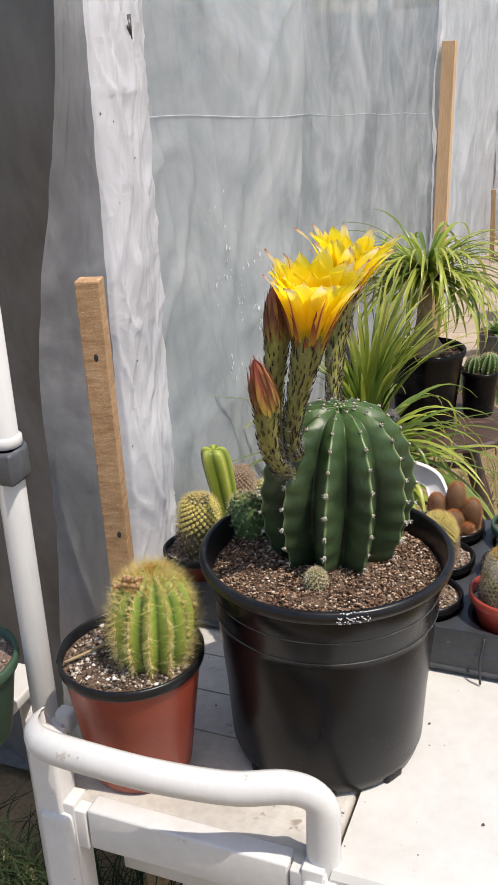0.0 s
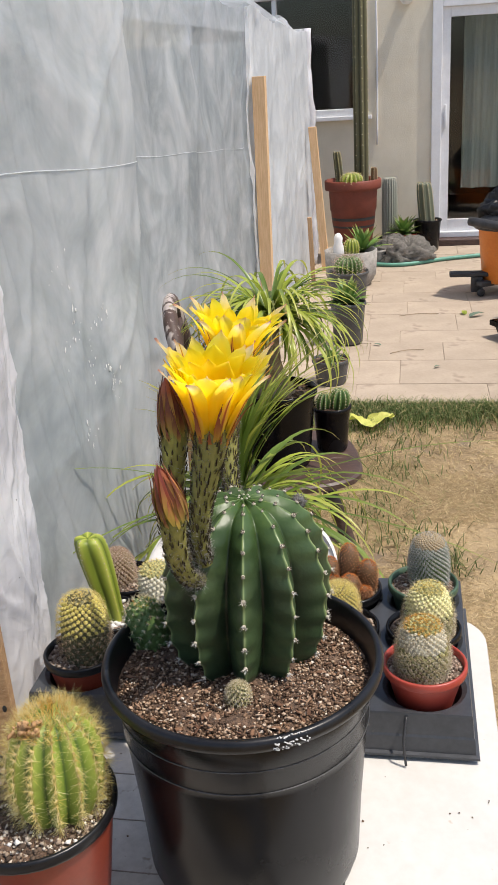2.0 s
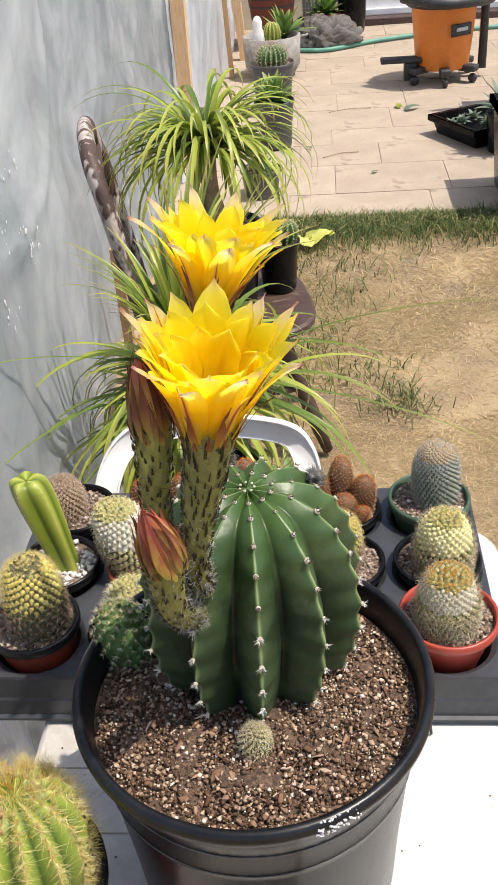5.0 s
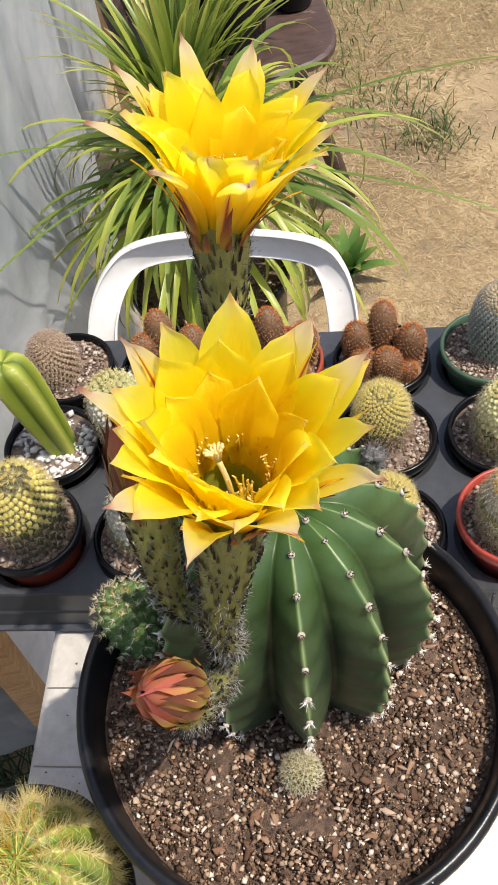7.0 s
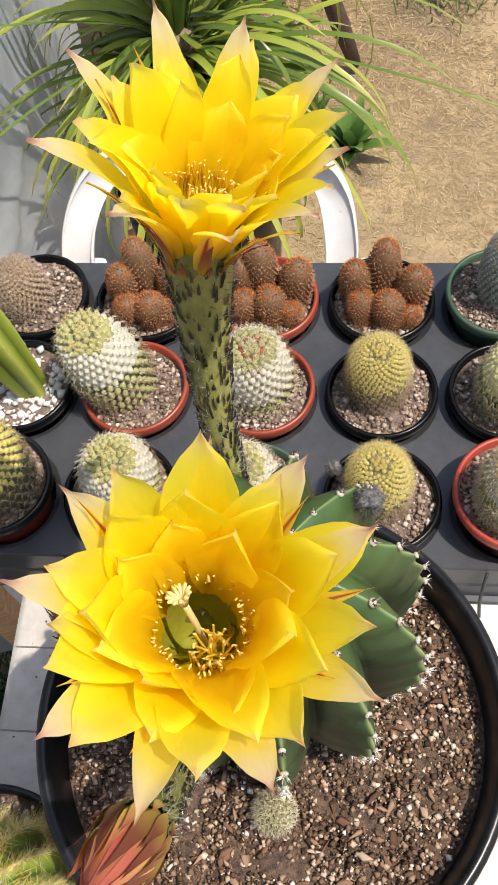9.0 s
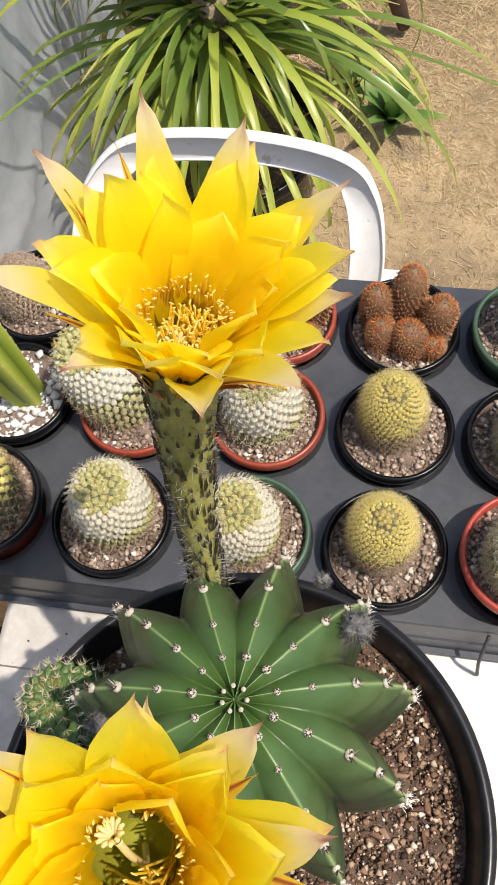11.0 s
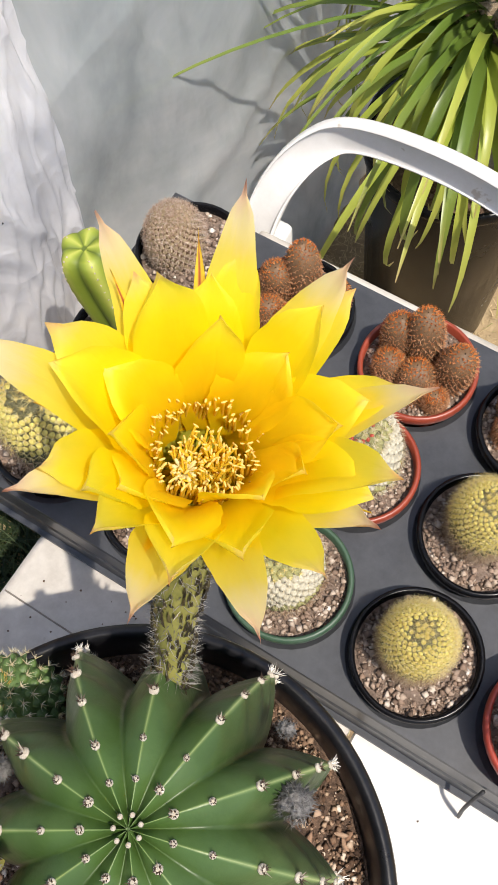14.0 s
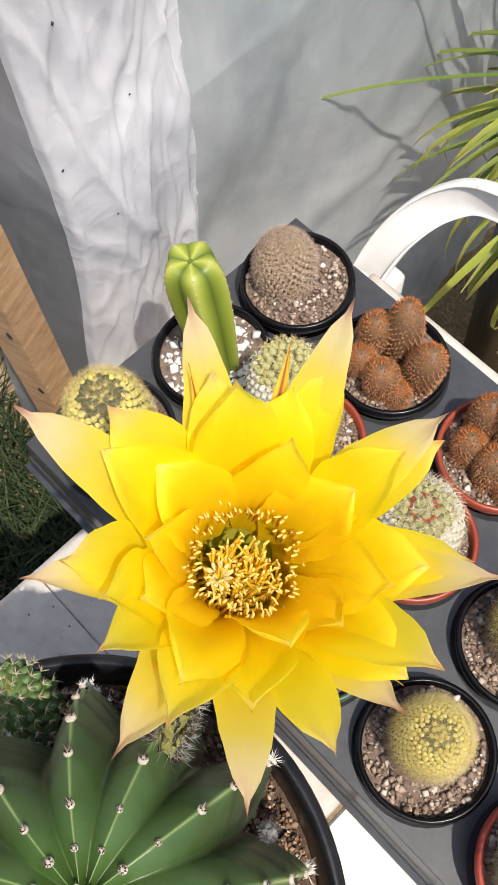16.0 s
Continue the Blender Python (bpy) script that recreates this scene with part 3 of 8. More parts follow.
# ---- geometry helpers ----
class Geo:
    """Vertices, faces and one uv per vertex of a part."""

    def __init__(self):
        self.v, self.f, self.uv = [], [], []

    def add(self, verts, faces, uvs=None):
        o = len(self.v)
        self.v.extend([tuple(p) for p in verts])
        self.f.extend([tuple(i + o for i in f) for f in faces])
        self.uv.extend(uvs if uvs else [(0.5, 0.5)] * len(verts))
        return self

    def moved(self, m):
        self.v = [tuple(m @ Vector(p)) for p in self.v]
        return self

    def lathe(self, profile, n=48, x=0.0, y=0.0, wob=0.0, uv_by_profile=True):
        verts, faces, uvs = [], [], []
        k = len(profile)
        for j, (r, z) in enumerate(profile):
            for i in range(n):
                a = 2 * math.pi * i / n
                rr = r * (1 + wob * math.sin(3 * a + j * 0.3))
                verts.append((x + rr * math.cos(a), y + rr * math.sin(a), z))
                uvs.append((i / n, j / max(1, k - 1)))
        for j in range(k - 1):
            for i in range(n):
                faces.append((j * n + i, j * n + (i + 1) % n, (j + 1) * n + (i + 1) % n, (j + 1) * n + i))
        return self.add(verts, faces, uvs)

    def tube(self, path, radii, n=10, caps=True, flat=1.0):
        pts = [Vector(p) for p in path]
        if not isinstance(radii, (list, tuple)):
            radii = [radii] * len(pts)
        verts, faces, uvs = [], [], []
        ref = None
        for j, p in enumerate(pts):
            d = (pts[min(j + 1, len(pts) - 1)] - pts[max(j - 1, 0)]).normalized()
            if ref is None:
                ref = Vector((0, 0, 1)) if abs(d.z) < 0.9 else Vector((1, 0, 0))
            u = (ref - d * ref.dot(d)).normalized()
            ref = u
            w = d.cross(u)
            for i in range(n):
                a = 2 * math.pi * i / n
                verts.append(p + (u * math.cos(a) * flat + w * math.sin(a)) * radii[j])
                uvs.append((i / n, j / max(1, len(pts) - 1)))
        for j in range(len(pts) - 1):
            for i in range(n):
                faces.append((j * n + i, j * n + (i + 1) % n, (j + 1) * n + (i + 1) % n, (j + 1) * n + i))
        if caps:
            faces.append(tuple(reversed(range(n))))
            faces.append(tuple(range((len(pts) - 1) * n, len(pts) * n)))
        return self.add(verts, faces, uvs)

    def box(self, lo, hi, bevel=0.0, m=None):
        bm = bmesh.new()
        bmesh.ops.create_cube(bm, size=1.0)
        c = [(a + b) / 2 for a, b in zip(lo, hi)]
        s = [b - a for a, b in zip(lo, hi)]
        for v in bm.verts:
            v.co = Vector((c[0] + v.co.x * s[0], c[1] + v.co.y * s[1], c[2] + v.co.z * s[2]))
        if bevel:
            bmesh.ops.bevel(bm, geom=bm.edges[:], offset=bevel, segments=2, profile=0.6, affect="EDGES")
        bm.verts.index_update()
        vs = [v.co.copy() for v in bm.verts]
        if m:
            vs = [m @ v for v in vs]
        self.add(vs, [[v.index for v in f.verts] for f in bm.faces])
        bm.free()
        return self

    def spike(self, p, d, length, r, bend=None):
        """A thin three-sided thorn."""
        d = d.normalized()
        u = d.orthogonal().normalized()
        w = d.cross(u)
        base = [p + (u * math.cos(a) + w * math.sin(a)) * r for a in (0, 2.1, 4.2)]
        tip = p + d * length
        if bend is None:
            return self.add([*base, tip], [(0, 1, 3), (1, 2, 3), (2, 0, 3)])
        mid = p + d * length * 0.55 + bend * 0.25
        m3 = [mid + (u * math.cos(a) + w * math.sin(a)) * r * 0.7 for a in (0, 2.1, 4.2)]
        return self.add([*base, *m3, tip + bend], [(0, 1, 4, 3), (1, 2, 5, 4), (2, 0, 3, 5), (3, 4, 6), (4, 5, 6), (5, 3, 6)])

    def lump(self, p, size, rnd, squash=1.0):
        """A small angular crumb of eight faces."""
        vs = []
        for d in ((1, 0, 0), (-1, 0, 0), (0, 1, 0), (0, -1, 0), (0, 0, 1), (0, 0, -1)):
            k = size * rnd.uniform(0.55, 1.3)
            vs.append(Vector(d) * k)
        q = Euler((rnd.uniform(0, 6), rnd.uniform(0, 6), rnd.uniform(0, 6))).to_matrix()
        vs = [q @ v for v in vs]
        vs = [Vector((v.x, v.y, v.z * squash)) + p for v in vs]
        return self.add(vs, [(0, 2, 4), (2, 1, 4), (1, 3, 4), (3, 0, 4), (2, 0, 5), (1, 2, 5), (3, 1, 5), (0, 3, 5)])

    def ball(self, p, r, n=8, k=5, scale=(1, 1, 1)):
        verts, faces = [], []
        for j in range(k + 1):
            t = math.pi * j / k
            for i in range(n):
                a = 2 * math.pi * i / n
                verts.append((p[0] + r * scale[0] * math.sin(t) * math.cos(a), p[1] + r * scale[1] * math.sin(t) * math.sin(a), p[2] + r * scale[2] * math.cos(t)))
        for j in range(k):
            for i in range(n):
                faces.append((j * n + i, (j + 1) * n + i, (j + 1) * n + (i + 1) % n, j * n + (i + 1) % n))
        return self.add(verts, faces)

    def mesh(self, name, material, smooth=True):
        me = bpy.data.meshes.new(name)
        me.from_pydata(self.v, [], self.f)
        me.validate()
        uvl = me.uv_layers.new(name="UVMap")
        if len(me.vertices) == len(self.uv):
            idx = np.empty(len(me.loops), dtype=np.int32)
            me.loops.foreach_get("vertex_index", idx)
            uvl.data.foreach_set("uv", np.array(self.uv, dtype=np.float32)[idx].ravel())
        if smooth:
            me.polygons.foreach_set("use_smooth", [True] * len(me.polygons))
        me.materials.append(material)
        me.update()
        return me


def part(name, geo, material, parent=None, label="", smooth=True, at=None):
    data = geo.mesh(name, material, smooth) if isinstance(geo, Geo) else geo
    ob = new(name, data)
    if parent:
        ob.parent = parent
    if at is not None:
        ob.matrix_basis = at
    if label:
        ob["label"] = label
    if name in STUFF:
        ob["kind"] = "stuff"
    return ob


STUFF = ("spine_coat", "lower_spine_coat", "spine_cluster", "crown_spine_coat", "areole_wool", "scale_coat", "hair_coat", "grit")


def sweep(path, profile, out, caps=True):
    """Sweeps a closed profile of (up, out) pairs along the path; out: the sideways way."""
    pts = [Vector(p) for p in path]
    out = Vector(out)
    g = Geo()
    vs, fs = [], []
    n = len(profile)
    for j, p in enumerate(pts):
        d = (pts[min(j + 1, len(pts) - 1)] - pts[max(j - 1, 0)]).normalized()
        w = (out - d * out.dot(d)).normalized()
        u = w.cross(d)
        vs += [p + u * a + w * b for a, b in profile]
    for j in range(len(pts) - 1):
        for i in range(n):
            fs.append((j * n + i, j * n + (i + 1) % n, (j + 1) * n + (i + 1) % n, (j + 1) * n + i))
    return g.add(vs, fs)


def thing(name, m, label, category, group="", kind=""):
    ob = new(name)
    ob.empty_display_size = 0.05
    ob.matrix_basis = m
    return tagged(ob, label, category, group, kind)


def single(name, geo, material, m, label, category, group="", kind="", smooth=True):
    ob = part(name, geo, material, None, "", smooth)
    ob.matrix_basis = m
    return tagged(ob, label, category, group, kind)


def bez(a, b, c, d, n=12):
    a, b, c, d = Vector(a), Vector(b), Vector(c), Vector(d)
    out = []
    for i in range(n + 1):
        t = i / n
        out.append(a * (1 - t) ** 3 + b * 3 * t * (1 - t) ** 2 + c * 3 * t * t * (1 - t) + d * t ** 3)
    return out


def chain(points, n=6):
    """A smooth line through the points."""
    p = [Vector(q) for q in points]
    p = [p[0] * 2 - p[1], *p, p[-1] * 2 - p[-2]]
    out = []
    for i in range(1, len(p) - 2):
        for k in range(n):
            t = k / n
            out.append(0.5 * ((2 * p[i]) + (p[i + 1] - p[i - 1]) * t + (2 * p[i - 1] - 5 * p[i] + 4 * p[i + 1] - p[i + 2]) * t * t + (3 * p[i] - p[i - 1] - 3 * p[i + 1] + p[i + 2]) * t ** 3))
    out.append(p[-2])
    return out

# ---- ground, patio, house ----
rnd = random.Random(7)
TABLE = 0.72


def ground_sheet():
    g = Geo()
    xs = [-400, -60, -12, -4] + [-2.5 + 0.25 * i for i in range(25)] + [6, 14, 60, 400]
    ys = [-400, -60, -12, -3] + [-1 + 0.25 * i for i in range(23)] + [6, 9, 14, 60, 400]
    verts = [(x, y, (0.02 * (noise.noise(Vector((x * 0.9, y * 0.9, 0))) - 0.5) - 0.012) if -2.6 < x < 3.6 and -1.1 < y < 4.3 else -0.02) for y in ys for x in xs]
    w = len(xs)
    faces = [(j * w + i, j * w + i + 1, (j + 1) * w + i + 1, (j + 1) * w + i) for j in range(len(ys) - 1) for i in range(w - 1)]
    g.add(verts, faces)
    return single("ground", g, M["lawn"], pose(0, 0, 0), "sun-dried sandy lawn soil with bare brown patches", "ground", kind="structure")


ground_sheet()


def grass(name, material, count, region, height, label, seed, stand=1.0, thin=1.0):
    r = random.Random(seed)
    g = Geo()
    for i in range(count):
        x, y = region(r)
        z = 0.02 * (noise.noise(Vector((x * 0.9, y * 0.9, 0))) - 0.5) - 0.011
        a = r.uniform(0, 6.283)
        h = height * r.uniform(0.35, 1.2)
        lean = r.uniform(0.3, 1.6)
        d = Vector((math.cos(a), math.sin(a), 0))
        far = min(1.5, max(0.7, (y - 1.0) / 1.8)) if thin < 1 else 1.0
        h *= far
        s = Vector((-d.y, d.x, 0)) * r.uniform(0.0010, 0.0024) * thin * far
        p = Vector((x, y, z))
        q = p + d * h * lean * 0.45 + Vector((0, 0, h * 0.65 * stand))
        e = p + d * h * lean * 1.1 + Vector((0, 0, h * r.uniform(0.5, 1.0) * stand))
        g.add([p - s, p + s, q - s * 0.8, q + s * 0.8, e], [(0, 1, 3, 2), (2, 3, 4)])
    return single(name, g, material, pose(0, 0, 0), label, "grass", kind="stuff", smooth=False)


def dry_spot(r):
    while True:
        x, y = r.uniform(-0.75, 1.7), 4.45 - 3.9 * r.random() ** 0.8
        bare = math.hypot((x - 0.10) / 0.30, (y - 2.95) / 0.26) + 0.4 * noise.noise(Vector((x * 5, y * 5, 9))) < 1.0
        if bare and r.random() < 0.75:
            continue
        if noise.noise(Vector((x * 1.4 + 5, y * 1.4, 2))) > -0.12 or r.random() < 0.25:
            return x, y


TUFTS = ((-0.20, 3.62, 0.12), (-0.12, 3.05, 0.10), (0.02, 2.86, 0.05), (-0.22, 3.95, 0.16), (0.12, 1.20, 0.07), (-0.28, 3.30, 0.12))


def green_spot(r):
    if r.random() < 0.952:
        x = r.uniform(-0.9, 1.9)
        reach = 0.15 + 0.10 * noise.noise(Vector((x * 2.2, 1, 1))) + 0.05 * noise.noise(Vector((x * 9, 4, 1)))
        return x, 4.44 - abs(r.gauss(0, max(0.03, reach)))
    x, y, d = r.choice(TUFTS)
    return r.gauss(x, d), min(4.42, r.gauss(y, d * 0.9))


grass("dry_grass", M["blade_dry"], 190000, dry_spot, 0.027, "flattened straw-coloured dry grass blades on the soil", 11, 0.22, 0.62)
grass("green_grass", M["blade_green"], 19000, green_spot, 0.058, "short green grass along the patio edge", 12)


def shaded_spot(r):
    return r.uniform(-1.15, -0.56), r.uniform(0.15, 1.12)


grass("weeds", M["weed"], 7000, shaded_spot, 0.14, "green weeds beside the cart, darkened for shade", 13)


def patio_slabs():
    base = Geo().box((-6, 4.45, -0.06), (7, 9.0, 0.0015))
    patio = single("patio", base, M["joint"], pose(0, 0, 0), "buff patio paving with narrow sandy joints", "patio", kind="structure", smooth=False)
    r = random.Random(3)
    shared = {}
    y = 4.455
    row = 0
    while y < 8.86:
        d = (0.28, 0.42, 0.36)[row % 3]
        x = -1.35 + (row % 2) * 0.21 - 0.1 * (row % 3)
        k = 0
        while x < 3.0:
            w = (0.55, 0.42, 0.66)[(row + k) % 3]
            key = (round(w, 2), round(d, 2))
            if key not in shared:
                shared[key] = Geo().box((-w / 2 + 0.0015, -d / 2 + 0.0015, -0.05), (w / 2 - 0.0015, d / 2 - 0.0015, 0), 0.002).mesh("paving_stone", M["patio"], False)
            part("paving_stone", shared[key], None, patio, at=pose(x + w / 2, y + d / 2, 0.004 + r.uniform(0, 0.0025), r.uniform(-0.1, 0.1), r.uniform(-0.1, 0.1), 0))
            x += w
            k += 1
        y += d
        row += 1
    return patio


HY = 8.9


def house():
    t = 0.16
    wall = thing("wall_house", pose(0, 0, 0), "sunlit beige stucco house wall", "wall", kind="structure")
    # window opening x -2.1..-0.50, z 1.16..2.2; door opening x 0.06..1.95, z 0.06..2.06
    for lo, hi in (((-7, HY, 0), (-2.1, HY + t, 2.7)), ((-2.1, HY, 0), (-0.5, HY + t, 1.16)), ((-2.1, HY, 2.2), (-0.5, HY + t, 2.7)),
                   ((-0.5, HY, 0), (0.06, HY + t, 2.7)), ((0.06, HY, 2.06), (1.95, HY + t, 2.7)), ((1.95, HY, 0), (8, HY + t, 2.7)), ((0.06, HY, 0), (1.95, HY + t, 0.06))):
        part("wall_panel", Geo().box(lo, hi), M["stucco"], wall, smooth=False)
    roof = Geo().box((-7.4, HY - 0.04, 2.7), (8.4, HY + 5, 2.86), 0.01)
    single("roof", roof, M["frame_white"], pose(0, 0, 0), "house eaves with painted soffit", "roof", kind="structure", smooth=False)
    room = thing("wall_room", pose(0, 0, 0), "dim brown room walls behind the glass", "wall", kind="structure")
    for lo, hi in (((-3, HY + 3.2, 0), (4, HY + 3.3, 2.7)), ((-3.1, HY + t, 0), (-3, HY + 3.2, 2.7)), ((4, HY + t, 0), (4.1, HY + 3.2, 2.7)), ((-3, HY + t, 0.0), (4, HY + 3.2, 0.05))):
        part("wall_panel", Geo().box(lo, hi), M["interior"], room, smooth=False)
    # window
    win = thing("window_1", pose(-1.3, HY, 1.16), "white vinyl window with dark panes in stucco", "window", kind="structure")
    fr = Geo()
    for lo, hi in (((-0.8, -0.02, 0), (0.8, 0.09, 0.06)), ((-0.8, -0.02, 0.98), (0.8, 0.09, 1.04)), ((-0.8, -0.02, 0.06), (-0.75, 0.09, 0.98)), ((0.75, -0.02, 0.06), (0.8, 0.09, 0.98)), ((-0.02, 0, 0.06), (0.02, 0.07, 0.98))):
        fr.box(lo, hi, 0.006)
    part("window_frame", fr, M["frame_white"], win, smooth=False)
    part("window_sill", Geo().box((-0.84, -0.05, -0.035), (0.84, 0.0, 0.0), 0.006), M["frame_white"], win, smooth=False)
    for x in (-0.75, 0.02):
        p = part("pane", Geo().box((x, 0.035, 0.06), (x + 0.73, 0.041, 0.98)), M["glass"], win, smooth=False)
        p.visible_shadow = False
    # sliding door
    door = thing("door_1", pose(0.06, HY, 0.06), "white framed sliding glass patio door, closed", "door", kind="structure")
    fr = Geo()
    for lo, hi in (((0, -0.025, 0), (0.085, 0.1, 2.0)), ((1.805, -0.025, 0), (1.89, 0.1, 2.0)), ((0.085, -0.025, 1.93), (1.805, 0.1, 2.0)), ((0.085, -0.025, 0), (1.805, 0.1, 0.05))):
        fr.box(lo, hi, 0.006)
    part("door_frame", fr, M["frame_white"], door, smooth=False)
    for x0, x1, y0 in ((0.085, 1.0, 0.01), (0.92, 1.805, 0.05)):
        lf = part("sliding_panel", Geo().box((x0, y0, 0.05), (x0 + 0.07, y0 + 0.035, 1.93), 0.004).box((x1 - 0.08, y0, 0.05), (x1, y0 + 0.035, 1.93), 0.004)
                  .box((x0 + 0.07, y0, 0.05), (x1 - 0.08, y0 + 0.035, 0.16), 0.004).box((x0 + 0.07, y0, 1.85), (x1 - 0.08, y0 + 0.035, 1.93), 0.004), M["frame_white"], door, smooth=False)
        p = part("pane", Geo().box((x0 + 0.07, y0 + 0.014, 0.16), (x1 - 0.08, y0 + 0.02, 1.85)), M["glass"], lf, smooth=False)
        p.visible_shadow = False
    part("door_handle", Geo().box((0.11, -0.02, 0.95), (0.13, 0.01, 1.15), 0.004), M["frame_white"], door)
    step = Geo().box((-0.02, HY - 0.16, 0.0), (1.95, HY - 0.01, 0.055), 0.008)
    single("door_step", step, M["dark_wood"], pose(0.06, 0, 0.004), "dark timber threshold under the sliding door", "step", kind="structure", smooth=False)
    # curtains inside
    for x0, x1, z0, nm in ((0.34, 0.95, 0.46, "pale green curtain hanging behind glass"), (1.08, 1.7, 0.46, "grey curtain hanging behind glass")):
        g = Geo()
        n = 60
        vs, fs = [], []
        for i in range(n + 1):
            x = x0 + (x1 - x0) * i / n
            y = HY + 0.3 + 0.035 * math.sin(i * 0.42 + 0.8 * math.sin(i * 0.19)) + 0.012 * math.sin(i * 1.15)
            vs += [(x, y, z0), (x, y, 2.1)]
        for i in range(n):
            fs.append((2 * i, 2 * i + 2, 2 * i + 3, 2 * i + 1))
        g.add(vs, fs)
        single("curtain", g, M["curtain"], pose(0, 0, 0), nm, "curtain")


house()
single("wall_cable", Geo().tube(chain([(0, 0, 0.9), (0.004, 0, 1.6), (-0.003, 0, 2.2), (0, 0, 2.7)], 5), 0.008, 8), M["frame_white"], pose(-0.415, HY - 0.012, 0.0), "pale cable running up the stucco wall", "cable")
lamp = thing("wall_lamp", pose(-0.16, HY, 2.02), "small white lamp dome on the stucco wall", "lamp")
part("base", Geo().lathe([(0.001, 0.0), (0.05, 0.0), (0.055, 0.008), (0.05, 0.018)], 24).moved(pose(0, 0, 0.09, 90, 0, 0)), M["frame_white"], lamp)
part("dome", Geo().lathe([(0.001, -0.075), (0.03, -0.07), (0.052, -0.045), (0.06, 0.0), (0.055, 0.03), (0.001, 0.035)], 24).moved(pose(0, -0.075, 0.08)), M["white_stone"], lamp)


# ---- greenhouse film ----
def smooth(a, b, t):
    t = max(0.0, min(1.0, (t - a) / (b - a)))
    return t * t * (3 - 2 * t)


def wall_x(y, z):
    """The film's line: near bulge, then set back, with folds and creases."""
    x = -0.72 - 0.22 * smooth(2.15, 2.55, y) + 0.03 * smooth(0.9, 0.2, z) * smooth(2.4, 1.9, y)
    x += 0.018 * math.sin(y * 7.0 + 1.2 * math.sin(z * 2.1)) * (0.5 + 0.5 * math.sin(y * 2.3 + 1))
    x += 0.028 * (noise.noise(Vector((y * 2.2, z * 0.8, 3.1))))
    x += 0.006 * (noise.noise(Vector((y * 9.0 + z * 3.0, z * 2.2, 1.7))))
    x += 0.0025 * noise.noise(Vector((y * 22 - z * 9, z * 9.0, 4.0)))
    for i in range(9):
        line = 1.30 + 0.085 * i + (0.30 - 0.022 * i) * (1.5 - z) + 0.02 * math.sin(z * 4 + i * 2)
        x += (0.0060 - 0.0003 * i) * max(0.0, 1 - abs(y - line) / (0.016 + 0.002 * (i % 3)))
    x += 0.008 * max(0.0, 0.12 - abs(noise.noise(Vector((y * 1.7 + z * 1.5, z * 0.9 - y * 0.4, 7.0))))) / 0.12
    x += 0.007 * max(0.0, 0.10 - abs(noise.noise(Vector((y * 2.6 - z * 2.2, z * 1.3 + y * 0.8, 17.0))))) / 0.10
    return x


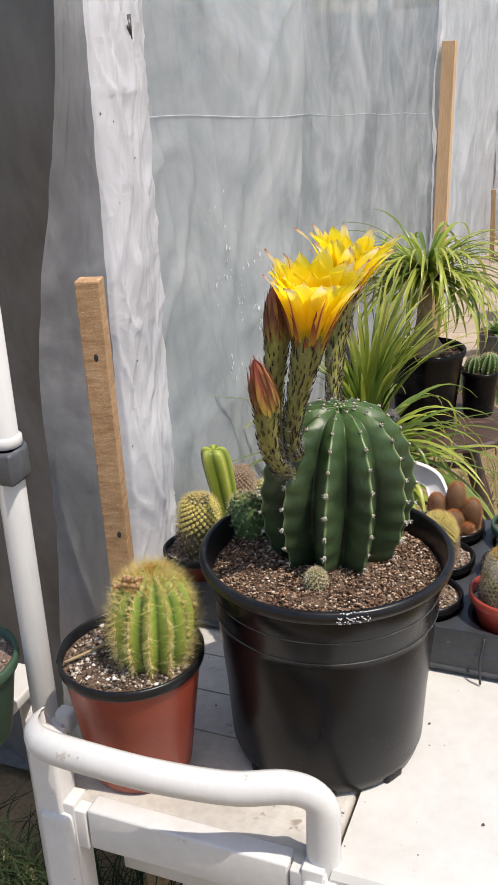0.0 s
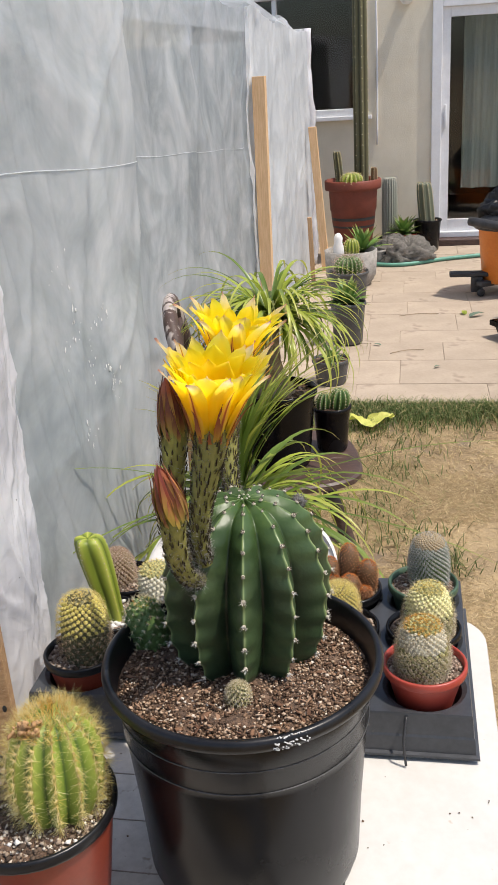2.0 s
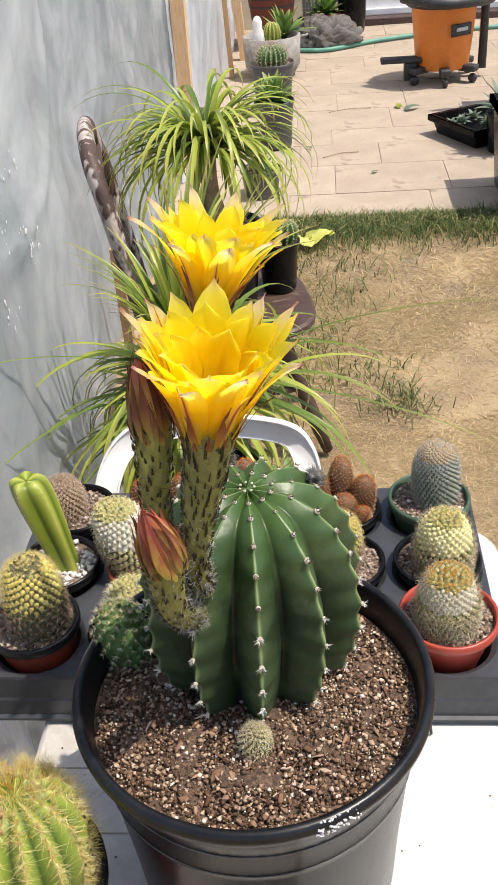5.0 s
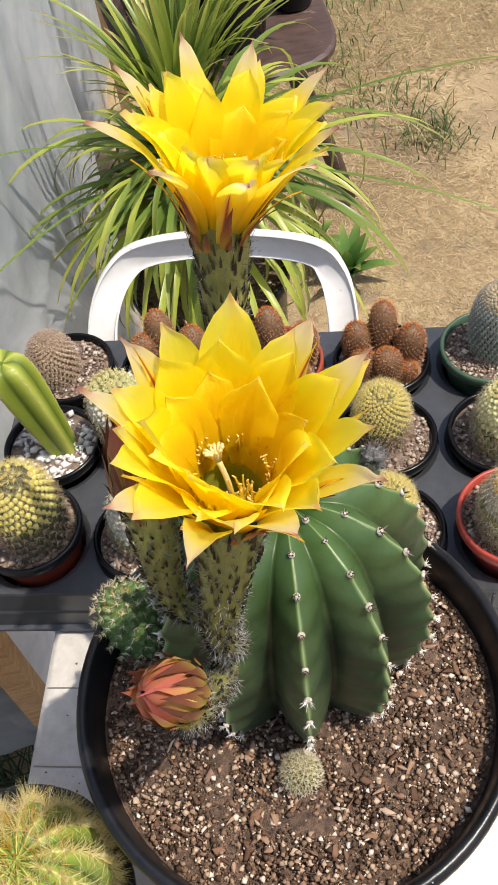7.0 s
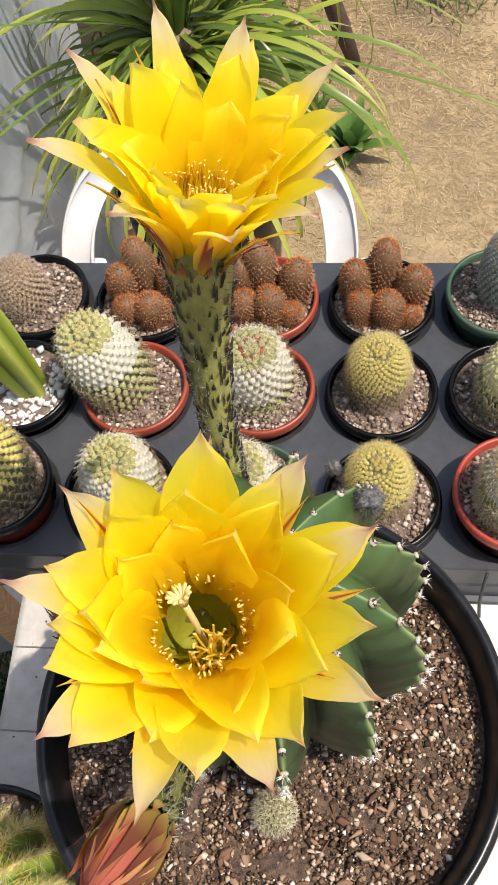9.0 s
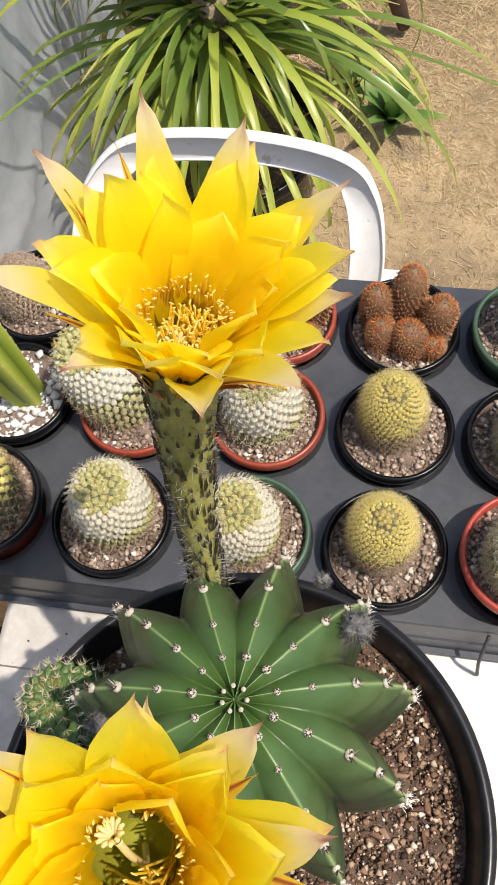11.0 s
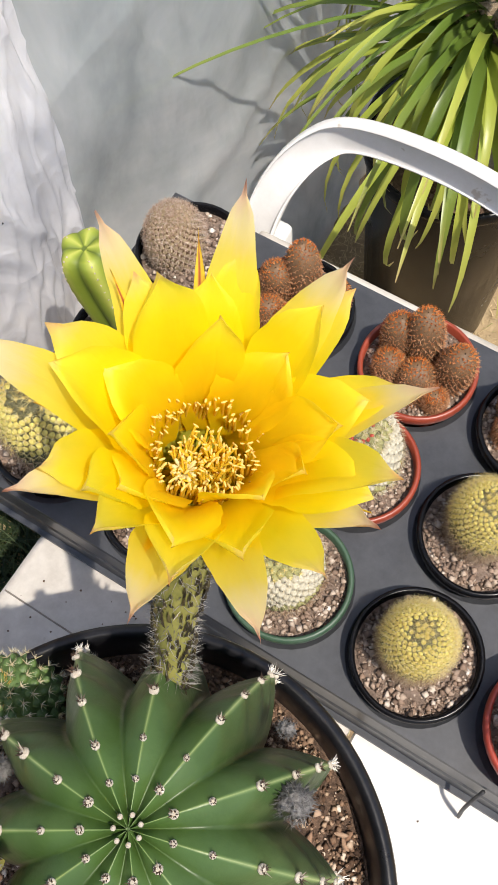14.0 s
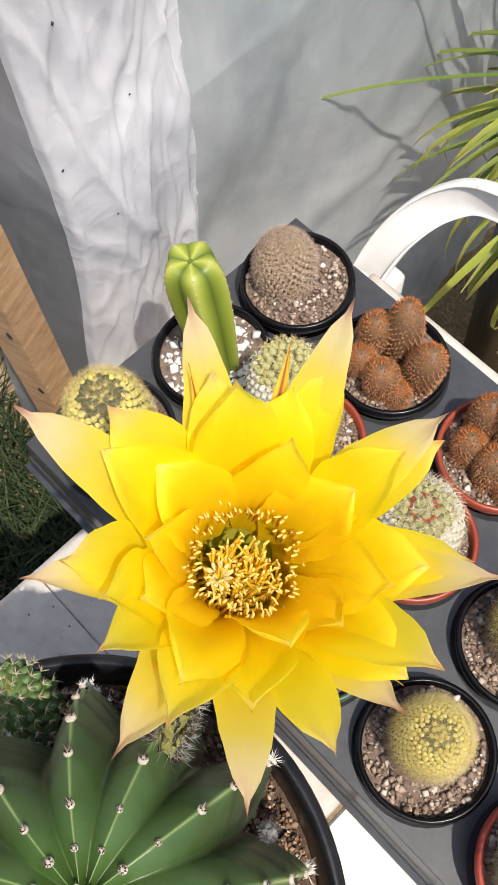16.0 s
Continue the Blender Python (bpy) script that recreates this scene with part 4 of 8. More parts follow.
def film_wall():
    ny, nz = 320, 130
    y0, y1, z1 = 1.26, 8.1, 1.86
    vs, fs = [], []
    for j in range(nz + 1):
        for i in range(ny + 1):
            y = y0 + (y1 - y0) * (i / ny) ** 1.6
            top = z1 + 0.03 * math.sin(y * 5) + 0.14 * smooth(3.0, 1.3, y) - 0.06 * smooth(7.2, 8.1, y)
            z = top * j / nz
            vs.append((wall_x(y, z), y, z))
    for j in range(nz):
        for i in range(ny):
            a = j * (ny + 1) + i
            fs.append((a, a + 1, a + ny + 2, a + ny + 1))
    house_t = thing("greenhouse", pose(0, 0, 0), "makeshift greenhouse of wrinkled cloudy polythene sheeting", "greenhouse")
    part("side_sheet", Geo().add(vs, fs), M["film"], house_t, "cloudy grey wrinkled polythene side")
    # end that turns towards the house
    vs, fs = [], []
    for j in range(31):
        for i in range(31):
            z = 1.8 * j / 30
            x = wall_x(8.1, z) - 1.8 * i / 30
            vs.append((x, 8.1 + 0.03 * noise.noise(Vector((x * 5, z * 2, 0))), z))
    for j in range(30):
        for i in range(30):
            a = j * 31 + i
            fs.append((a, a + 1, a + 32, a + 31))
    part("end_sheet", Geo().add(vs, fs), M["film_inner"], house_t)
    # front sheet, its shade put into the dark film colour
    vs, fs = [], []
    nx = 70
    for j in range(61):
        for i in range(nx + 1):
            z = 2.05 * j / 60
            x = -0.745 - 1.9 * i / nx
            y = 1.24 + 0.05 * math.sin(x * 6 + z) + 0.06 * noise.noise(Vector((x * 3, z * 0.9, 8))) + 0.25 * smooth(-0.8, -1.4, x)
            vs.append((x, y, z))
    for j in range(60):
        for i in range(nx):
            a = j * (nx + 1) + i
            fs.append((a, a + 1, a + nx + 2, a + nx + 1))
    part("front_sheet", Geo().add(vs, fs), M["film_dark"], house_t, "polythene front darkened for shade")
    # hanging doubled flap at the corner
    vs, fs = [], []
    nu, nz = 90, 280
    for j in range(nz + 1):
        for i in range(nu + 1):
            u = i / nu
            z = 0.12 + 1.95 * j / nz
            left = -0.715 - 0.105 * smooth(1.62, 0.95, z)
            if u < 0.45:
                k = u / 0.45
                x, y = left + (-0.693 - left) * k, 1.158 + 0.042 * k
            else:
                k = (u - 0.45) / 0.55
                x, y = -0.693 + 0.010 * math.sin(k * 3.0) + 0.008 * k, 1.20 + 0.135 * k
            f = 0.25 + 0.75 * smooth(0.40, 0.56, u)
            crumple = 0.5 - abs(noise.noise(Vector((u * 6.0 + z * 2.5, z * 4.5, 6))))
            fine_fold = 0.4 - abs(noise.noise(Vector((u * 12 - z * 6, z * 13, 9))))
            crease = max(0.0, 0.07 - abs(noise.noise(Vector((u * 3.4 + z * 4.2, z * 2.1 - u * 2.0, 14))))) / 0.07
            crease2 = max(0.0, 0.09 - abs(noise.noise(Vector((u * 7 - z * 6.5, z * 5.0, 24))))) / 0.09
            line = max(0.0, 1 - abs(z - 1.458 + 0.004 * u) / 0.004) * smooth(0.2, 0.4, u)
            x += f * (0.009 * noise.noise(Vector((u * 4, z * 1.6, 2))) + 0.008 * crumple + 0.0045 * fine_fold + 0.0022 * noise.noise(Vector((u * 36, z * 22, 3))) + 0.005 * crease + 0.003 * crease2 + 0.0025 * line)
            y += 0.004 * noise.noise(Vector((u * 5, z * 3.1, 12))) + 0.004 * fine_fold
            y -= 0.05 * smooth(0.85, 0.4, z)
            vs.append((x, y, z))
    right = [p for k, p in enumerate(vs) if k % (nu + 1) > 0.45 * nu]

    def flap_x(y, z):
        """How far out the flap hangs at a place on it."""
        return min(right, key=lambda p: (p[1] - y) ** 2 + (p[2] - z) ** 2)[0] + 0.001

    # left of the turn: darker colour for the flap's shaded side
    turn = int(0.42 * nu)
    left_fs = []
    for j in range(nz):
        for i in range(nu):
            a = j * (nu + 1) + i
            (left_fs if i < turn else fs).append((a, a + 1, a + nu + 2, a + nu + 1))
    part("front_flap", Geo().add(vs, left_fs), M["film_shade_side"], house_t, "sheet wrapping the corner, greyed for shade")
    part("corner_flap", Geo().add(vs, fs), M["film_fold"], house_t, "bright doubled polythene flap hanging at the corner")
    # unseen sheet and floor added behind the film to set its brightness
    vs, fs = [], []
    for j in range(21):
        for i in range(41):
            y, z = 1.35 + 6.6 * i / 40, 2.1 * j / 20
            vs.append((wall_x(y, 0) - 0.65 - 0.95 * (z / 2.1) ** 0.6 + 0.05 * noise.noise(Vector((y * 2, z, 5))), y, z + 0.006))
    for j in range(20):
        for i in range(40):
            a = j * 41 + i
            fs.append((a, a + 1, a + 42, a + 41))
    part("backing_sheet", Geo().add(vs, fs), M["film_inner"], house_t, "unseen backing sheet inside the tunnel")
    floor_vs = [(wall_x(y, 0) - 0.02 - 0.8 * k, y, 0.012 + 0.006 * noise.noise(Vector((y * 3, k * 4, 2)))) for k in (0, 0.25, 0.5, 0.75, 1) for y in [1.35 + 0.165 * i for i in range(41)]]
    part("backing_floor", Geo().add(floor_vs, [(j * 41 + i, j * 41 + i + 1, (j + 1) * 41 + i + 1, (j + 1) * 41 + i) for j in range(4) for i in range(40)]), M["cloth"], house_t, "unseen grey backing floor inside the tunnel")
    # bunched sheet at the far corner
    for k in range(3):
        path, rad = [], []
        for j in range(40):
            z = 0.02 + 1.84 * j / 39
            path.append((wall_x(8.0, z) + 0.02 - 0.05 * k + 0.02 * noise.noise(Vector((z * 3, k, 0))), 8.02 + 0.03 * k + 0.02 * noise.noise(Vector((z * 4, k, 5))), z))
            rad.append(0.035 + 0.014 * noise.noise(Vector((z * 6, k * 3, 1))))
        part("bunched_fold", Geo().tube(path, rad, 9), M["film_fold"], house_t, "bright bunched polythene fold")
    # second sheet lapped over the far half, gathered at its near edge and along its top
    vs, fs = [], []
    nu, nv = 150, 90
    for j in range(nv + 1):
        for i in range(nu + 1):
            y = 4.98 + 3.06 * i / nu
            z = 0.01 + (1.835 + 0.03 * math.sin(y * 5) - 0.06 * smooth(7.2, 8.1, y)) * j / nv
            fold = 0.016 * math.sin(y * 34 + 2.5 * math.sin(z * 1.4)) * math.exp(-(y - 4.98) * 3.0)
            fan = 0.018 * (0.45 - abs(noise.noise(Vector((y * 3.2 + z * 2.4, z * 0.7 - y * 0.5, 21))))) * smooth(0.5, 1.7, z)
            crush = 0.006 * (0.4 - abs(noise.noise(Vector((y * 8 - z * 5, z * 5, 31)))))
            vs.append((wall_x(y, z) + 0.014 + fold + fan + crush, y, z))
    for j in range(nv):
        for i in range(nu):
            a = j * (nu + 1) + i
            fs.append((a, a + 1, a + nu + 2, a + nu + 1))
    part("lapped_sheet", Geo().add(vs, fs), M["film_lap"], house_t, "paler second sheet lapped over the far half")
    # creased seam across the side
    path = [(wall_x(y, 1.41 - 0.06 * (y - 1.4)) + 0.0014, y, 1.41 - 0.06 * (y - 1.4) + 0.003 * math.sin(y * 9)) for y in [1.36 + 0.02 * i for i in range(180)]]
    part("seam", Geo().tube(path, 0.0009, 6), M["film_lap"], house_t, "raised crease across the sheet")
    # small white bits modelled in place of sun glints on the film
    r = random.Random(5)
    bits = [Geo().lump(Vector((0, 0, 0)), 0.003, r, 1.6).mesh("glint_fleck", M["white_stone"], True) for k in range(4)]
    knots = [(r.gauss(1.02, 0.13), r.gauss(0, 0.05)) for k in range(11)]
    for i in range(70):
        kz, ky = knots[i % 11]
        z = kz + r.gauss(0, 0.022)
        y = 1.77 + ky + 0.55 * (1.05 - kz) + r.gauss(0, 0.016)
        big = r.choice((0.35, 0.5, 0.6, 0.8, 1.3))
        part("glint_fleck", bits[i % 4], None, house_t, at=Matrix.Translation((wall_x(y, z) + 0.003, y, z)) @ Matrix.Rotation(r.uniform(-0.7, 0.7), 4, "X") @ Matrix.Diagonal((0.25, big * r.uniform(0.5, 1.3), big * r.uniform(0.7, 1.9), 1)))
    # small holes and a torn nick in the corner flap
    for y, z, big in ((1.208, 1.428, 0.0035), (1.23, 1.416, 0.0028), (1.268, 1.362, 0.0026), (1.227, 1.303, 0.0024), (1.229, 1.06, 0.004), (1.24, 0.847, 0.0025), (1.278, 0.958, 0.0022), (1.208, 0.922, 0.003)):
        part("hole", Geo().lump(Vector((0, 0, 0)), big * 0.8, r, 0.9).moved(Matrix.Translation((flap_x(y, z), y, z)) @ Matrix.Diagonal((0.25, 0.7, 1.0, 1))), M["black_matt"], house_t)
    part("torn_nick", Geo().lump(Vector((0, 0, 0)), 0.014, r, 0.8).moved(Matrix.Translation((flap_x(1.277, 1.539), 1.277, 1.539)) @ Matrix.Diagonal((0.35, 0.6, 1.9, 1))), M["film_dark"], house_t, "grey torn nick at the top of the flap")
    top = Geo()
    top.add([(-0.78, 1.2, 1.99), (-0.96, 8.1, 1.79), (-2.8, 8.1, 2.1), (-2.8, 1.2, 2.3)], [(0, 1, 2, 3)])
    part("top_sheet", top, M["film_top"], house_t)


film_wall()


def stake(x, y, z0, z1, w, leanx, leany, label, light=False, knots=(), turn=0):
    h = z1 - z0
    t = thing("wooden_stake", pose(x, y, z0, 0, 0, turn), label, "stake", "stakes along the greenhouse")
    m = Matrix.Shear("XY", 4, (leanx, leany))
    g = Geo().box((-w / 2, -w / 2, 0), (w / 2, w / 2, h), 0.002, m)
    part("post", g, M["stake_light" if light else "stake_saw" if knots else "stake_wood"], t, smooth=False)
    for kz, kx in knots:
        k = Geo().ball((kx + leanx * kz, -w / 2 + 0.0005 + leany * kz, kz), 0.0050, 8, 5, (0.75, 0.3, 1.3))
        part("nail_hole", k, M["black_matt"], t)
    return t


stake(-0.668, 1.118, 0.0, 1.215, 0.0345, -0.010, 0.0, "raw fir stake with dark nail holes propping the corner sheet", False, ((1.105, 0.002), (0.82, 0.006), (0.715, 0.008)), 17)
stake(-0.885, 5.08, 0.0, 1.53, 0.065, 0.01, 0.0, "tall raw fir stake leaning on the polythene", True)
stake(-0.80, 7.75, 0.0, 1.14, 0.06, -0.07, 0.0, "raw fir stake at the far end of the sheet", True)
stake(-0.85, 7.2, 0.0, 0.52, 0.032, -0.03, 0.0, "short fir stake between pots and sheet")
stake(-0.86, 3.06, 0.0, 0.46, 0.032, 0.0, 0.0, "short weathered stake behind the palms")


# ---- white cart ----
def cart():
    c = thing("serving_cart", pose(-0.366, 1.05, 0), "white moulded plastic garden cart with end handles and raised leaf", "cart")
    y0, y1 = -0.365, 0.374
    top = Geo()
    top.box((-0.163, y0, TABLE - 0.03), (0.159, y1, TABLE), 0.008)
    part("top_board", top, M["dusty_plastic"], c, "dusty white plastic board", smooth=True)
    leaf_g = Geo()
    n = 10
    pts = []
    x0, x1, rr = 0.163, 0.381, 0.07
    yb0, yb1 = -0.375, 0.335
    for cx, cy, a0 in ((x1 - rr, yb0 + rr, -90), (x1 - rr, yb1 - rr, 0)):
        for k in range(n + 1):
            a = radians(a0 + 90 * k / n)
            pts.append((cx + rr * math.cos(a), cy + rr * math.sin(a)))
    pts = [(x0, yb0)] + pts + [(x0, yb1)]
    k = len(pts)
    cxm, cym = (x0 + x1) / 2, 0
    ring = lambda s, z: [(cxm + (p[0] - cxm) * s, cym + (p[1] - cym) * s, z) for p in pts]
    vs = ring(1.0, TABLE - 0.028) + ring(1.0, TABLE - 0.006) + ring(0.985, TABLE + 0.001)
    fs = [tuple(reversed(range(k))), tuple(range(2 * k, 3 * k))]
    for j in range(2):
        for i in range(k):
            fs.append((j * k + i, j * k + (i + 1) % k, (j + 1) * k + (i + 1) % k, (j + 1) * k + i))
    leaf_g.add(vs, fs)
    part("leaf_board", leaf_g, M["white_plastic"], c, "white plastic leaf with rounded corner", smooth=False)
    part("front_apron", Geo().box((-0.119, y0 - 0.014, TABLE - 0.055), (0.119, y0 + 0.012, TABLE + 0.0005), 0.003), M["handle_white"], c, "rounded white front edge between the posts")
    part("inner_panel", Geo().box((-0.120, y0 + 0.05, TABLE - 0.15), (0.02, y0 + 0.056, TABLE - 0.032), 0.002), M["white_plastic"], c)
    part("back_apron", Geo().box((-0.155, y1 - 0.012, TABLE - 0.085), (0.150, y1 + 0.004, TABLE - 0.012), 0.006), M["handle_white"], c)
    part("side_apron", Geo().box((-0.162, y0 + 0.02, TABLE - 0.085), (-0.150, y1 - 0.02, TABLE - 0.031), 0.004), M["handle_white"], c)
    part("side_apron", Geo().box((0.147, y0 + 0.02, TABLE - 0.085), (0.158, y1 - 0.02, TABLE - 0.031), 0.004), M["handle_white"], c)
    for d in (-1, 1):
        g = Geo().box((min(0.121 * d, 0.160 * d), y0 - 0.015, TABLE - 0.058), (max(0.121 * d, 0.160 * d), y0 + 0.012, TABLE - 0.003), 0.002)
        g.box((min(0.134 * d, 0.158 * d), y0 - 0.0155, TABLE - 0.16), (max(0.134 * d, 0.158 * d), y0 + 0.012, TABLE + 0.004), 0.002)
        part("bracket", g, M["handle_white"], c, "stepped socket holding the front edge")
    part("lower_shelf", Geo().box((-0.15, y0 + 0.02, 0.30), (0.15, y1 - 0.02, 0.325), 0.006), M["white_plastic"], c, smooth=True)
    for sx in (-0.158, 0.156):
        for sy in (y0 - 0.005, y1 + 0.005):
            part("leg", Geo().box((sx - 0.02, sy - 0.02, 0.05), (sx + 0.02, sy + 0.02, TABLE - 0.01), 0.007), M["handle_white"], c)
            part("caster", Geo().lathe([(0.001, -0.012), (0.022, -0.012), (0.025, 0), (0.022, 0.012), (0.001, 0.012)], 16).moved(pose(sx, sy, 0.027, 90, 0, 0)), M["black_matt"], c)
    cr = random.Random(44)
    bits = [Geo().lump(Vector((0, 0, 0)), 0.0022, cr, 0.6).mesh("crumb", M["soil"], False) for k in range(4)]
    for k in range(46):
        x, y = cr.uniform(0.02, 0.36), cr.uniform(-0.35, 0.02)
        if math.hypot(x - 0.099, y + 0.168) < 0.122:
            continue
        part("crumb", bits[k % 4], None, c, at=pose(x, y, TABLE + 0.002, 0, 0, cr.uniform(0, 360)) @ Matrix.Scale(cr.choice((0.3, 0.4, 0.5, 0.7, 1.0)), 4))
    for k in range(40):
        x, y = cr.uniform(-0.15, 0.0), cr.uniform(-0.2, 0.0)
        part("crumb", bits[k % 4], None, c, at=pose(x, y, TABLE + 0.001, 0, 0, cr.uniform(0, 360)) @ Matrix.Scale(cr.choice((0.3, 0.4, 0.5, 0.7)), 4))
    for y in (-0.29, -0.215, -0.14, -0.065):
        part("moulded_line", Geo().tube([(-0.158, y, TABLE + 0.0006), (0.155, y, TABLE + 0.0006)], 0.0008, 5), M["dirt_line"], c)
    # end handles: bowed channel-shaped bars, open towards the top
    prof = []
    for k in range(15):
        t = radians(-112 + 224 * k / 14)
        prof.append((0.0185 * math.sin(t), 0.0165 * math.cos(t) + 0.001))
    for k in range(15):
        t = radians(104 - 208 * k / 14)
        prof.append((0.0160 * math.sin(t), 0.0035 * math.cos(t) - 0.0040))
    near = chain([(0.150, -0.355, 0.620), (0.152, -0.356, 0.756), (0.148, -0.356, 0.797), (0.119, -0.363, 0.812), (0.063, -0.382, 0.811), (-0.017, -0.398, 0.818), (-0.097, -0.400, 0.821), (-0.143, -0.394, 0.818), (-0.167, -0.378, 0.811), (-0.178, -0.356, 0.803), (-0.181, -0.338, 0.797)], 7)
    far = chain([(0.131, 0.360, 0.62), (0.132, 0.364, 0.695), (0.133, 0.392, 0.745), (0.122, 0.432, 0.778), (0.092, 0.456, 0.794), (0.0, 0.468, 0.801), (-0.100, 0.462, 0.799), (-0.140, 0.442, 0.784), (-0.162, 0.402, 0.750), (-0.167, 0.364, 0.695), (-0.167, 0.360, 0.62)], 7)
    part("handle", sweep(near, prof, (-0.25, -1, 0)), M["handle_white"], c, "bowed white moulded handle")
    part("handle_post", Geo().box((-0.184, -0.384, 0.55), (-0.148, -0.350, 0.806), 0.005), M["handle_white"], c)
    part("handle", sweep(far, prof, (0, 1, 0)), M["handle_white"], c, "bowed white moulded channel handle")
    return c


cart()


def pole():
    p = thing("upright_pipe", pose(-0.608, 0.785, 0.0), "white plastic upright pipe with a grey clamp", "pipe")
    part("pipe", Geo().tube([(0, 0, 0.0), (0, 0, 1.7)], 0.0160, 20), M["pipe_white"], p)
    part("sleeve", Geo().lathe([(0.0160, 1.104), (0.0195, 1.106), (0.0195, 1.116), (0.0160, 1.118)], 24), M["pipe_white"], p)
    cl = Geo().lathe([(0.0160, 1.068), (0.0225, 1.068), (0.0235, 1.072), (0.0235, 1.101), (0.0225, 1.104), (0.0160, 1.104)], 24)
    cl.box((-0.075, -0.022, 1.044), (-0.012, 0.010, 1.100), 0.003).box((-0.026, -0.0255, 1.066), (0.022, 0.010, 1.104), 0.004)
    part("bolt", Geo().ball((0.004, -0.0258, 1.086), 0.003, 8, 5), M["black_matt"], p)
    part("clamp", cl, M["band_grey"], p, "dark grey plastic clamp")
    part("clip", Geo().box((0.005, -0.02, 0.718), (0.034, 0.012, 0.738), 0.004).box((0.02, -0.012, 0.722), (0.042, 0.008, 0.752), 0.005), M["handle_white"], p)
    return p


pole()


# ---- plants ----
def ribbed(R, H, n, depth, bumps, base_deg=-55, cols=10, rows=44, dimple=0.01, sharp=1.0, lean=(0, 0), power=0.8, swell=0.018):
    """A ribbed cactus body; returns its geometry and a function of (rib, s) that gives crest points and outward ways."""
    b0 = radians(base_deg)

    def at(a, s):
        ph = b0 + (math.pi / 2 - b0) * s
        cr = max(0.0, math.cos(ph))
        rad = R * cr ** power
        zb = math.sin(b0)
        z = H * (math.sin(ph) - zb) / (1 - zb)
        p = (a * n / (2 * math.pi)) % 1.0
        q = 1 - abs(2 * p - 1)
        sh = q ** sharp
        dd = depth * (0.45 + 0.55 * min(1, cr * 1.3))
        wave = swell * math.cos(2 * math.pi * s * bumps) * sh ** 1.2
        r = rad * (1 - dd * (1 - sh) + wave)
        z -= dimple * math.exp(-(rad / (R * 0.28)) ** 2)
        z -= 0.06 * R * (1 - sh) * (1 - cr)
        k = z / H
        return Vector((r * math.cos(a) + lean[0] * k * H, r * math.sin(a) + lean[1] * k * H, z)), sh

    g = Geo()
    nc = n * cols
    vs, uvs, fs = [], [], []
    for j in range(rows + 1):
        s = (j / rows) * 0.9995
        for i in range(nc):
            p, sh = at(2 * math.pi * i / nc, s)
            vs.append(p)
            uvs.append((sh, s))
    for j in range(rows):
        for i in range(nc):
            fs.append((j * nc + i, j * nc + (i + 1) % nc, (j + 1) * nc + (i + 1) % nc, (j + 1) * nc + i))
    fs.append(tuple(range(rows * nc, (rows + 1) * nc)))
    g.add(vs, fs, uvs)

    def crest(rib, s):
        a = 2 * math.pi * (rib + 0.5) / n
        p = at(a, s)[0]
        q = at(a, min(1, s + 0.02))[0]
        q0 = at(a, max(0, s - 0.02))[0]
        tang = (q - q0).normalized()
        side = Vector((-math.sin(a), math.cos(a), 0))
        return p, side.cross(tang).normalized()

    return g, crest


def areoles(crest, n, count, s0, s1, wool_r, spines, length, thick, r, up=0.2):
    wool, sp = Geo(), Geo()
    for k in range(n):
        for j in range(count):
            s = s0 + (s1 - s0) * (j + 0.5) / count
            p, d = crest(k, s)
            wool.ball(p, wool_r * r.uniform(0.85, 1.15), 7, 4, (1, 1, 1.1))
            for i in range(spines):
                v = (d * r.uniform(0.35, 1.1) + Vector((r.uniform(-1, 1), r.uniform(-1, 1), r.uniform(-1, 1) + up)) * 0.9)
                sp.spike(p, v, length * r.uniform(0.5, 1.25), thick)
    return wool, sp


def scatter(R, count, size, seed, z, squash=0.7, inner=0.0, dome=0.0, jitter=0.002):
    r = random.Random(seed)
    g = Geo()
    for i in range(count):
        a = r.uniform(0, 6.283)
        d = R * math.sqrt(r.uniform(inner ** 2, 1))
        s = size * r.choice((0.4, 0.5, 0.6, 0.7, 0.9, 1.1, 1.5))
        g.lump(Vector((d * math.cos(a), d * math.sin(a), z + dome * (1 - (d / R) ** 2) + r.uniform(-0.3, 0.6) * s + r.uniform(-jitter, jitter))), s, r, squash)
    return g


def soil_disc(R, z, dome=0.004, rough=0.004, n=40, k=12):
    g = Geo()
    vs, fs = [(0, 0, z + dome)], []
    for j in range(1, k + 1):
        d = R * j / k
        for i in range(n):
            a = 2 * math.pi * i / n
            h = z + dome * (1 - (d / R) ** 2) + (rough * noise.noise(Vector((d * math.cos(a) * 60, d * math.sin(a) * 60, z * 50))) if j < k else 0)
            vs.append((d * math.cos(a), d * math.sin(a), h))
    for i in range(n):
        fs.append((0, 1 + i, 1 + (i + 1) % n))
    for j in range(k - 1):
        for i in range(n):
            a, b = 1 + j * n + i, 1 + j * n + (i + 1) % n
            fs.append((a, a + n, b + n, b))
    return g.add(vs, fs)


def potting(parent, R, z, chips, size, seed, material="chips", dome=0.004, ground_mat="soil"):
    s = part("soil", soil_disc(R, z, dome), M[ground_mat], parent, "crumbly potting mix")
    part("grit", scatter(R * 0.96, chips, size, seed, z, dome=dome), M[material], s, "bark crumbs and perlite")


# large black pot
PX, PY = -0.267, 0.882
RIM = 0.983 - TABLE


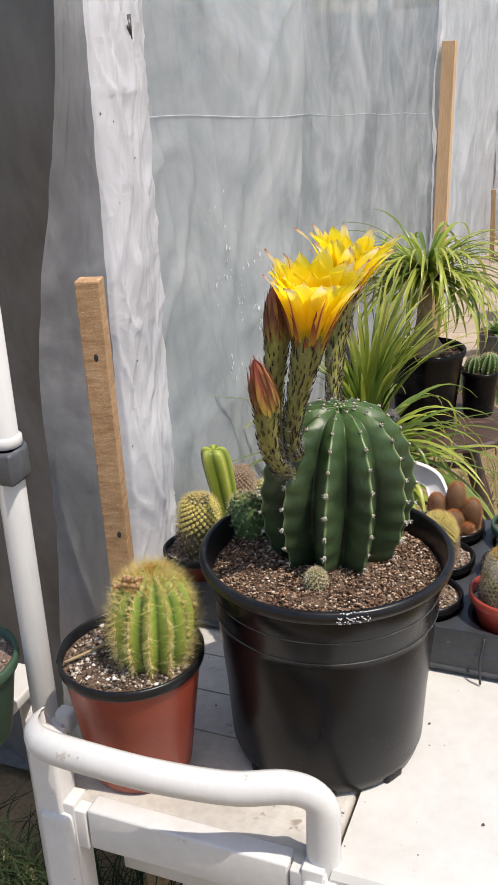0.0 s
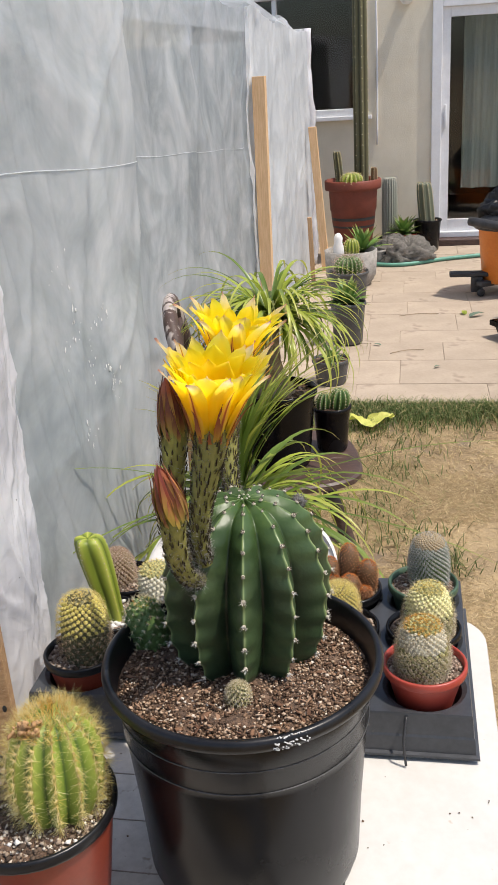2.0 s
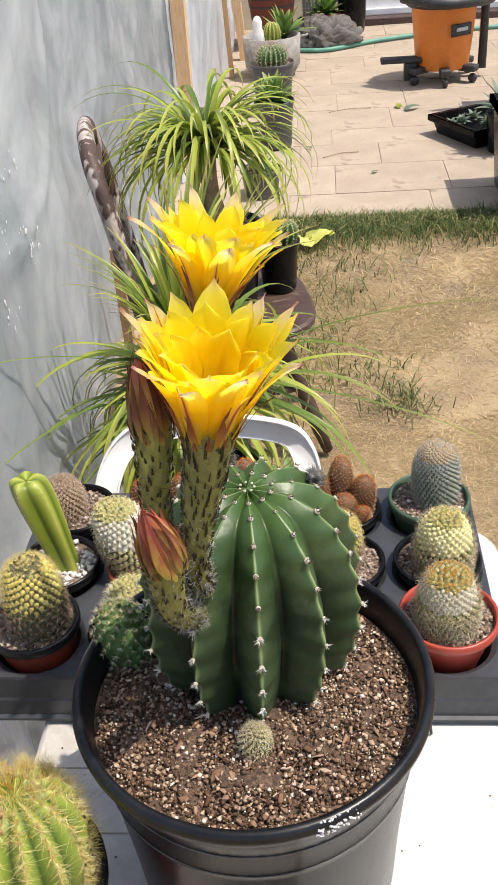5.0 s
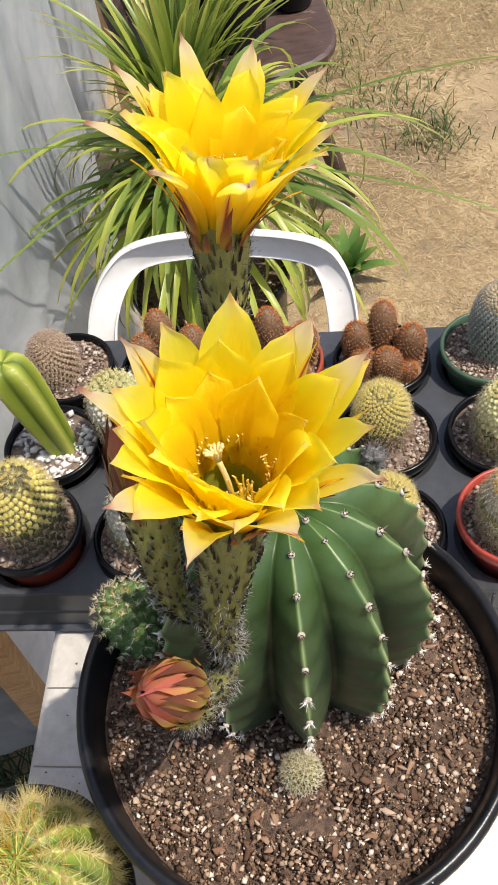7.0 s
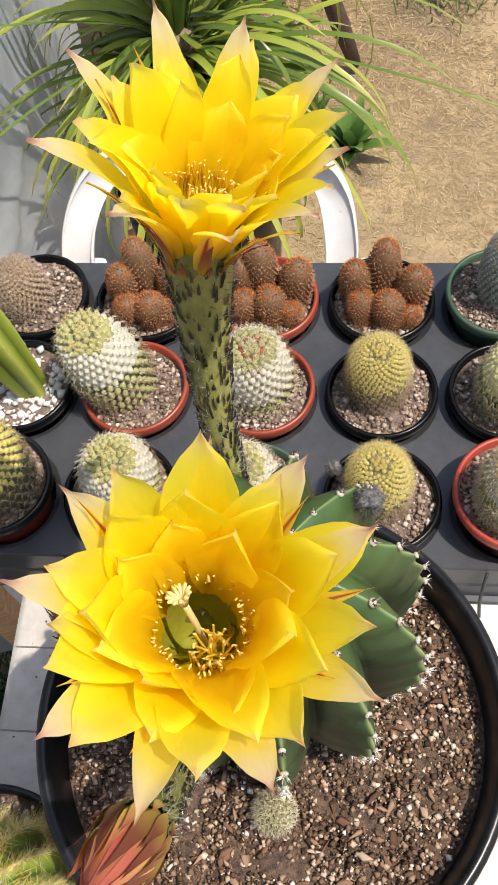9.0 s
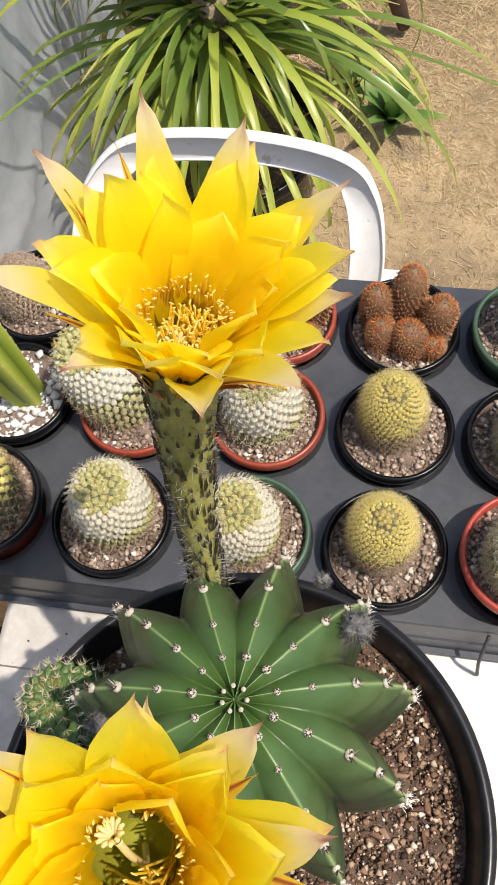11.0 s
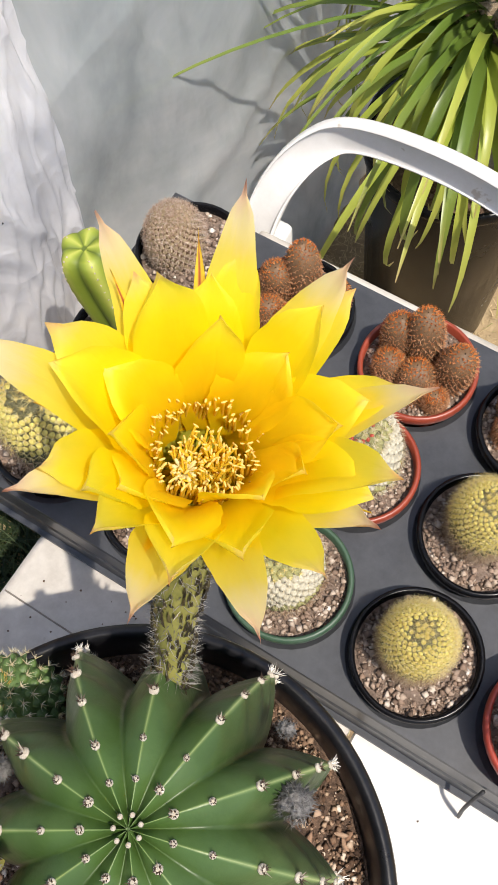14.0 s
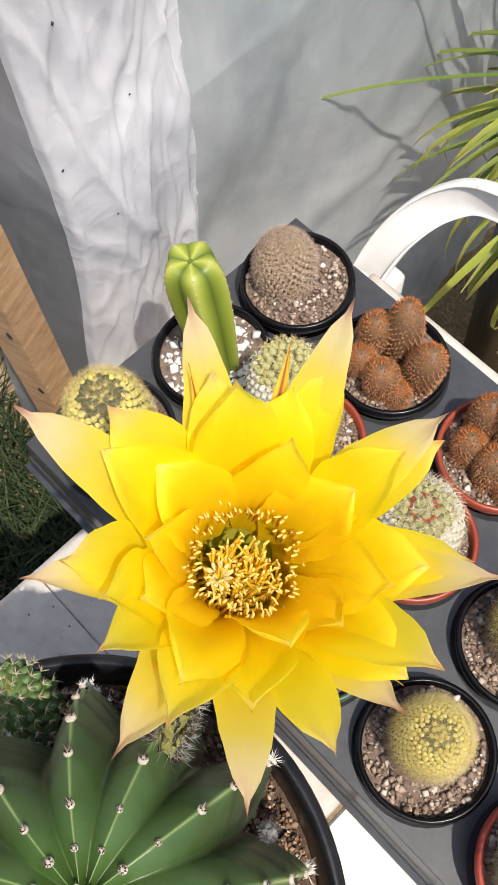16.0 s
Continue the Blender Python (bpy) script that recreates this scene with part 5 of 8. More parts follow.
def big_pot():
    p = thing("nursery_pot", pose(PX, PY, TABLE), "large scuffed black plastic nursery pot on the white cart", "plant pot")
    h = RIM
    prof = [(0.095, 0.004), (0.107, 0.004), (0.1105, 0.007), (0.1130, 0.016), (0.1150, 0.022), (0.1185, 0.09), (0.1258, 0.183), (0.1264, 0.1915), (0.1279, 0.1935), (0.1285, 0.2185), (0.1297, 0.2205), (0.1318, h - 0.022), (0.1330, h - 0.0140)]
    inner = [(0.134, h - 0.003), (0.1305, h - 0.02), (0.128, h - 0.05)]
    part("body", Geo().lathe(prof, 96), M["black_pot"], p)
    rim = [(0.1330, h - 0.0140), (0.1400, h - 0.0135), (0.1422, h - 0.0115), (0.1430, h - 0.006), (0.1418, h - 0.0015), (0.1385, h + 0.0006), (0.1355, h - 0.0004), *inner]
    part("rim", Geo().lathe(rim, 96), M["rim_black"], p, "rolled black rim")
    # raised rings, coloured lighter for the highlight along them
    for z, rr in ((0.1925, 0.1276), (0.2195, 0.1294)):
        part("ring", Geo().tube([(rr * math.cos(a), rr * math.sin(a), z) for a in [2 * math.pi * i / 72 for i in range(73)]], 0.0007, 6, False), M["ring_highlight"], p)
    for i in range(8):
        a = 2 * math.pi * (i + 0.35) / 8
        part("foot", Geo().box((-0.012, -0.013, 0), (0.0045, 0.013, 0.016), 0.003).moved(Matrix.Rotation(a, 4, "Z") @ Matrix.Translation((0.107, 0, 0))), M["black_pot"], p)
    # scuffed remains of a sticker on the rim
    g = Geo()
    r = random.Random(2)
    for i in range(70):
        a = radians(-62 + r.uniform(-7, 7))
        z = h - 0.0115 + r.uniform(0, 0.012)
        rr = 0.1432 if z < h - 0.004 else 0.1405
        g.lump(Vector((rr * math.cos(a), rr * math.sin(a), z)), r.uniform(0.0006, 0.0018), r, 0.6)
    part("sticker_scrap", g, M["label_grey"], p, "torn pale sticker scraps on the rim", smooth=False)
    sl = part("soil", soil_disc(0.1295, RIM - 0.030, 0.006, 0.006, 64, 22), M["soil"], p, "dark crumbly potting mix")
    part("grit", scatter(0.127, 15000, 0.0018, 21, RIM - 0.029, dome=0.006), M["chips"], sl, "small bark crumbs and perlite grains")
    r = random.Random(77)
    kinds = [Geo().lump(Vector((0, 0, 0)), 0.0026, r, 0.6).mesh("bark_chip", M["bark"]) for k in range(8)]
    for i in range(290):
        a, d = r.uniform(0, 6.283), 0.122 * math.sqrt(r.random())
        part("bark_chip", kinds[i % 8], None, sl, at=Matrix.Translation((d * math.cos(a), d * math.sin(a), RIM - 0.0265 + 0.006 * (1 - (d / 0.124) ** 2)))
             @ Euler((r.uniform(-0.5, 0.5), r.uniform(-0.5, 0.5), r.uniform(0, 6.28))).to_matrix().to_4x4() @ Matrix.Diagonal((r.uniform(1.0, 3.0), r.uniform(0.5, 1.3), 0.7, 1)))
    return p


big_pot()
SOIL = 0.983 - 0.026


# ---- flowers ----
def petal(L, W, th0, th1, bend=1.0, cup=0.25, base_r=0.012, base_z=0.0, tip=0.16, nu=11, nv=6, twist=0.0, wave=0.0, seed=0, fat=0.55, curl=0.0, neck=0.34):
    """One petal along +x: starts base_r from the axis and opens from th0 to th1 degrees off the axis; curl bends its last third further."""
    g = Geo()
    r = random.Random(seed)
    ph = r.uniform(0, 6)
    x, z = base_r, base_z
    vs, uvs, fs = [], [], []
    for j in range(nu + 1):
        u = j / nu
        th = radians(th0 + (th1 - th0) * u ** bend + curl * max(0.0, u - 0.66) / 0.34)
        if j:
            x += L / nu * math.sin(th)
            z += L / nu * math.cos(th)
        if u < fat:
            w = neck + (1 - neck) * math.sin(math.pi / 2 * u / fat) ** 1.1
        else:
            k = (u - fat) / (1 - fat)
            round_end = math.sqrt(max(0.0, 1 - (k / 0.88) ** 2.1))
            point = (1 - k) ** 1.15
            w = max((1 - tip) * round_end + tip * point, 0.17 * (1 - k) ** 0.8)
        if j == nu:
            w = 0.004
        nrm = Vector((-math.cos(th), 0, math.sin(th)))
        for i in range(nv + 1):
            v = 2 * i / nv - 1
            edge = 1 + abs(v) ** 3 * (0.10 * noise.noise(Vector((u * 7, v * 2, ph * 3))) + 0.05 * noise.noise(Vector((u * 26, v * 3, ph * 5))))
            off = cup * W * w * (v * v * 0.7 + 0.3 * abs(v)) + wave * W * math.sin(ph + v * 3 + u * 7) * u * abs(v)
            off += W * u * (0.05 * math.sin(v * 9 + ph) * (1 - abs(v)) + 0.16 * v * noise.noise(Vector((u * 4, 0.5, ph + 9))))
            p = Vector((x, v * W * w * edge, z)) + nrm * off
            p.y += twist * W * u * u
            vs.append(p)
            uvs.append((i / nv, u))
    for j in range(nu):
        for i in range(nv):
            a = j * (nv + 1) + i
            fs.append((a, a + 1, a + nv + 2, a + nv + 1))
    return g.add(vs, fs, uvs)


def flower_tube(parent, path, r0, r1, seed, scales=60, hairs=260, name="flower_tube"):
    k = len(path)
    radii = [r0 + (r1 - r0) * (i / (k - 1)) ** 2.2 for i in range(k)]
    tb = part(name, Geo().tube(path, radii, 18, False), M["tube"], parent, "scaly olive-green flower tube")
    r = random.Random(seed)
    sc, hr = Geo(), Geo()
    pts = [Vector(p) for p in path]
    for i in range(scales + hairs):
        t = r.uniform(0.03, 0.98) if i >= scales else ((i + r.uniform(0.0, 1.0)) / scales) ** 1.05
        f = t * (k - 1)
        j = min(k - 2, int(f))
        c = pts[j].lerp(pts[j + 1], f - j)
        d = (pts[j + 1] - pts[j]).normalized()
        rad = radii[j] + (radii[j + 1] - radii[j]) * (f - j)
        u = d.orthogonal().normalized()
        w = d.cross(u)
        a = i * 2.39996 + r.uniform(-0.8, 0.8) if i < scales else r.uniform(0, 6.283)
        o = u * math.cos(a) + w * math.sin(a)
        s = o.cross(d)
        p = c + o * rad
        if i < scales:
            ln, wd = r.uniform(0.005, 0.011), r.uniform(0.0005, 0.0010)
            q = p + d * ln * 0.5 + o * 0.0012
            e = p + d * ln + o * 0.0022
            sc.add([p - s * wd + o * 0.0002, p + s * wd + o * 0.0002, q + s * wd * 0.9, q - s * wd * 0.9, e, q + o * 0.0012], [(0, 1, 2, 5), (0, 5, 3), (2, 4, 5), (3, 5, 4)])
        else:
            more = 1.8 if t < 0.22 else 1.0
            for _ in range(2 if t < 0.22 else 1):
                v = o + d * r.uniform(-0.2, 1.0) + s * r.uniform(-1, 1)
                hr.spike(p, v, r.uniform(0.0025, 0.006) * (0.6 + 0.5 * more), 0.00022)
    part("scale_coat", sc, M["scale"], tb, "dark pointed scales", smooth=False)
    part("hair_coat", hr, M["hair"], tb, "fine grey hairs", smooth=False)
    return tb


def stamen(p, mid, e, way, r):
    """A filament with its anther, in two materials."""
    g = Geo().tube([p, mid, e], [0.00060, 0.00050, 0.00040], 5, False)
    k = len(g.f)
    q = Vector((0, 0, 1)).rotation_difference(way).to_matrix().to_4x4()
    g.add(*[(lambda h: (h.v, h.f))(Geo().ball((0, 0, 0), 0.00048, 6, 4, (1.0, 0.75, r.uniform(1.9, 2.8))).moved(Matrix.Translation(e) @ q))][0])
    me = g.mesh("stamen", M["stamen"])
    me.materials.append(M["anther"])
    me.polygons.foreach_set("material_index", [0 if i < k else 1 for i in range(len(me.polygons))])
    return me


def open_flower(parent, path, axis, size, seed, spin=0.0, shut=1.0, deep=0.03, heap=(0.004, -0.005, 90, 0.0088), style=((0.002, -0.004), (-0.005, 0.001, 0.012)), ring=70, rise=0.018):
    """An open flower at the tube's end: four rings of petals, striped rust sepals beneath, stamens and stigma.
    heap: middle of the leaning stamens and their count; style: where it rises and where its stigma stands."""
    tb = flower_tube(parent, path, 0.0074, 0.0182 * size, seed, 380, 1000)
    r = random.Random(seed)
    top = Vector(path[-1])
    q = Vector((0, 0, 1)).rotation_difference(Vector(axis).normalized()).to_matrix().to_4x4()
    m0 = Matrix.Translation(top) @ q @ Matrix.Scale(size, 4)
    rings = [
        # count, length, half width, th0, th1, bend, base_r, base_z, cup, material, tip, curl, where widest
        (8, 0.058, 0.0114, 13, 26, 1.0, 0.0135, 0.002, 0.46, "petal_in", 0.0, 8, 0.70),
        (9, 0.070, 0.0122, 17, 34, 1.0, 0.0145, 0.000, 0.42, "petal_in", 0.05, 10, 0.68),
        (10, 0.081, 0.0114, 20, 42, 1.1, 0.0155, -0.003, 0.38, "petal_mid", 0.16, 12, 0.64),
        (9, 0.092, 0.0092, 22, 48, 1.2, 0.0162, -0.007, 0.36, "petal_out", 0.42, 14, 0.60),
        (9, 0.076, 0.0046, 22, 42, 1.2, 0.0170, -0.010, 0.26, "sepal_wide", 0.75, 8, 0.4),
        (9, 0.056, 0.0030, 20, 36, 1.2, 0.0174, -0.013, 0.18, "sepal", 0.85, 12, 0.4),
        (13, 0.026, 0.0021, 14, 26, 1.2, 0.0174, -0.018, 0.10, "sepal", 0.85, 0, 0.4),
    ]
    for j, (n, L, W, a0, a1, bd, br, bz, cup, mat, tip, curl, fat) in enumerate(rings):
        for i in range(n):
            green = not mat.startswith("sepal")
            g = petal(L * r.uniform(0.88, 1.07), W * r.uniform(0.85, 1.12), a0 * (0.5 + 0.5 * shut) + r.uniform(-2, 3), a1 * shut + r.uniform(-8, 8), bd, cup * r.uniform(0.6, 1.4), br, bz,
                      tip, 20, 8, r.uniform(-0.5, 0.5), 0.20, seed * 100 + j * 20 + i, fat, curl * r.uniform(0.2, 1.8), 0.34 if green else 0.6)
            a = spin + 2 * math.pi * (i + 0.5 * (j % 2) + r.uniform(-0.22, 0.22)) / n + 0.35 * j
            part("petal" if green else "sepal", g, M[mat], tb, at=m0 @ Matrix.Rotation(a, 4, "Z"))
    part("throat", Geo().lathe([(0.0003, -deep), (0.004, -deep * 0.98), (0.0085, -deep * 0.8), (0.0138, -deep * 0.3), (0.0152, 0.003), (0.0162, 0.012)], 28).moved(m0), M["throat"], tb, "green flower throat")
    # stamens along the rim, then those that lean in over the throat
    for i in range(ring):
        a = 2 * math.pi * (i + r.random()) / ring
        rr = r.uniform(0.0135, 0.0185)
        p = Vector((0.0150 * math.cos(a), 0.0150 * math.sin(a), 0.0))
        e = Vector((rr * math.cos(a + r.uniform(-0.12, 0.12)), rr * math.sin(a), rise + r.uniform(-0.005, 0.005)))
        way = Vector((-math.cos(a) * 0.8 + r.uniform(-0.5, 0.5), -math.sin(a) * 0.8 + r.uniform(-0.5, 0.5), r.uniform(0.1, 0.8)))
        part("stamen", stamen(p, p.lerp(e, 0.55) + Vector((math.cos(a), math.sin(a), 0)) * 0.0008, e, way, r), None, tb, at=m0)
    hx, hy, hn, hr = heap
    out = math.atan2(hy, hx)
    for i in range(hn):
        a = out + r.gauss(0, 0.75)
        p = Vector((0.0125 * math.cos(a), 0.0125 * math.sin(a), -deep * r.uniform(0.35, 0.6)))
        d = hr * math.sqrt(r.random())
        b = r.uniform(0, 6.283)
        e = Vector((hx + d * math.cos(b), hy + d * math.sin(b), rise - 0.010 + r.uniform(0.0, 0.011)))
        mid = p.lerp(e, 0.5) + Vector((math.cos(a), math.sin(a), 0)) * 0.0015
        way = Vector((r.gauss(0, 0.7), r.gauss(0, 0.7), r.uniform(0.3, 1.2)))
        part("stamen", stamen(p, mid, e, way, r), None, tb, at=m0)
    (bx, by), (sx, sy, sz) = style
    line = chain([(bx * 0.5, by * 0.5, -deep * 0.95), (bx, by, -deep * 0.35), ((bx + sx) / 2, (by + sy) / 2, sz * 0.45), (sx, sy, sz)], 5)
    st = part("style", Geo().tube(line, 0.0012, 10).moved(m0), M["stigma"], tb, "pale curved style")
    lean = (Vector(line[-1]) - Vector(line[-4])).normalized()
    q2 = Matrix.Translation((sx, sy, sz)) @ Vector((0, 0, 1)).rotation_difference(lean).to_matrix().to_4x4()
    lobes = Geo()
    for i in range(11):
        a = 2 * math.pi * i / 11
        c, d = math.cos(a), math.sin(a)
        lobes.tube([(0.0004 * c, 0.0004 * d, -0.0004), (0.0017 * c, 0.0017 * d, 0.0030), (0.0036 * c, 0.0036 * d, 0.0055), (0.0046 * c, 0.0046 * d, 0.0058)], [0.0007, 0.00085, 0.0008, 0.0005], 6)
    part("stigma", lobes.moved(m0 @ q2), M["stigma"], tb, "cream star of stigma lobes")
    return tb


def bud(parent, path, axis, L, W, seed, mats=("bud_petal", "bud_edge")):
    tb = flower_tube(parent, path, 0.0072, W * 0.98, seed, 230, 700, "bud_tube")
    r = random.Random(seed)
    top = Vector(path[-1])
    q = Vector((0, 0, 1)).rotation_difference(Vector(axis).normalized()).to_matrix().to_4x4()
    m0 = Matrix.Translation(top) @ q
    part("bud_core", Geo().lathe([(W * 0.9, -0.002), (W * 0.95, L * 0.12), (W * 0.88, L * 0.35), (W * 0.62, L * 0.62), (W * 0.28, L * 0.86), (0.0008, L * 0.97)], 24).moved(m0), M["bud_core"], tb)
    for j, (n, ln, w, a0, a1, br, bz, mat, flare) in enumerate(((10, L * 1.08, W * 0.27, 8, -27, W * 0.91, 0.0, mats[1], 34), (11, L * 0.98, W * 0.24, 8, -21, W * 0.97, -0.003, mats[0], 40), (10, L * 0.76, W * 0.21, 8, -11, W * 1.01, -0.006, mats[0], 34), (9, L * 0.42, W * 0.16, 10, 4, W * 1.03, -0.010, mats[0], 16))):
        for i in range(n):
            g = petal(ln * r.uniform(0.84, 1.08), w * r.uniform(0.85, 1.15), a0, a1 + r.uniform(-4, 6), 0.8, -0.12, br, bz, 1.0, 13, 4, r.uniform(-0.5, 0.5), 0.0, seed * 50 + j * 13 + i, 0.36, flare * r.uniform(0.0, 0.45))
            part("bud_petal", g, M["bud_gold" if mats[1] == "bud_edge" and (i + j) % 3 == 0 else mat], tb, at=m0 @ Matrix.Rotation(2 * math.pi * (i + 0.5 * j + r.uniform(-0.15, 0.15)) / n, 4, "Z"))
    return tb


CX, CY = -0.269, 0.924


def main_cactus():
    c = thing("flowering_cactus", pose(CX, CY, SOIL - 0.006), "dark green ribbed globe cactus with yellow flowers and buds", "cactus")
    H = 1.136 - SOIL + 0.006
    g, crest = ribbed(0.0885, H, 11, 0.30, 10, -50, 18, 110, 0.002, 0.97, (0.034, 0), 0.70, 0.017)
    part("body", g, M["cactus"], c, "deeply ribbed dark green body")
    r = random.Random(4)
    kinds = []
    for k in range(5):
        w = Geo().ball((0, 0, 0.0003), 0.0020, 8, 5, (1, 1, 0.7)).mesh("areole", M["wool"])
        sp = Geo()
        for i in range(13):
            t = 2 * math.pi * (i + r.random() * 0.6) / 13
            sp.spike(Vector((0.0008 * math.cos(t), 0.0008 * math.sin(t), 0.001)), Vector((math.cos(t), math.sin(t), r.uniform(0.25, 1.6))), 0.0044 * r.uniform(0.55, 1.2), 0.00034)
        w2 = Geo().ball((0, 0, 0.0003), 0.0023, 8, 5, (1, 1, 0.65)).mesh("areole", M["wool"])
        dk = Geo()
        for i in range(9):
            t = 2 * math.pi * (i + r.random() * 0.6) / 9
            dk.spike(Vector((0.001 * math.cos(t), 0.001 * math.sin(t), 0.0016)), Vector((math.cos(t), math.sin(t), r.uniform(0.6, 2.0))), 0.0030 * r.uniform(0.6, 1.2), 0.00042)
        kinds.append((w, sp.mesh("spine_cluster", M["areole_spine"], False), w2, dk.mesh("spine_cluster", M["areole_dark"], False)))
    for k in range(11):
        for j in range(10):
            s = (j + 0.97) / 10 if j < 9 else 0.955
            p, d = crest(k, s)
            m = Matrix.Translation(p) @ Vector((0, 0, 1)).rotation_difference(d).to_matrix().to_4x4() @ Matrix.Rotation(r.uniform(0, 6), 4, "Z") @ Matrix.Scale(r.uniform(0.8, 1.2) * (0.8 if j > 7 else 1.0), 4)
            kd = kinds[r.randrange(5)]
            w, sp = kd[2:] if j > 4 else kd[:2]
            ar = part("areole", w, None, c, at=m)
            part("spine_cluster", sp, None, ar)
    for k in range(7):
        a = 0.9 * k
        m = pose(0.034 * H + 0.0055 * math.cos(a), 0.0055 * math.sin(a), H - 0.0005) @ Matrix.Scale(0.6, 4)
        part("areole", kinds[k % 5][0], None, c, at=m)

    def loc(x, y, z):
        return Vector((x - CX, y - CY, z - (SOIL - 0.006)))

    # front flower, back flower and the two buds
    p = bez(loc(-0.290, 0.856, 1.098), loc(-0.300, 0.842, 1.13), loc(-0.281, 0.853, 1.182), loc(-0.275, 0.860, 1.236), 14)
    open_flower(c, p, (0.15, -0.15, 1), 1.0, 31, 0.3, 0.62, 0.034, (0.006, -0.008, 46, 0.0088), ((0.003, -0.004), (-0.0055, 0.006, 0.017)), 120, 0.019)
    p = bez(loc(-0.285, 0.978, 1.095), loc(-0.292, 1.000, 1.13), loc(-0.297, 1.02, 1.17), loc(-0.291, 1.036, 1.236), 14)
    open_flower(c, p, (0.19, 0.02, 1), 0.945, 32, 0.0, 0.84, 0.016, (0.0025, -0.0025, 170, 0.0118), ((0.001, -0.006), (-0.001, -0.0075, 0.013)), 130, 0.024)
    p = bez(loc(-0.312, 0.880, 1.09), loc(-0.325, 0.868, 1.12), loc(-0.318, 0.868, 1.16), loc(-0.312, 0.866, 1.231), 12)
    bud(c, p, (-0.06, -0.06, 1), 0.050, 0.0130, 33, ("bud_petal", "bud_petal"))
    p = bez(loc(-0.296, 0.850, 1.082), loc(-0.303, 0.824, 1.094), loc(-0.306, 0.803, 1.125), loc(-0.301, 0.797, 1.180), 12)
    bud(c, p, (-0.05, -0.40, 1), 0.056, 0.0130, 34)
    # grey woolly buds and tufts
    for x, y, z, rad, nm in ((-0.213, 0.966, 1.112, 0.0085, "woolly_bud"), (-0.318, 0.895, 1.108, 0.0055, "wool_tuft"), (-0.232, 0.99, 1.10, 0.0045, "wool_tuft"), (-0.33, 0.91, 1.095, 0.006, "wool_tuft")):
        w = Geo()
        o = loc(x, y, z)
        for i in range(14):
            d = Vector((r.gauss(0, 1), r.gauss(0, 1), r.gauss(0, 1))).normalized()
            w.lump(o + d * rad * 0.45, rad * 0.55, r)
        for i in range(260):
            d = Vector((r.gauss(0, 1), r.gauss(0, 1), r.gauss(0, 1))).normalized()
            e = Vector((r.gauss(0, 1), r.gauss(0, 1), r.gauss(0, 1))) * 0.5
            w.spike(o + d * rad * 0.8, d + e, rad * r.uniform(0.3, 0.7), rad * 0.03)
        part(nm, w, M["grey_wool"], c, "tuft of grey wool")
    return c


main_cactus()


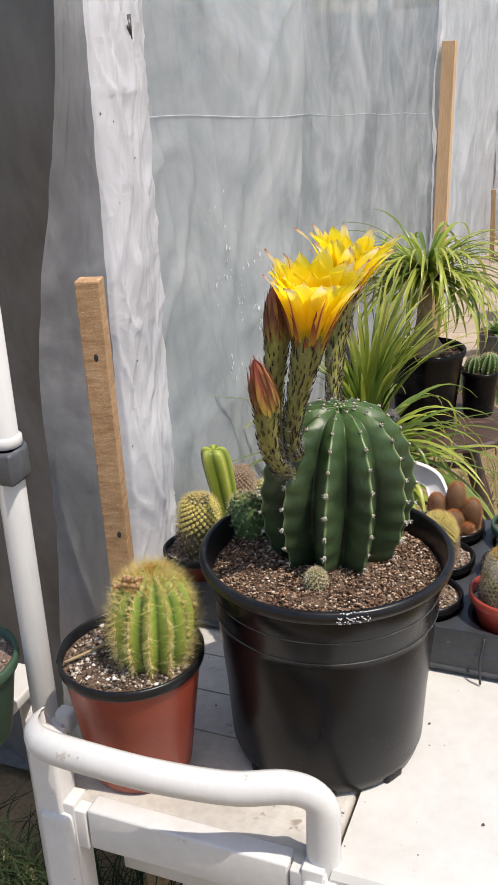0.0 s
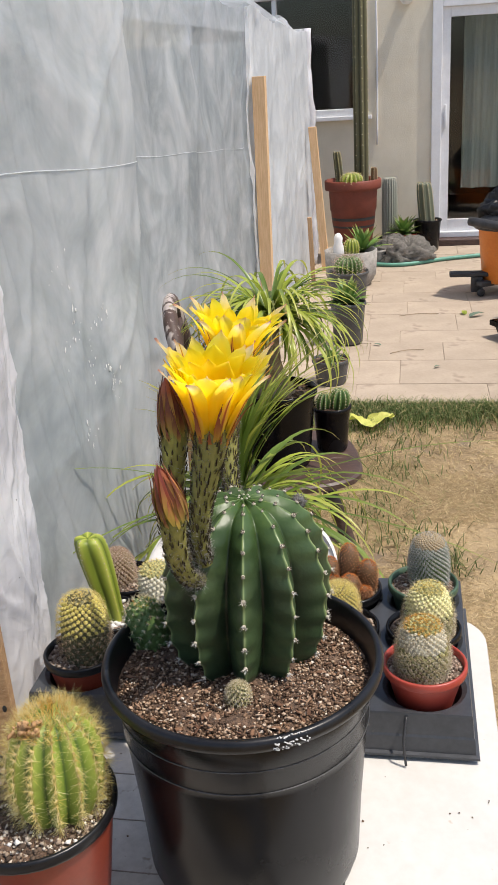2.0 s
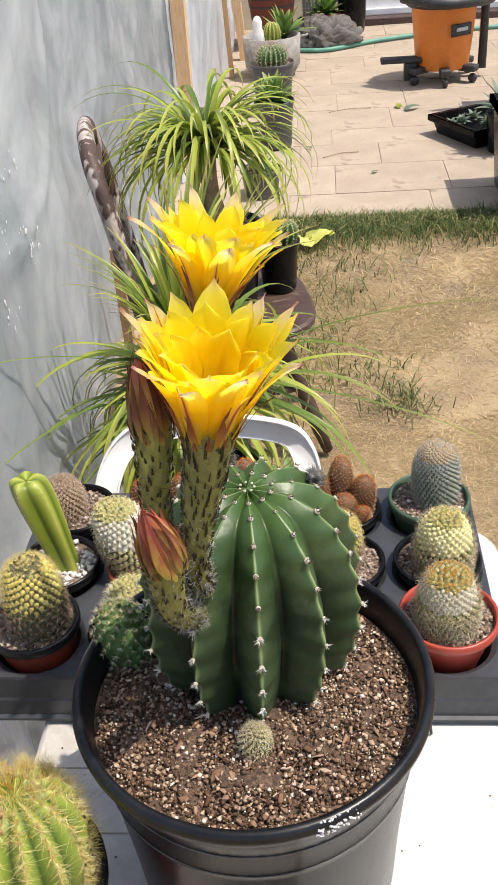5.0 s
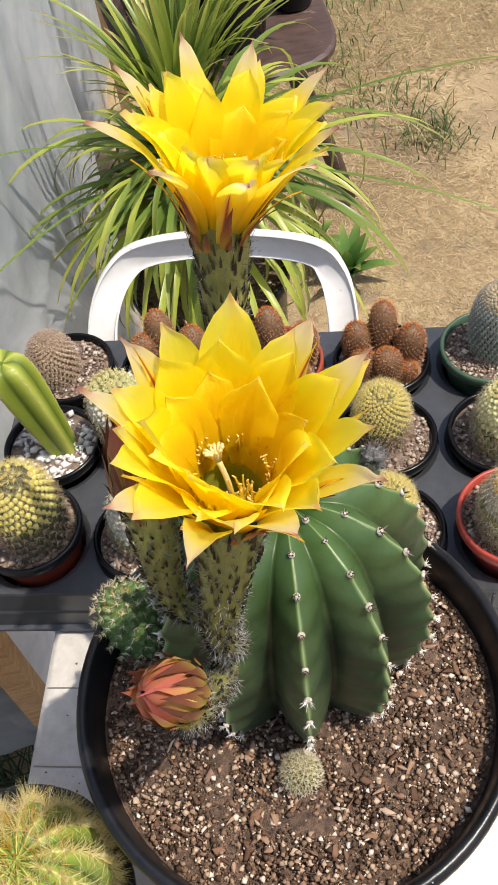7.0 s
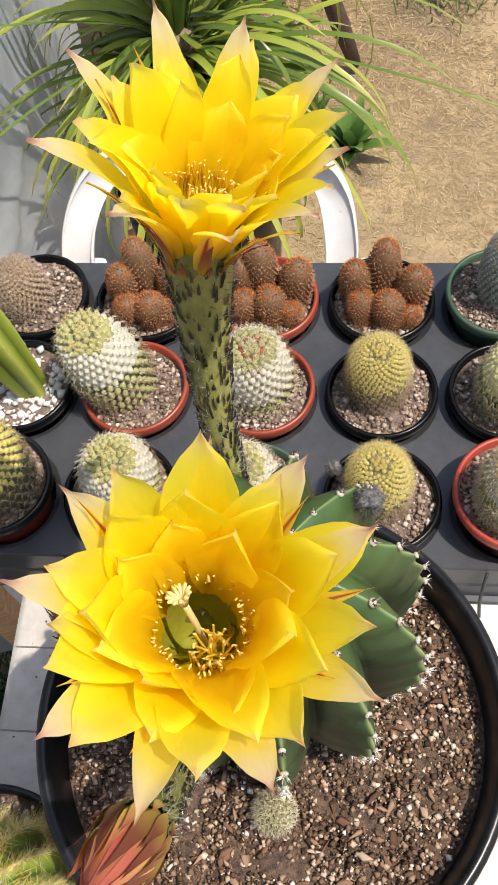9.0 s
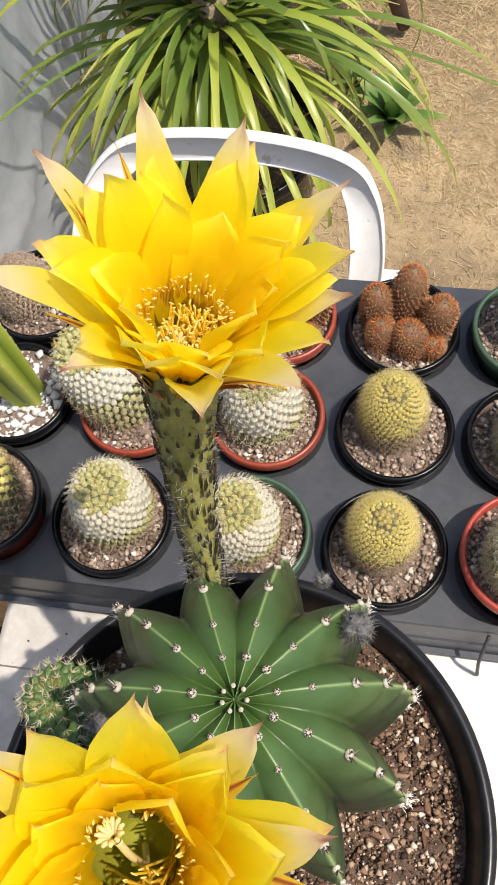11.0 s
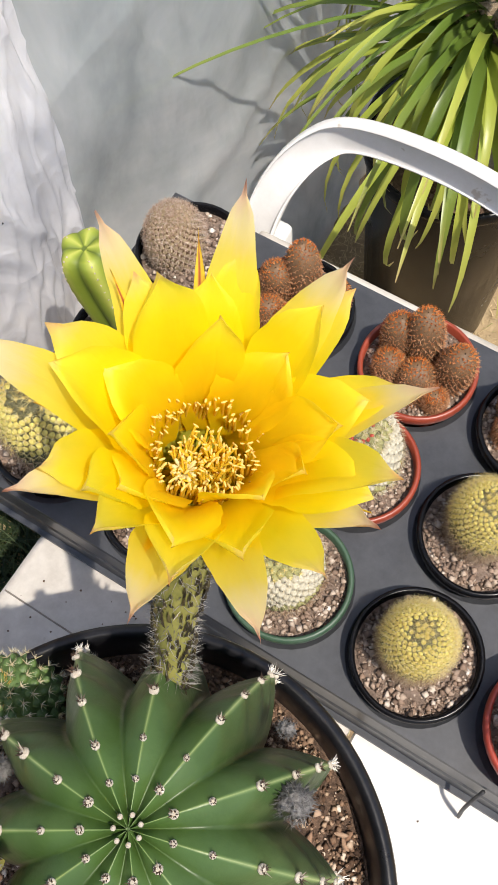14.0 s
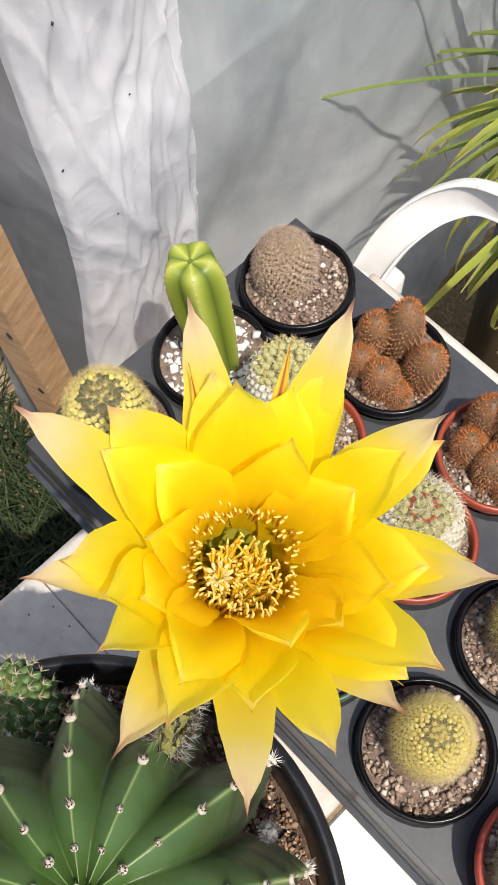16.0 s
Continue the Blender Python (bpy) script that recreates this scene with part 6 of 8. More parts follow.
def mammillaria(name, x, y, z, R, H, label, count, spines, length, mats, seed, lean=(0, 0), group="", tub=0.0028, crown=None, thick=0.00030, rise=0.75, power=0.75, belt=None, low=None):
    """A cushion cactus: a rounded body set with spiral tubercles and radial spines."""
    c = thing(name, pose(x, y, z), label, "cactus", group)
    r = random.Random(seed)
    body = Geo()
    prof = []
    for j in range(13):
        t = j / 12
        ph = radians(-38 + 128 * t)
        rad = R * max(0.0, math.cos(ph)) ** power
        zz = H * (math.sin(ph) - math.sin(radians(-38))) / (1 - math.sin(radians(-38)))
        prof.append((max(0.0004, rad * 0.96), zz))
    body.lathe(prof, 28)
    sh = Matrix.Shear("XY", 4, (lean[0], lean[1]))
    # green bodies swap to the dark skin so gaps look shaded
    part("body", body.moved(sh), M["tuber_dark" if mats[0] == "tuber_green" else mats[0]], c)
    sp, sp_low, dots = Geo(), Geo(), Geo()
    woolly = belt and belt[2] in ("tuber_wool", "tuber_white", "tuber_straw")
    if tub == 0.0028:
        count, tub = int(count * 0.76), R * 0.112
    rr = tub * 0.85
    kv = [Vector((q * rr * math.cos(b), q * rr * math.sin(b), zz)) for q, zz in ((1.0, -0.2 * tub), (0.72, 0.55 * tub)) for b in [1.0472 * n for n in range(6)]] + [Vector((0, 0, tub))]
    knob = Geo().add(kv, [(n, (n + 1) % 6, 6 + (n + 1) % 6, 6 + n) for n in range(6)] + [(6 + n, 6 + (n + 1) % 6, 12) for n in range(6)]).mesh("tubercle", M[mats[1]])
    knob_b = knob
    if belt:
        knob_b = knob.copy()
        knob_b.materials[0] = M[belt[2]]
    if woolly:
        band = []
        for k in range(9):
            zz = H * (belt[0] + (belt[1] - belt[0]) * k / 8)
            j = max(n for n in range(12) if prof[n][1] <= zz)
            f = prof[j][0] + (prof[j + 1][0] - prof[j][0]) * (zz - prof[j][1]) / (prof[j + 1][1] - prof[j][1])
            band.append((f + tub * (0.38 if 0 < k < 8 else 0.0), zz))
        part("wool_band", Geo().lathe(band, 36, wob=0.03).moved(sh), M[belt[2]], c, "band of pale wool between the tubercles")
    cg = Geo()
    for i in range(count):
        t = ((i + 0.5) / count)
        zz = H * (1 - t ** 1.45) * 0.998
        f = 0
        for j in range(12):
            if prof[j][1] <= zz <= prof[j + 1][1]:
                k = (zz - prof[j][1]) / max(1e-6, prof[j + 1][1] - prof[j][1])
                f = prof[j][0] + (prof[j + 1][0] - prof[j][0]) * k
                slope = (prof[j + 1][0] - prof[j][0]) / max(1e-6, prof[j + 1][1] - prof[j][1])
        a = i * 2.39996
        o = Vector((math.cos(a), math.sin(a), 0))
        nrm = (o - Vector((0, 0, slope))).normalized()
        p = Vector((f * o.x, f * o.y, zz))
        e = p + nrm * tub
        u = nrm.orthogonal().normalized()
        w = nrm.cross(u)
        way = Vector((0, 0, 1)).rotation_difference(nrm).to_matrix().to_4x4()
        part("tubercle", knob_b if belt and belt[0] < zz / H < belt[1] else knob, None, c, at=sh @ Matrix.Translation(p) @ way @ Matrix.Rotation(a, 4, "Z") @ Matrix.Scale(r.uniform(0.88, 1.1) * (1.12 if woolly else 1.0), 4))
        in_belt = woolly and belt[0] + r.uniform(-0.04, 0.04) < zz / H < belt[1]
        if in_belt:
            for k in range(3):
                dots.spike(e - nrm * 0.0002, nrm + u * r.uniform(-0.5, 0.5) + w * r.uniform(-0.5, 0.5), 0.0016, 0.00042)
        for k in range(spines if not in_belt else spines // 3):
            b = 2 * math.pi * (k + r.random()) / spines
            v = (u * math.cos(b) + w * math.sin(b)) + nrm * r.uniform(rise * 0.5, rise * 1.8)
            top_coat = cg if woolly and crown and zz / H >= belt[1] else sp
            (sp_low if low and zz / H < 0.52 + r.uniform(-0.08, 0.08) else top_coat).spike(e, v, length * r.uniform(0.7, 1.2) * (0.6 if top_coat is cg else 1.0), thick * (0.55 if belt and belt[0] < zz / H < belt[1] else 1.0))
    part("spine_coat", sp.moved(sh), M[mats[2]], c, smooth=False)
    if woolly:
        part("dark_spine_coat", dots.moved(sh), M["areole_dark"], c, smooth=False)
    if low:
        part("lower_spine_coat", sp_low.moved(sh), M[low], c, smooth=False)
    if crown:
        for i in range(150):
            a = r.uniform(0, 6.283)
            d = R * (0.42 if power > 0.6 else 0.34) * math.sqrt(r.random())
            cg.spike(Vector((d * math.cos(a), d * math.sin(a), H * 0.965)), Vector((math.cos(a) * 0.7, math.sin(a) * 0.7, r.uniform(0.4, 1.2))), length * 0.9, thick)
        part("crown_spine_coat", cg.moved(sh), M[crown], c, smooth=False)
    return c


# small companions in the large pot
mammillaria("seedling_cactus", -0.2625, 0.831, SOIL - 0.003, 0.0106, 0.0245, "tiny pale-spined round cactus offset in the soil", 110, 11, 0.0045, ("tuber_green", "tuber_green", "spine_pale"), 51, tub=0.0016, thick=0.0003, rise=0.9)


mammillaria("small_cactus", -0.376, 0.933, SOIL - 0.008, 0.0230, 0.057, "small dark green knobbly cactus with pale spines", 110, 9, 0.0052, ("tuber_deep", "tuber_deep", "spine_pale"), 52, (-0.12, -0.05), tub=0.0036, thick=0.00030, rise=0.8, crown="spine_orange")


def round_pot(name, x, y, z, r0, r1, h, mat, label, soil_mat="soil_grey", grit="grit", chips=260, size=0.0022, seed=1, lip=0.004, drop=0.012, group="", rim_mat=None, tilt=(0, 0)):
    """A tapered plastic pot with a rolled lip, filled with soil."""
    p = thing(name, pose(x, y, z, tilt[0], tilt[1], 0), label, "plant pot", group)
    prof = [(r0 * 0.8, 0.003), (r0 * 0.96, 0.003), (r0, 0.008), (r1 - lip * 1.2, h - lip * 3.2)]
    part("body", Geo().lathe(prof, 40), M[mat], p)
    rim = [(r1 - lip * 1.2, h - lip * 3.2), (r1 - lip * 0.15, h - lip * 3.0), (r1, h - lip * 2.4), (r1, h - lip * 0.5), (r1 - lip * 0.5, h), (r1 - lip * 1.1, h - lip * 0.2), (r1 - lip * 1.5, h - drop * 1.5)]
    part("rim", Geo().lathe(rim, 40), M[rim_mat or mat], p)
    potting(p, r1 - lip * 1.35, h - drop, chips, size, seed, grit, 0.003, soil_mat)
    return p


# red pot with the golden cactus
GX, GY = -0.462, 0.764
round_pot("plastic_pot", GX, GY, TABLE, 0.060, 0.0835, 0.162, "terracotta", "terracotta-coloured plastic pot with a black inner rim", "soil", "gravel", 2600, 0.0027, 61, 0.0040, 0.014, rim_mat="rim_black")


def golden_cactus():
    c = thing("golden_barrel_cactus", pose(GX + 0.025, GY + 0.008, TABLE + 0.141), "light green ribbed barrel cactus with dense golden spines", "cactus")
    g, crest = ribbed(0.0475, 0.118, 13, 0.17, 12, -64, 8, 40, 0.004, 1.0, (0.04, 0.02), 0.66, 0.02)
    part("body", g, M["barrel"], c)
    r = random.Random(9)
    wool, sp = areoles(crest, 13, 17, 0.08, 0.95, 0.0012, 30, 0.0150, 0.00018, r, 0.15)
    part("areole_wool", wool, M["gold_wool"], c)
    part("spine_coat", sp, M["spine_gold"], c, "long pale golden spines", smooth=False)
    cr = Geo()
    for i in range(520):
        a = r.uniform(0, 6.283)
        d = 0.030 * math.sqrt(r.random())
        k = d / 0.03
        cr.spike(Vector((d * math.cos(a) + 0.004, d * math.sin(a) + 0.002, 0.116 - 0.010 * k * k)), Vector((math.cos(a) * k * 0.9 + r.uniform(-.4, .4), math.sin(a) * k * 0.9 + r.uniform(-.4, .4), 1.0 - 0.3 * k)), r.uniform(0.006, 0.015), 0.0004)
    part("crown_spine_coat", cr, M["spine_orange"], c, "tuft of orange golden spines", smooth=False)
    fb = Geo()
    for i in range(46):
        fb.lump(Vector((r.gauss(-0.008, 0.007), r.gauss(-0.022, 0.005), r.uniform(0.106, 0.124))), r.uniform(0.002, 0.0046), r)
    part("dried_flower", fb, M["dried"], c, "dried tan flower remains on the crown")


golden_cactus()
straw = Geo().tube(chain([(-0.062, -0.042, 0.010), (-0.034, -0.004, 0.014), (0.006, 0.034, 0.030)], 4), 0.0019, 6)
single("straw", straw, M["blade_dry"], pose(GX, GY, TABLE + 0.146), "dry straw stem lying on the soil", "straw")

# ---- carry tray with small pots ----
COLS = (-0.080, -0.192, -0.305, -0.425, -0.537)
ROWS_Y = (1.108, 1.218, 1.322)


def carry_tray():
    t = thing("carry_tray", pose(-0.3085, 1.215, TABLE), "dark grey plastic nursery carry tray with fifteen pockets", "tray")
    g = Geo()
    zt, zb = 0.066, 0.008
    n = 32
    xe = [-0.0235] + [(a + b) / 2 for a, b in zip(COLS, COLS[1:])] + [-0.594]
    ye = [1.052] + [(a + b) / 2 for a, b in zip(ROWS_Y, ROWS_Y[1:])] + [1.378]
    for ci, cx in enumerate(COLS):
        for ri, cy in enumerate(ROWS_Y):
            x1, x0 = xe[ci] + 0.3085, xe[ci + 1] + 0.3085
            y0, y1 = ye[ri] - 1.215, ye[ri + 1] - 1.215
            ox, oy = cx + 0.3085, cy - 1.215
            R = 0.0475
            vs, fs = [], []
            for i in range(n):
                a = 2 * math.pi * i / n
                ca, sa = math.cos(a), math.sin(a)
                k = min((x1 - ox) / ca if ca > 1e-6 else (x0 - ox) / ca if ca < -1e-6 else 9, (y1 - oy) / sa if sa > 1e-6 else (y0 - oy) / sa if sa < -1e-6 else 9)
                zd = zt
                vs += [(ox + ca * k, oy + sa * k, zd), (ox + ca * (R + 0.006), oy + sa * (R + 0.006), zd), (ox + ca * R, oy + sa * R, zd - 0.004), (ox + ca * (R - 0.006), oy + sa * (R - 0.006), zb)]
            for i in range(n):
                j = (i + 1) % n
                for k in range(3):
                    fs.append((4 * i + k, 4 * i + k + 1, 4 * j + k + 1, 4 * j + k))
            for sx in (x0, x1):
                for sy in (y0, y1):
                    vs.append((sx, sy, zt))
            # fill the square's corners
            for q, (sx, sy) in enumerate(((x0, y0), (x0, y1), (x1, y0), (x1, y1))):
                ang = math.atan2(sy - oy, sx - ox) % (2 * math.pi)
                i = int(ang / (2 * math.pi) * n) % n
                fs.append((4 * i, 4 * ((i + 1) % n), 4 * n + q))
            fs.append(tuple(4 * i + 3 for i in range(n)))
            part("pocket", Geo().add(vs, fs), M["tray"], t, smooth=False)
    sk = Geo()
    x0, x1, y0, y1 = -0.2855, 0.285, -0.163, 0.163
    def ring(grow, z, scal=0.0):
        pts = []
        m = 60
        for i in range(m):
            pts.append((x0 - grow + (x1 - x0 + 2 * grow) * i / m, y0 - grow + scal * abs(math.sin(i * math.pi / 6)), z))
        for i in range(30):
            pts.append((x1 + grow - scal * abs(math.sin(i * math.pi / 6)), y0 - grow + (y1 - y0 + 2 * grow) * i / 30, z))
        for i in range(m):
            pts.append((x1 + grow - (x1 - x0 + 2 * grow) * i / m, y1 + grow - scal * abs(math.sin(i * math.pi / 6)), z))
        for i in range(30):
            pts.append((x0 - grow + scal * abs(math.sin(i * math.pi / 6)), y1 + grow - (y1 - y0 + 2 * grow) * i / 30, z))
        return pts
    levels = [ring(0.0, zt), ring(0.001, zt - 0.003), ring(0.003, 0.036), ring(0.0045, 0.033), ring(0.006, 0.012), ring(0.0105, 0.0105), ring(0.011, 0.0075), ring(0.006, 0.008)]
    k = len(levels[0])
    vs = [p for l in levels for p in l]
    fs = [(j * k + i, j * k + (i + 1) % k, (j + 1) * k + (i + 1) % k, (j + 1) * k + i) for j in range(len(levels) - 1) for i in range(k)]
    sk.add(vs, fs)
    part("skirt", sk, M["tray"], t, "stepped sloping tray skirt with thin lip", smooth=False)
    hp = Geo().tube(chain([(0.206, -0.166, 0.062), (0.203, -0.180, 0.035), (0.206, -0.186, 0.004)], 5), 0.0017, 6)
    part("cord", hp, M["black_matt"], t, "thin black cord over the skirt")
    return t


carry_tray()

ZS = TABLE + 0.012
TG = "cacti in the carry tray"
SPECS = [
    # col, row, pot material, rim height, pot label, kind
    (0, 0, "red_pot", 0.092, "bright red plastic pot raised in the tray", "white"),
    (0, 1, "black_pot", 0.074, "black plastic pot in the tray", "yellow"),
    (0, 2, "green_pot", 0.084, "dull green plastic pot in the tray", "grey"),
    (1, 0, "black_pot", 0.072, "black plastic pot in the tray", "gold"),
    (1, 1, "black_pot", 0.072, "black plastic pot in the tray", "gold"),
    (1, 2, "black_pot", 0.072, "black plastic pot in the tray", "brown"),
    (2, 0, "green_pot", 0.074, "dark green plastic pot in the tray", "cream"),
    (2, 1, "terracotta", 0.074, "terracotta plastic pot in the tray", "flowering"),
    (2, 2, "terracotta", 0.074, "terracotta plastic pot in the tray", "brown"),
    (3, 0, "black_pot", 0.072, "black plastic pot in the tray", "tan"),
    (3, 1, "terracotta", 0.072, "brown plastic pot in the tray", "tall"),
    (3, 2, "black_pot", 0.072, "black plastic pot in the tray", "brown"),
    (4, 0, "terracotta", 0.086, "dark plastic pot with red base in the tray", "yellowtall"),
    (4, 1, "black_pot", 0.074, "black plastic pot topped with white pebbles", "column"),
    (4, 2, "black_pot", 0.076, "black plastic pot in the tray", "brownball"),
]


def brown_cluster(x, y, z, seed):
    c = thing("clustering_cactus", pose(x, y, z), "cluster of rust-brown spined finger cacti", "cactus", TG)
    r = random.Random(seed)
    for k, (dx, dy, R, H) in enumerate(((0.0, 0.012, 0.0150, 0.074), (0.026, 0.004, 0.0155, 0.058), (-0.024, 0.008, 0.0145, 0.056), (0.009, -0.020, 0.0148, 0.042), (-0.018, -0.018, 0.0132, 0.036), (0.026, -0.020, 0.0105, 0.024))):
        st = Geo()
        prof = [(R * 0.85, 0), (R, H * 0.3), (R, H * 0.65), (R * 0.85, H * 0.85), (R * 0.5, H * 0.96), (0.0006, H)]
        st.lathe(prof, 16)
        tilt = Matrix.Translation((dx, dy, 0)) @ Matrix.Rotation(r.uniform(-0.15, 0.15), 4, "X") @ Matrix.Rotation(r.uniform(-0.15, 0.15), 4, "Y")
        s = part("stem", st.moved(tilt), M["tuber_brown"], c)
        sp, tip = Geo(), Geo()
        for i in range(340):
            t = (i + 0.5) / 340
            zz = H * (1 - t) * 0.99
            rr = R * min(1.0, math.sqrt(max(0, 1 - (max(0, zz / H - 0.55) / 0.45) ** 2)))
            a = i * 2.39996
            o = Vector((math.cos(a), math.sin(a), 0.25 + 0.9 * max(0, zz / H - 0.7) / 0.3))
            p = Vector((rr * math.cos(a), rr * math.sin(a), zz))
            for q in range(8):
                (tip if zz / H > 0.86 + r.uniform(-0.08, 0.08) else sp).spike(p, o + Vector((r.uniform(-1, 1), r.uniform(-1, 1), r.uniform(-0.8, 1))), 0.0038 * r.uniform(0.6, 1.2), 0.00034)
        part("spine_coat", sp.moved(tilt), M["spine_brown"], s, smooth=False)
        part("tip_spine_coat", tip.moved(tilt), M["spine_rust"], s, "orange young spines at the tip", smooth=False)


for k, (ci, ri, pm, h, plabel, kd) in enumerate(SPECS):
    x, y = COLS[ci], ROWS_Y[ri]
    raised = h > 0.09
    zb = ZS + (0.018 if raised else 0.0)
    hh = h - (0.018 if raised else 0.0)
    cover = "pebble" if kd == "column" else "grit"
    round_pot("plastic_pot", x, y, zb, 0.034, 0.0535 if raised else 0.0515, hh, pm, plabel, "soil_grey", cover, 1300 if kd != "column" else 300, 0.0025 if kd != "column" else 0.0042, 70 + k, 0.0038, 0.010, TG + " pots",
              rim_mat="rim_black" if pm == "terracotta" and ci == 4 else None)
    z = zb + hh - 0.013
    if kd == "white":
        mammillaria("cushion_cactus", x - 0.003, y - 0.008, z, 0.0300, 0.073, "pale-spined cylinder cactus with white woolly shoulders", 520, 18, 0.0080, ("tuber_green", "tuber_green", "spine_pale"), 80 + k, crown="spine_orange", group=TG, power=0.42, belt=(0.60, 0.93, "tuber_wool"), low="spine_straw")
    elif kd == "yellow":
        mammillaria("cushion_cactus", x + 0.006, y - 0.006, z, 0.0315, 0.076, "stout cactus with short pale yellow spines", 440, 17, 0.0080, ("tuber_green", "tuber_green", "spine_pale"), 80 + k, group=TG, power=0.5, belt=(0.55, 0.95, "tuber_straw"), crown="spine_gold", low="spine_straw")
    elif kd == "grey":
        mammillaria("cushion_cactus", x + 0.008, y + 0.004, z, 0.0285, 0.084, "grey scaly egg-shaped cactus with tan crown", 620, 7, 0.0034, ("tuber_deep", "tuber_ash", "spine_grey"), 80 + k, group=TG, power=0.55, belt=(0.86, 1.0, "tuber_tan"), tub=0.0031, crown="spine_tan")
    elif kd == "gold":
        mammillaria("cushion_cactus", x - 0.004, y + 0.004, z, 0.0262, 0.070, "stout cactus with dense yellow spines", 400, 22, 0.0078, ("tuber_dark", "tuber_dark", "spine_gold"), 80 + k, group=TG, tub=0.0023, crown="spine_tan", thick=0.00018, rise=0.8, power=0.5, belt=(0.5, 1.0, "tuber_yellow"), low="spine_tan")
    elif kd == "brown":
        brown_cluster(x, y, z, 80 + k)
    elif kd == "cream":
        mammillaria("cushion_cactus", x - 0.008, y + 0.002, z, 0.0325, 0.066, "cream-spined dome cactus set in white spirals", 420, 12, 0.0068, ("tuber_green", "tuber_green", "spine_pale"), 80 + k, group=TG, power=0.55, belt=(0.40, 0.93, "tuber_wool"), crown="spine_gold", low="spine_tan")
    elif kd == "flowering":
        c = mammillaria("cushion_cactus", x - 0.004, y + 0.004, z, 0.034, 0.072, "white-spined dome cactus with small red crown", 400, 12, 0.0068, ("tuber_green", "tuber_green", "spine_pale"), 80 + k, group=TG, power=0.55, belt=(0.35, 0.92, "tuber_wool"))
        fl = Geo()
        r = random.Random(5)
        for i in range(14):
            a = i * 0.45
            fl.ball((0.010 * math.cos(a), 0.010 * math.sin(a), 0.071), 0.0022, 6, 4)
        part("flower_ring", fl, M["red_pot"], c, "ring of tiny red flowers")
    elif kd == "tan":
        mammillaria("cushion_cactus", x + 0.002, y + 0.006, z, 0.0335, 0.068, "round cactus with tan spines and pale shoulders", 420, 11, 0.0064, ("tuber_green", "tuber_green", "spine_pale"), 80 + k, group=TG, crown="spine_gold", power=0.55, belt=(0.45, 0.93, "tuber_wool"), low="spine_tan")
    elif kd == "tall":
        mammillaria("cushion_cactus", x - 0.012, y + 0.006, z, 0.0345, 0.088, "tall pale-spined cactus leaning in its pot", 480, 11, 0.0065, ("tuber_green", "tuber_green", "spine_pale"), 80 + k, (-0.25, 0.05), group=TG, crown="spine_gold", power=0.5, belt=(0.55, 0.93, "tuber_white"), low="spine_tan")
    elif kd == "yellowtall":
        mammillaria("cushion_cactus", x + 0.008, y - 0.002, z, 0.0315, 0.094, "stout yellow-spined cactus with pale crown", 420, 16, 0.0078, ("tuber_dark", "tuber_dark", "spine_gold"), 80 + k, group=TG, crown="spine_pale", power=0.45, thick=0.00026, belt=(0.52, 0.97, "tuber_yellow"), low="spine_tan")
    elif kd == "brownball":
        mammillaria("cushion_cactus", x - 0.012, y - 0.004, z, 0.0255, 0.058, "small round tan-spined cactus", 420, 13, 0.0056, ("tuber_brown", "tuber_tan", "spine_pinkish"), 80 + k, group=TG, crown="spine_pale")
    else:
        c = thing("column_cactus", pose(x + 0.01, y, z), "bright yellow-green ribbed column cactus leaning outward", "cactus", TG)
        g, crest = ribbed(0.0285, 0.137, 5, 0.24, 12, -30, 12, 36, 0.003, 0.9, (0, 0), 0.35, 0.01)
        sh = Matrix.Shear("XY", 4, (-0.19, 0.02))

        def club(geo):
            for i, (px, py, pz) in enumerate(geo.v):
                k = 0.62 + 0.50 * min(1.0, max(0.0, pz / 0.142)) ** 1.3
                geo.v[i] = (px * k, py * k, pz)
            return geo

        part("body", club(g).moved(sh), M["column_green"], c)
        wool, sp = areoles(crest, 5, 14, 0.1, 0.97, 0.0007, 3, 0.0016, 0.0002, random.Random(14))
        club(wool)
        club(sp)
        part("areole_wool", wool.moved(sh), M["wool"], c)
        part("spine_coat", sp.moved(sh), M["spine_pale"], c, smooth=False)


# ---- palms and wooden chair ----
def strap(base, yaw, length, droop, width, lift, seed, segs=12):
    """An arching strap leaf from base."""
    r = random.Random(seed)
    d = Vector((math.cos(yaw), math.sin(yaw), 0))
    s = Vector((-d.y, d.x, 0))
    p = Vector(base)
    th = lift
    vs, uvs, fs = [], [], []
    side = r.uniform(-0.25, 0.25)
    for j in range(segs + 1):
        u = j / segs
        if j:
            p = p + (d * math.cos(th) + Vector((0, 0, math.sin(th))) + s * side * u) * (length / segs)
            th -= droop / segs * (0.5 + 1.2 * u)
        w = width * (1 - u ** 3) * (0.65 + 0.35 * min(1, u * 5)) + 0.0006
        up = (Vector((0, 0, math.cos(th))) - d * math.sin(th)) * w * 0.35
        vs += [p - s * w + up, p, p + s * w + up]
        uvs += [(0, u), (0.5, u), (1, u)]
    for j in range(segs):
        a = 3 * j
        fs += [(a, a + 1, a + 4, a + 3), (a + 1, a + 2, a + 5, a + 4)]
    return vs, fs, uvs


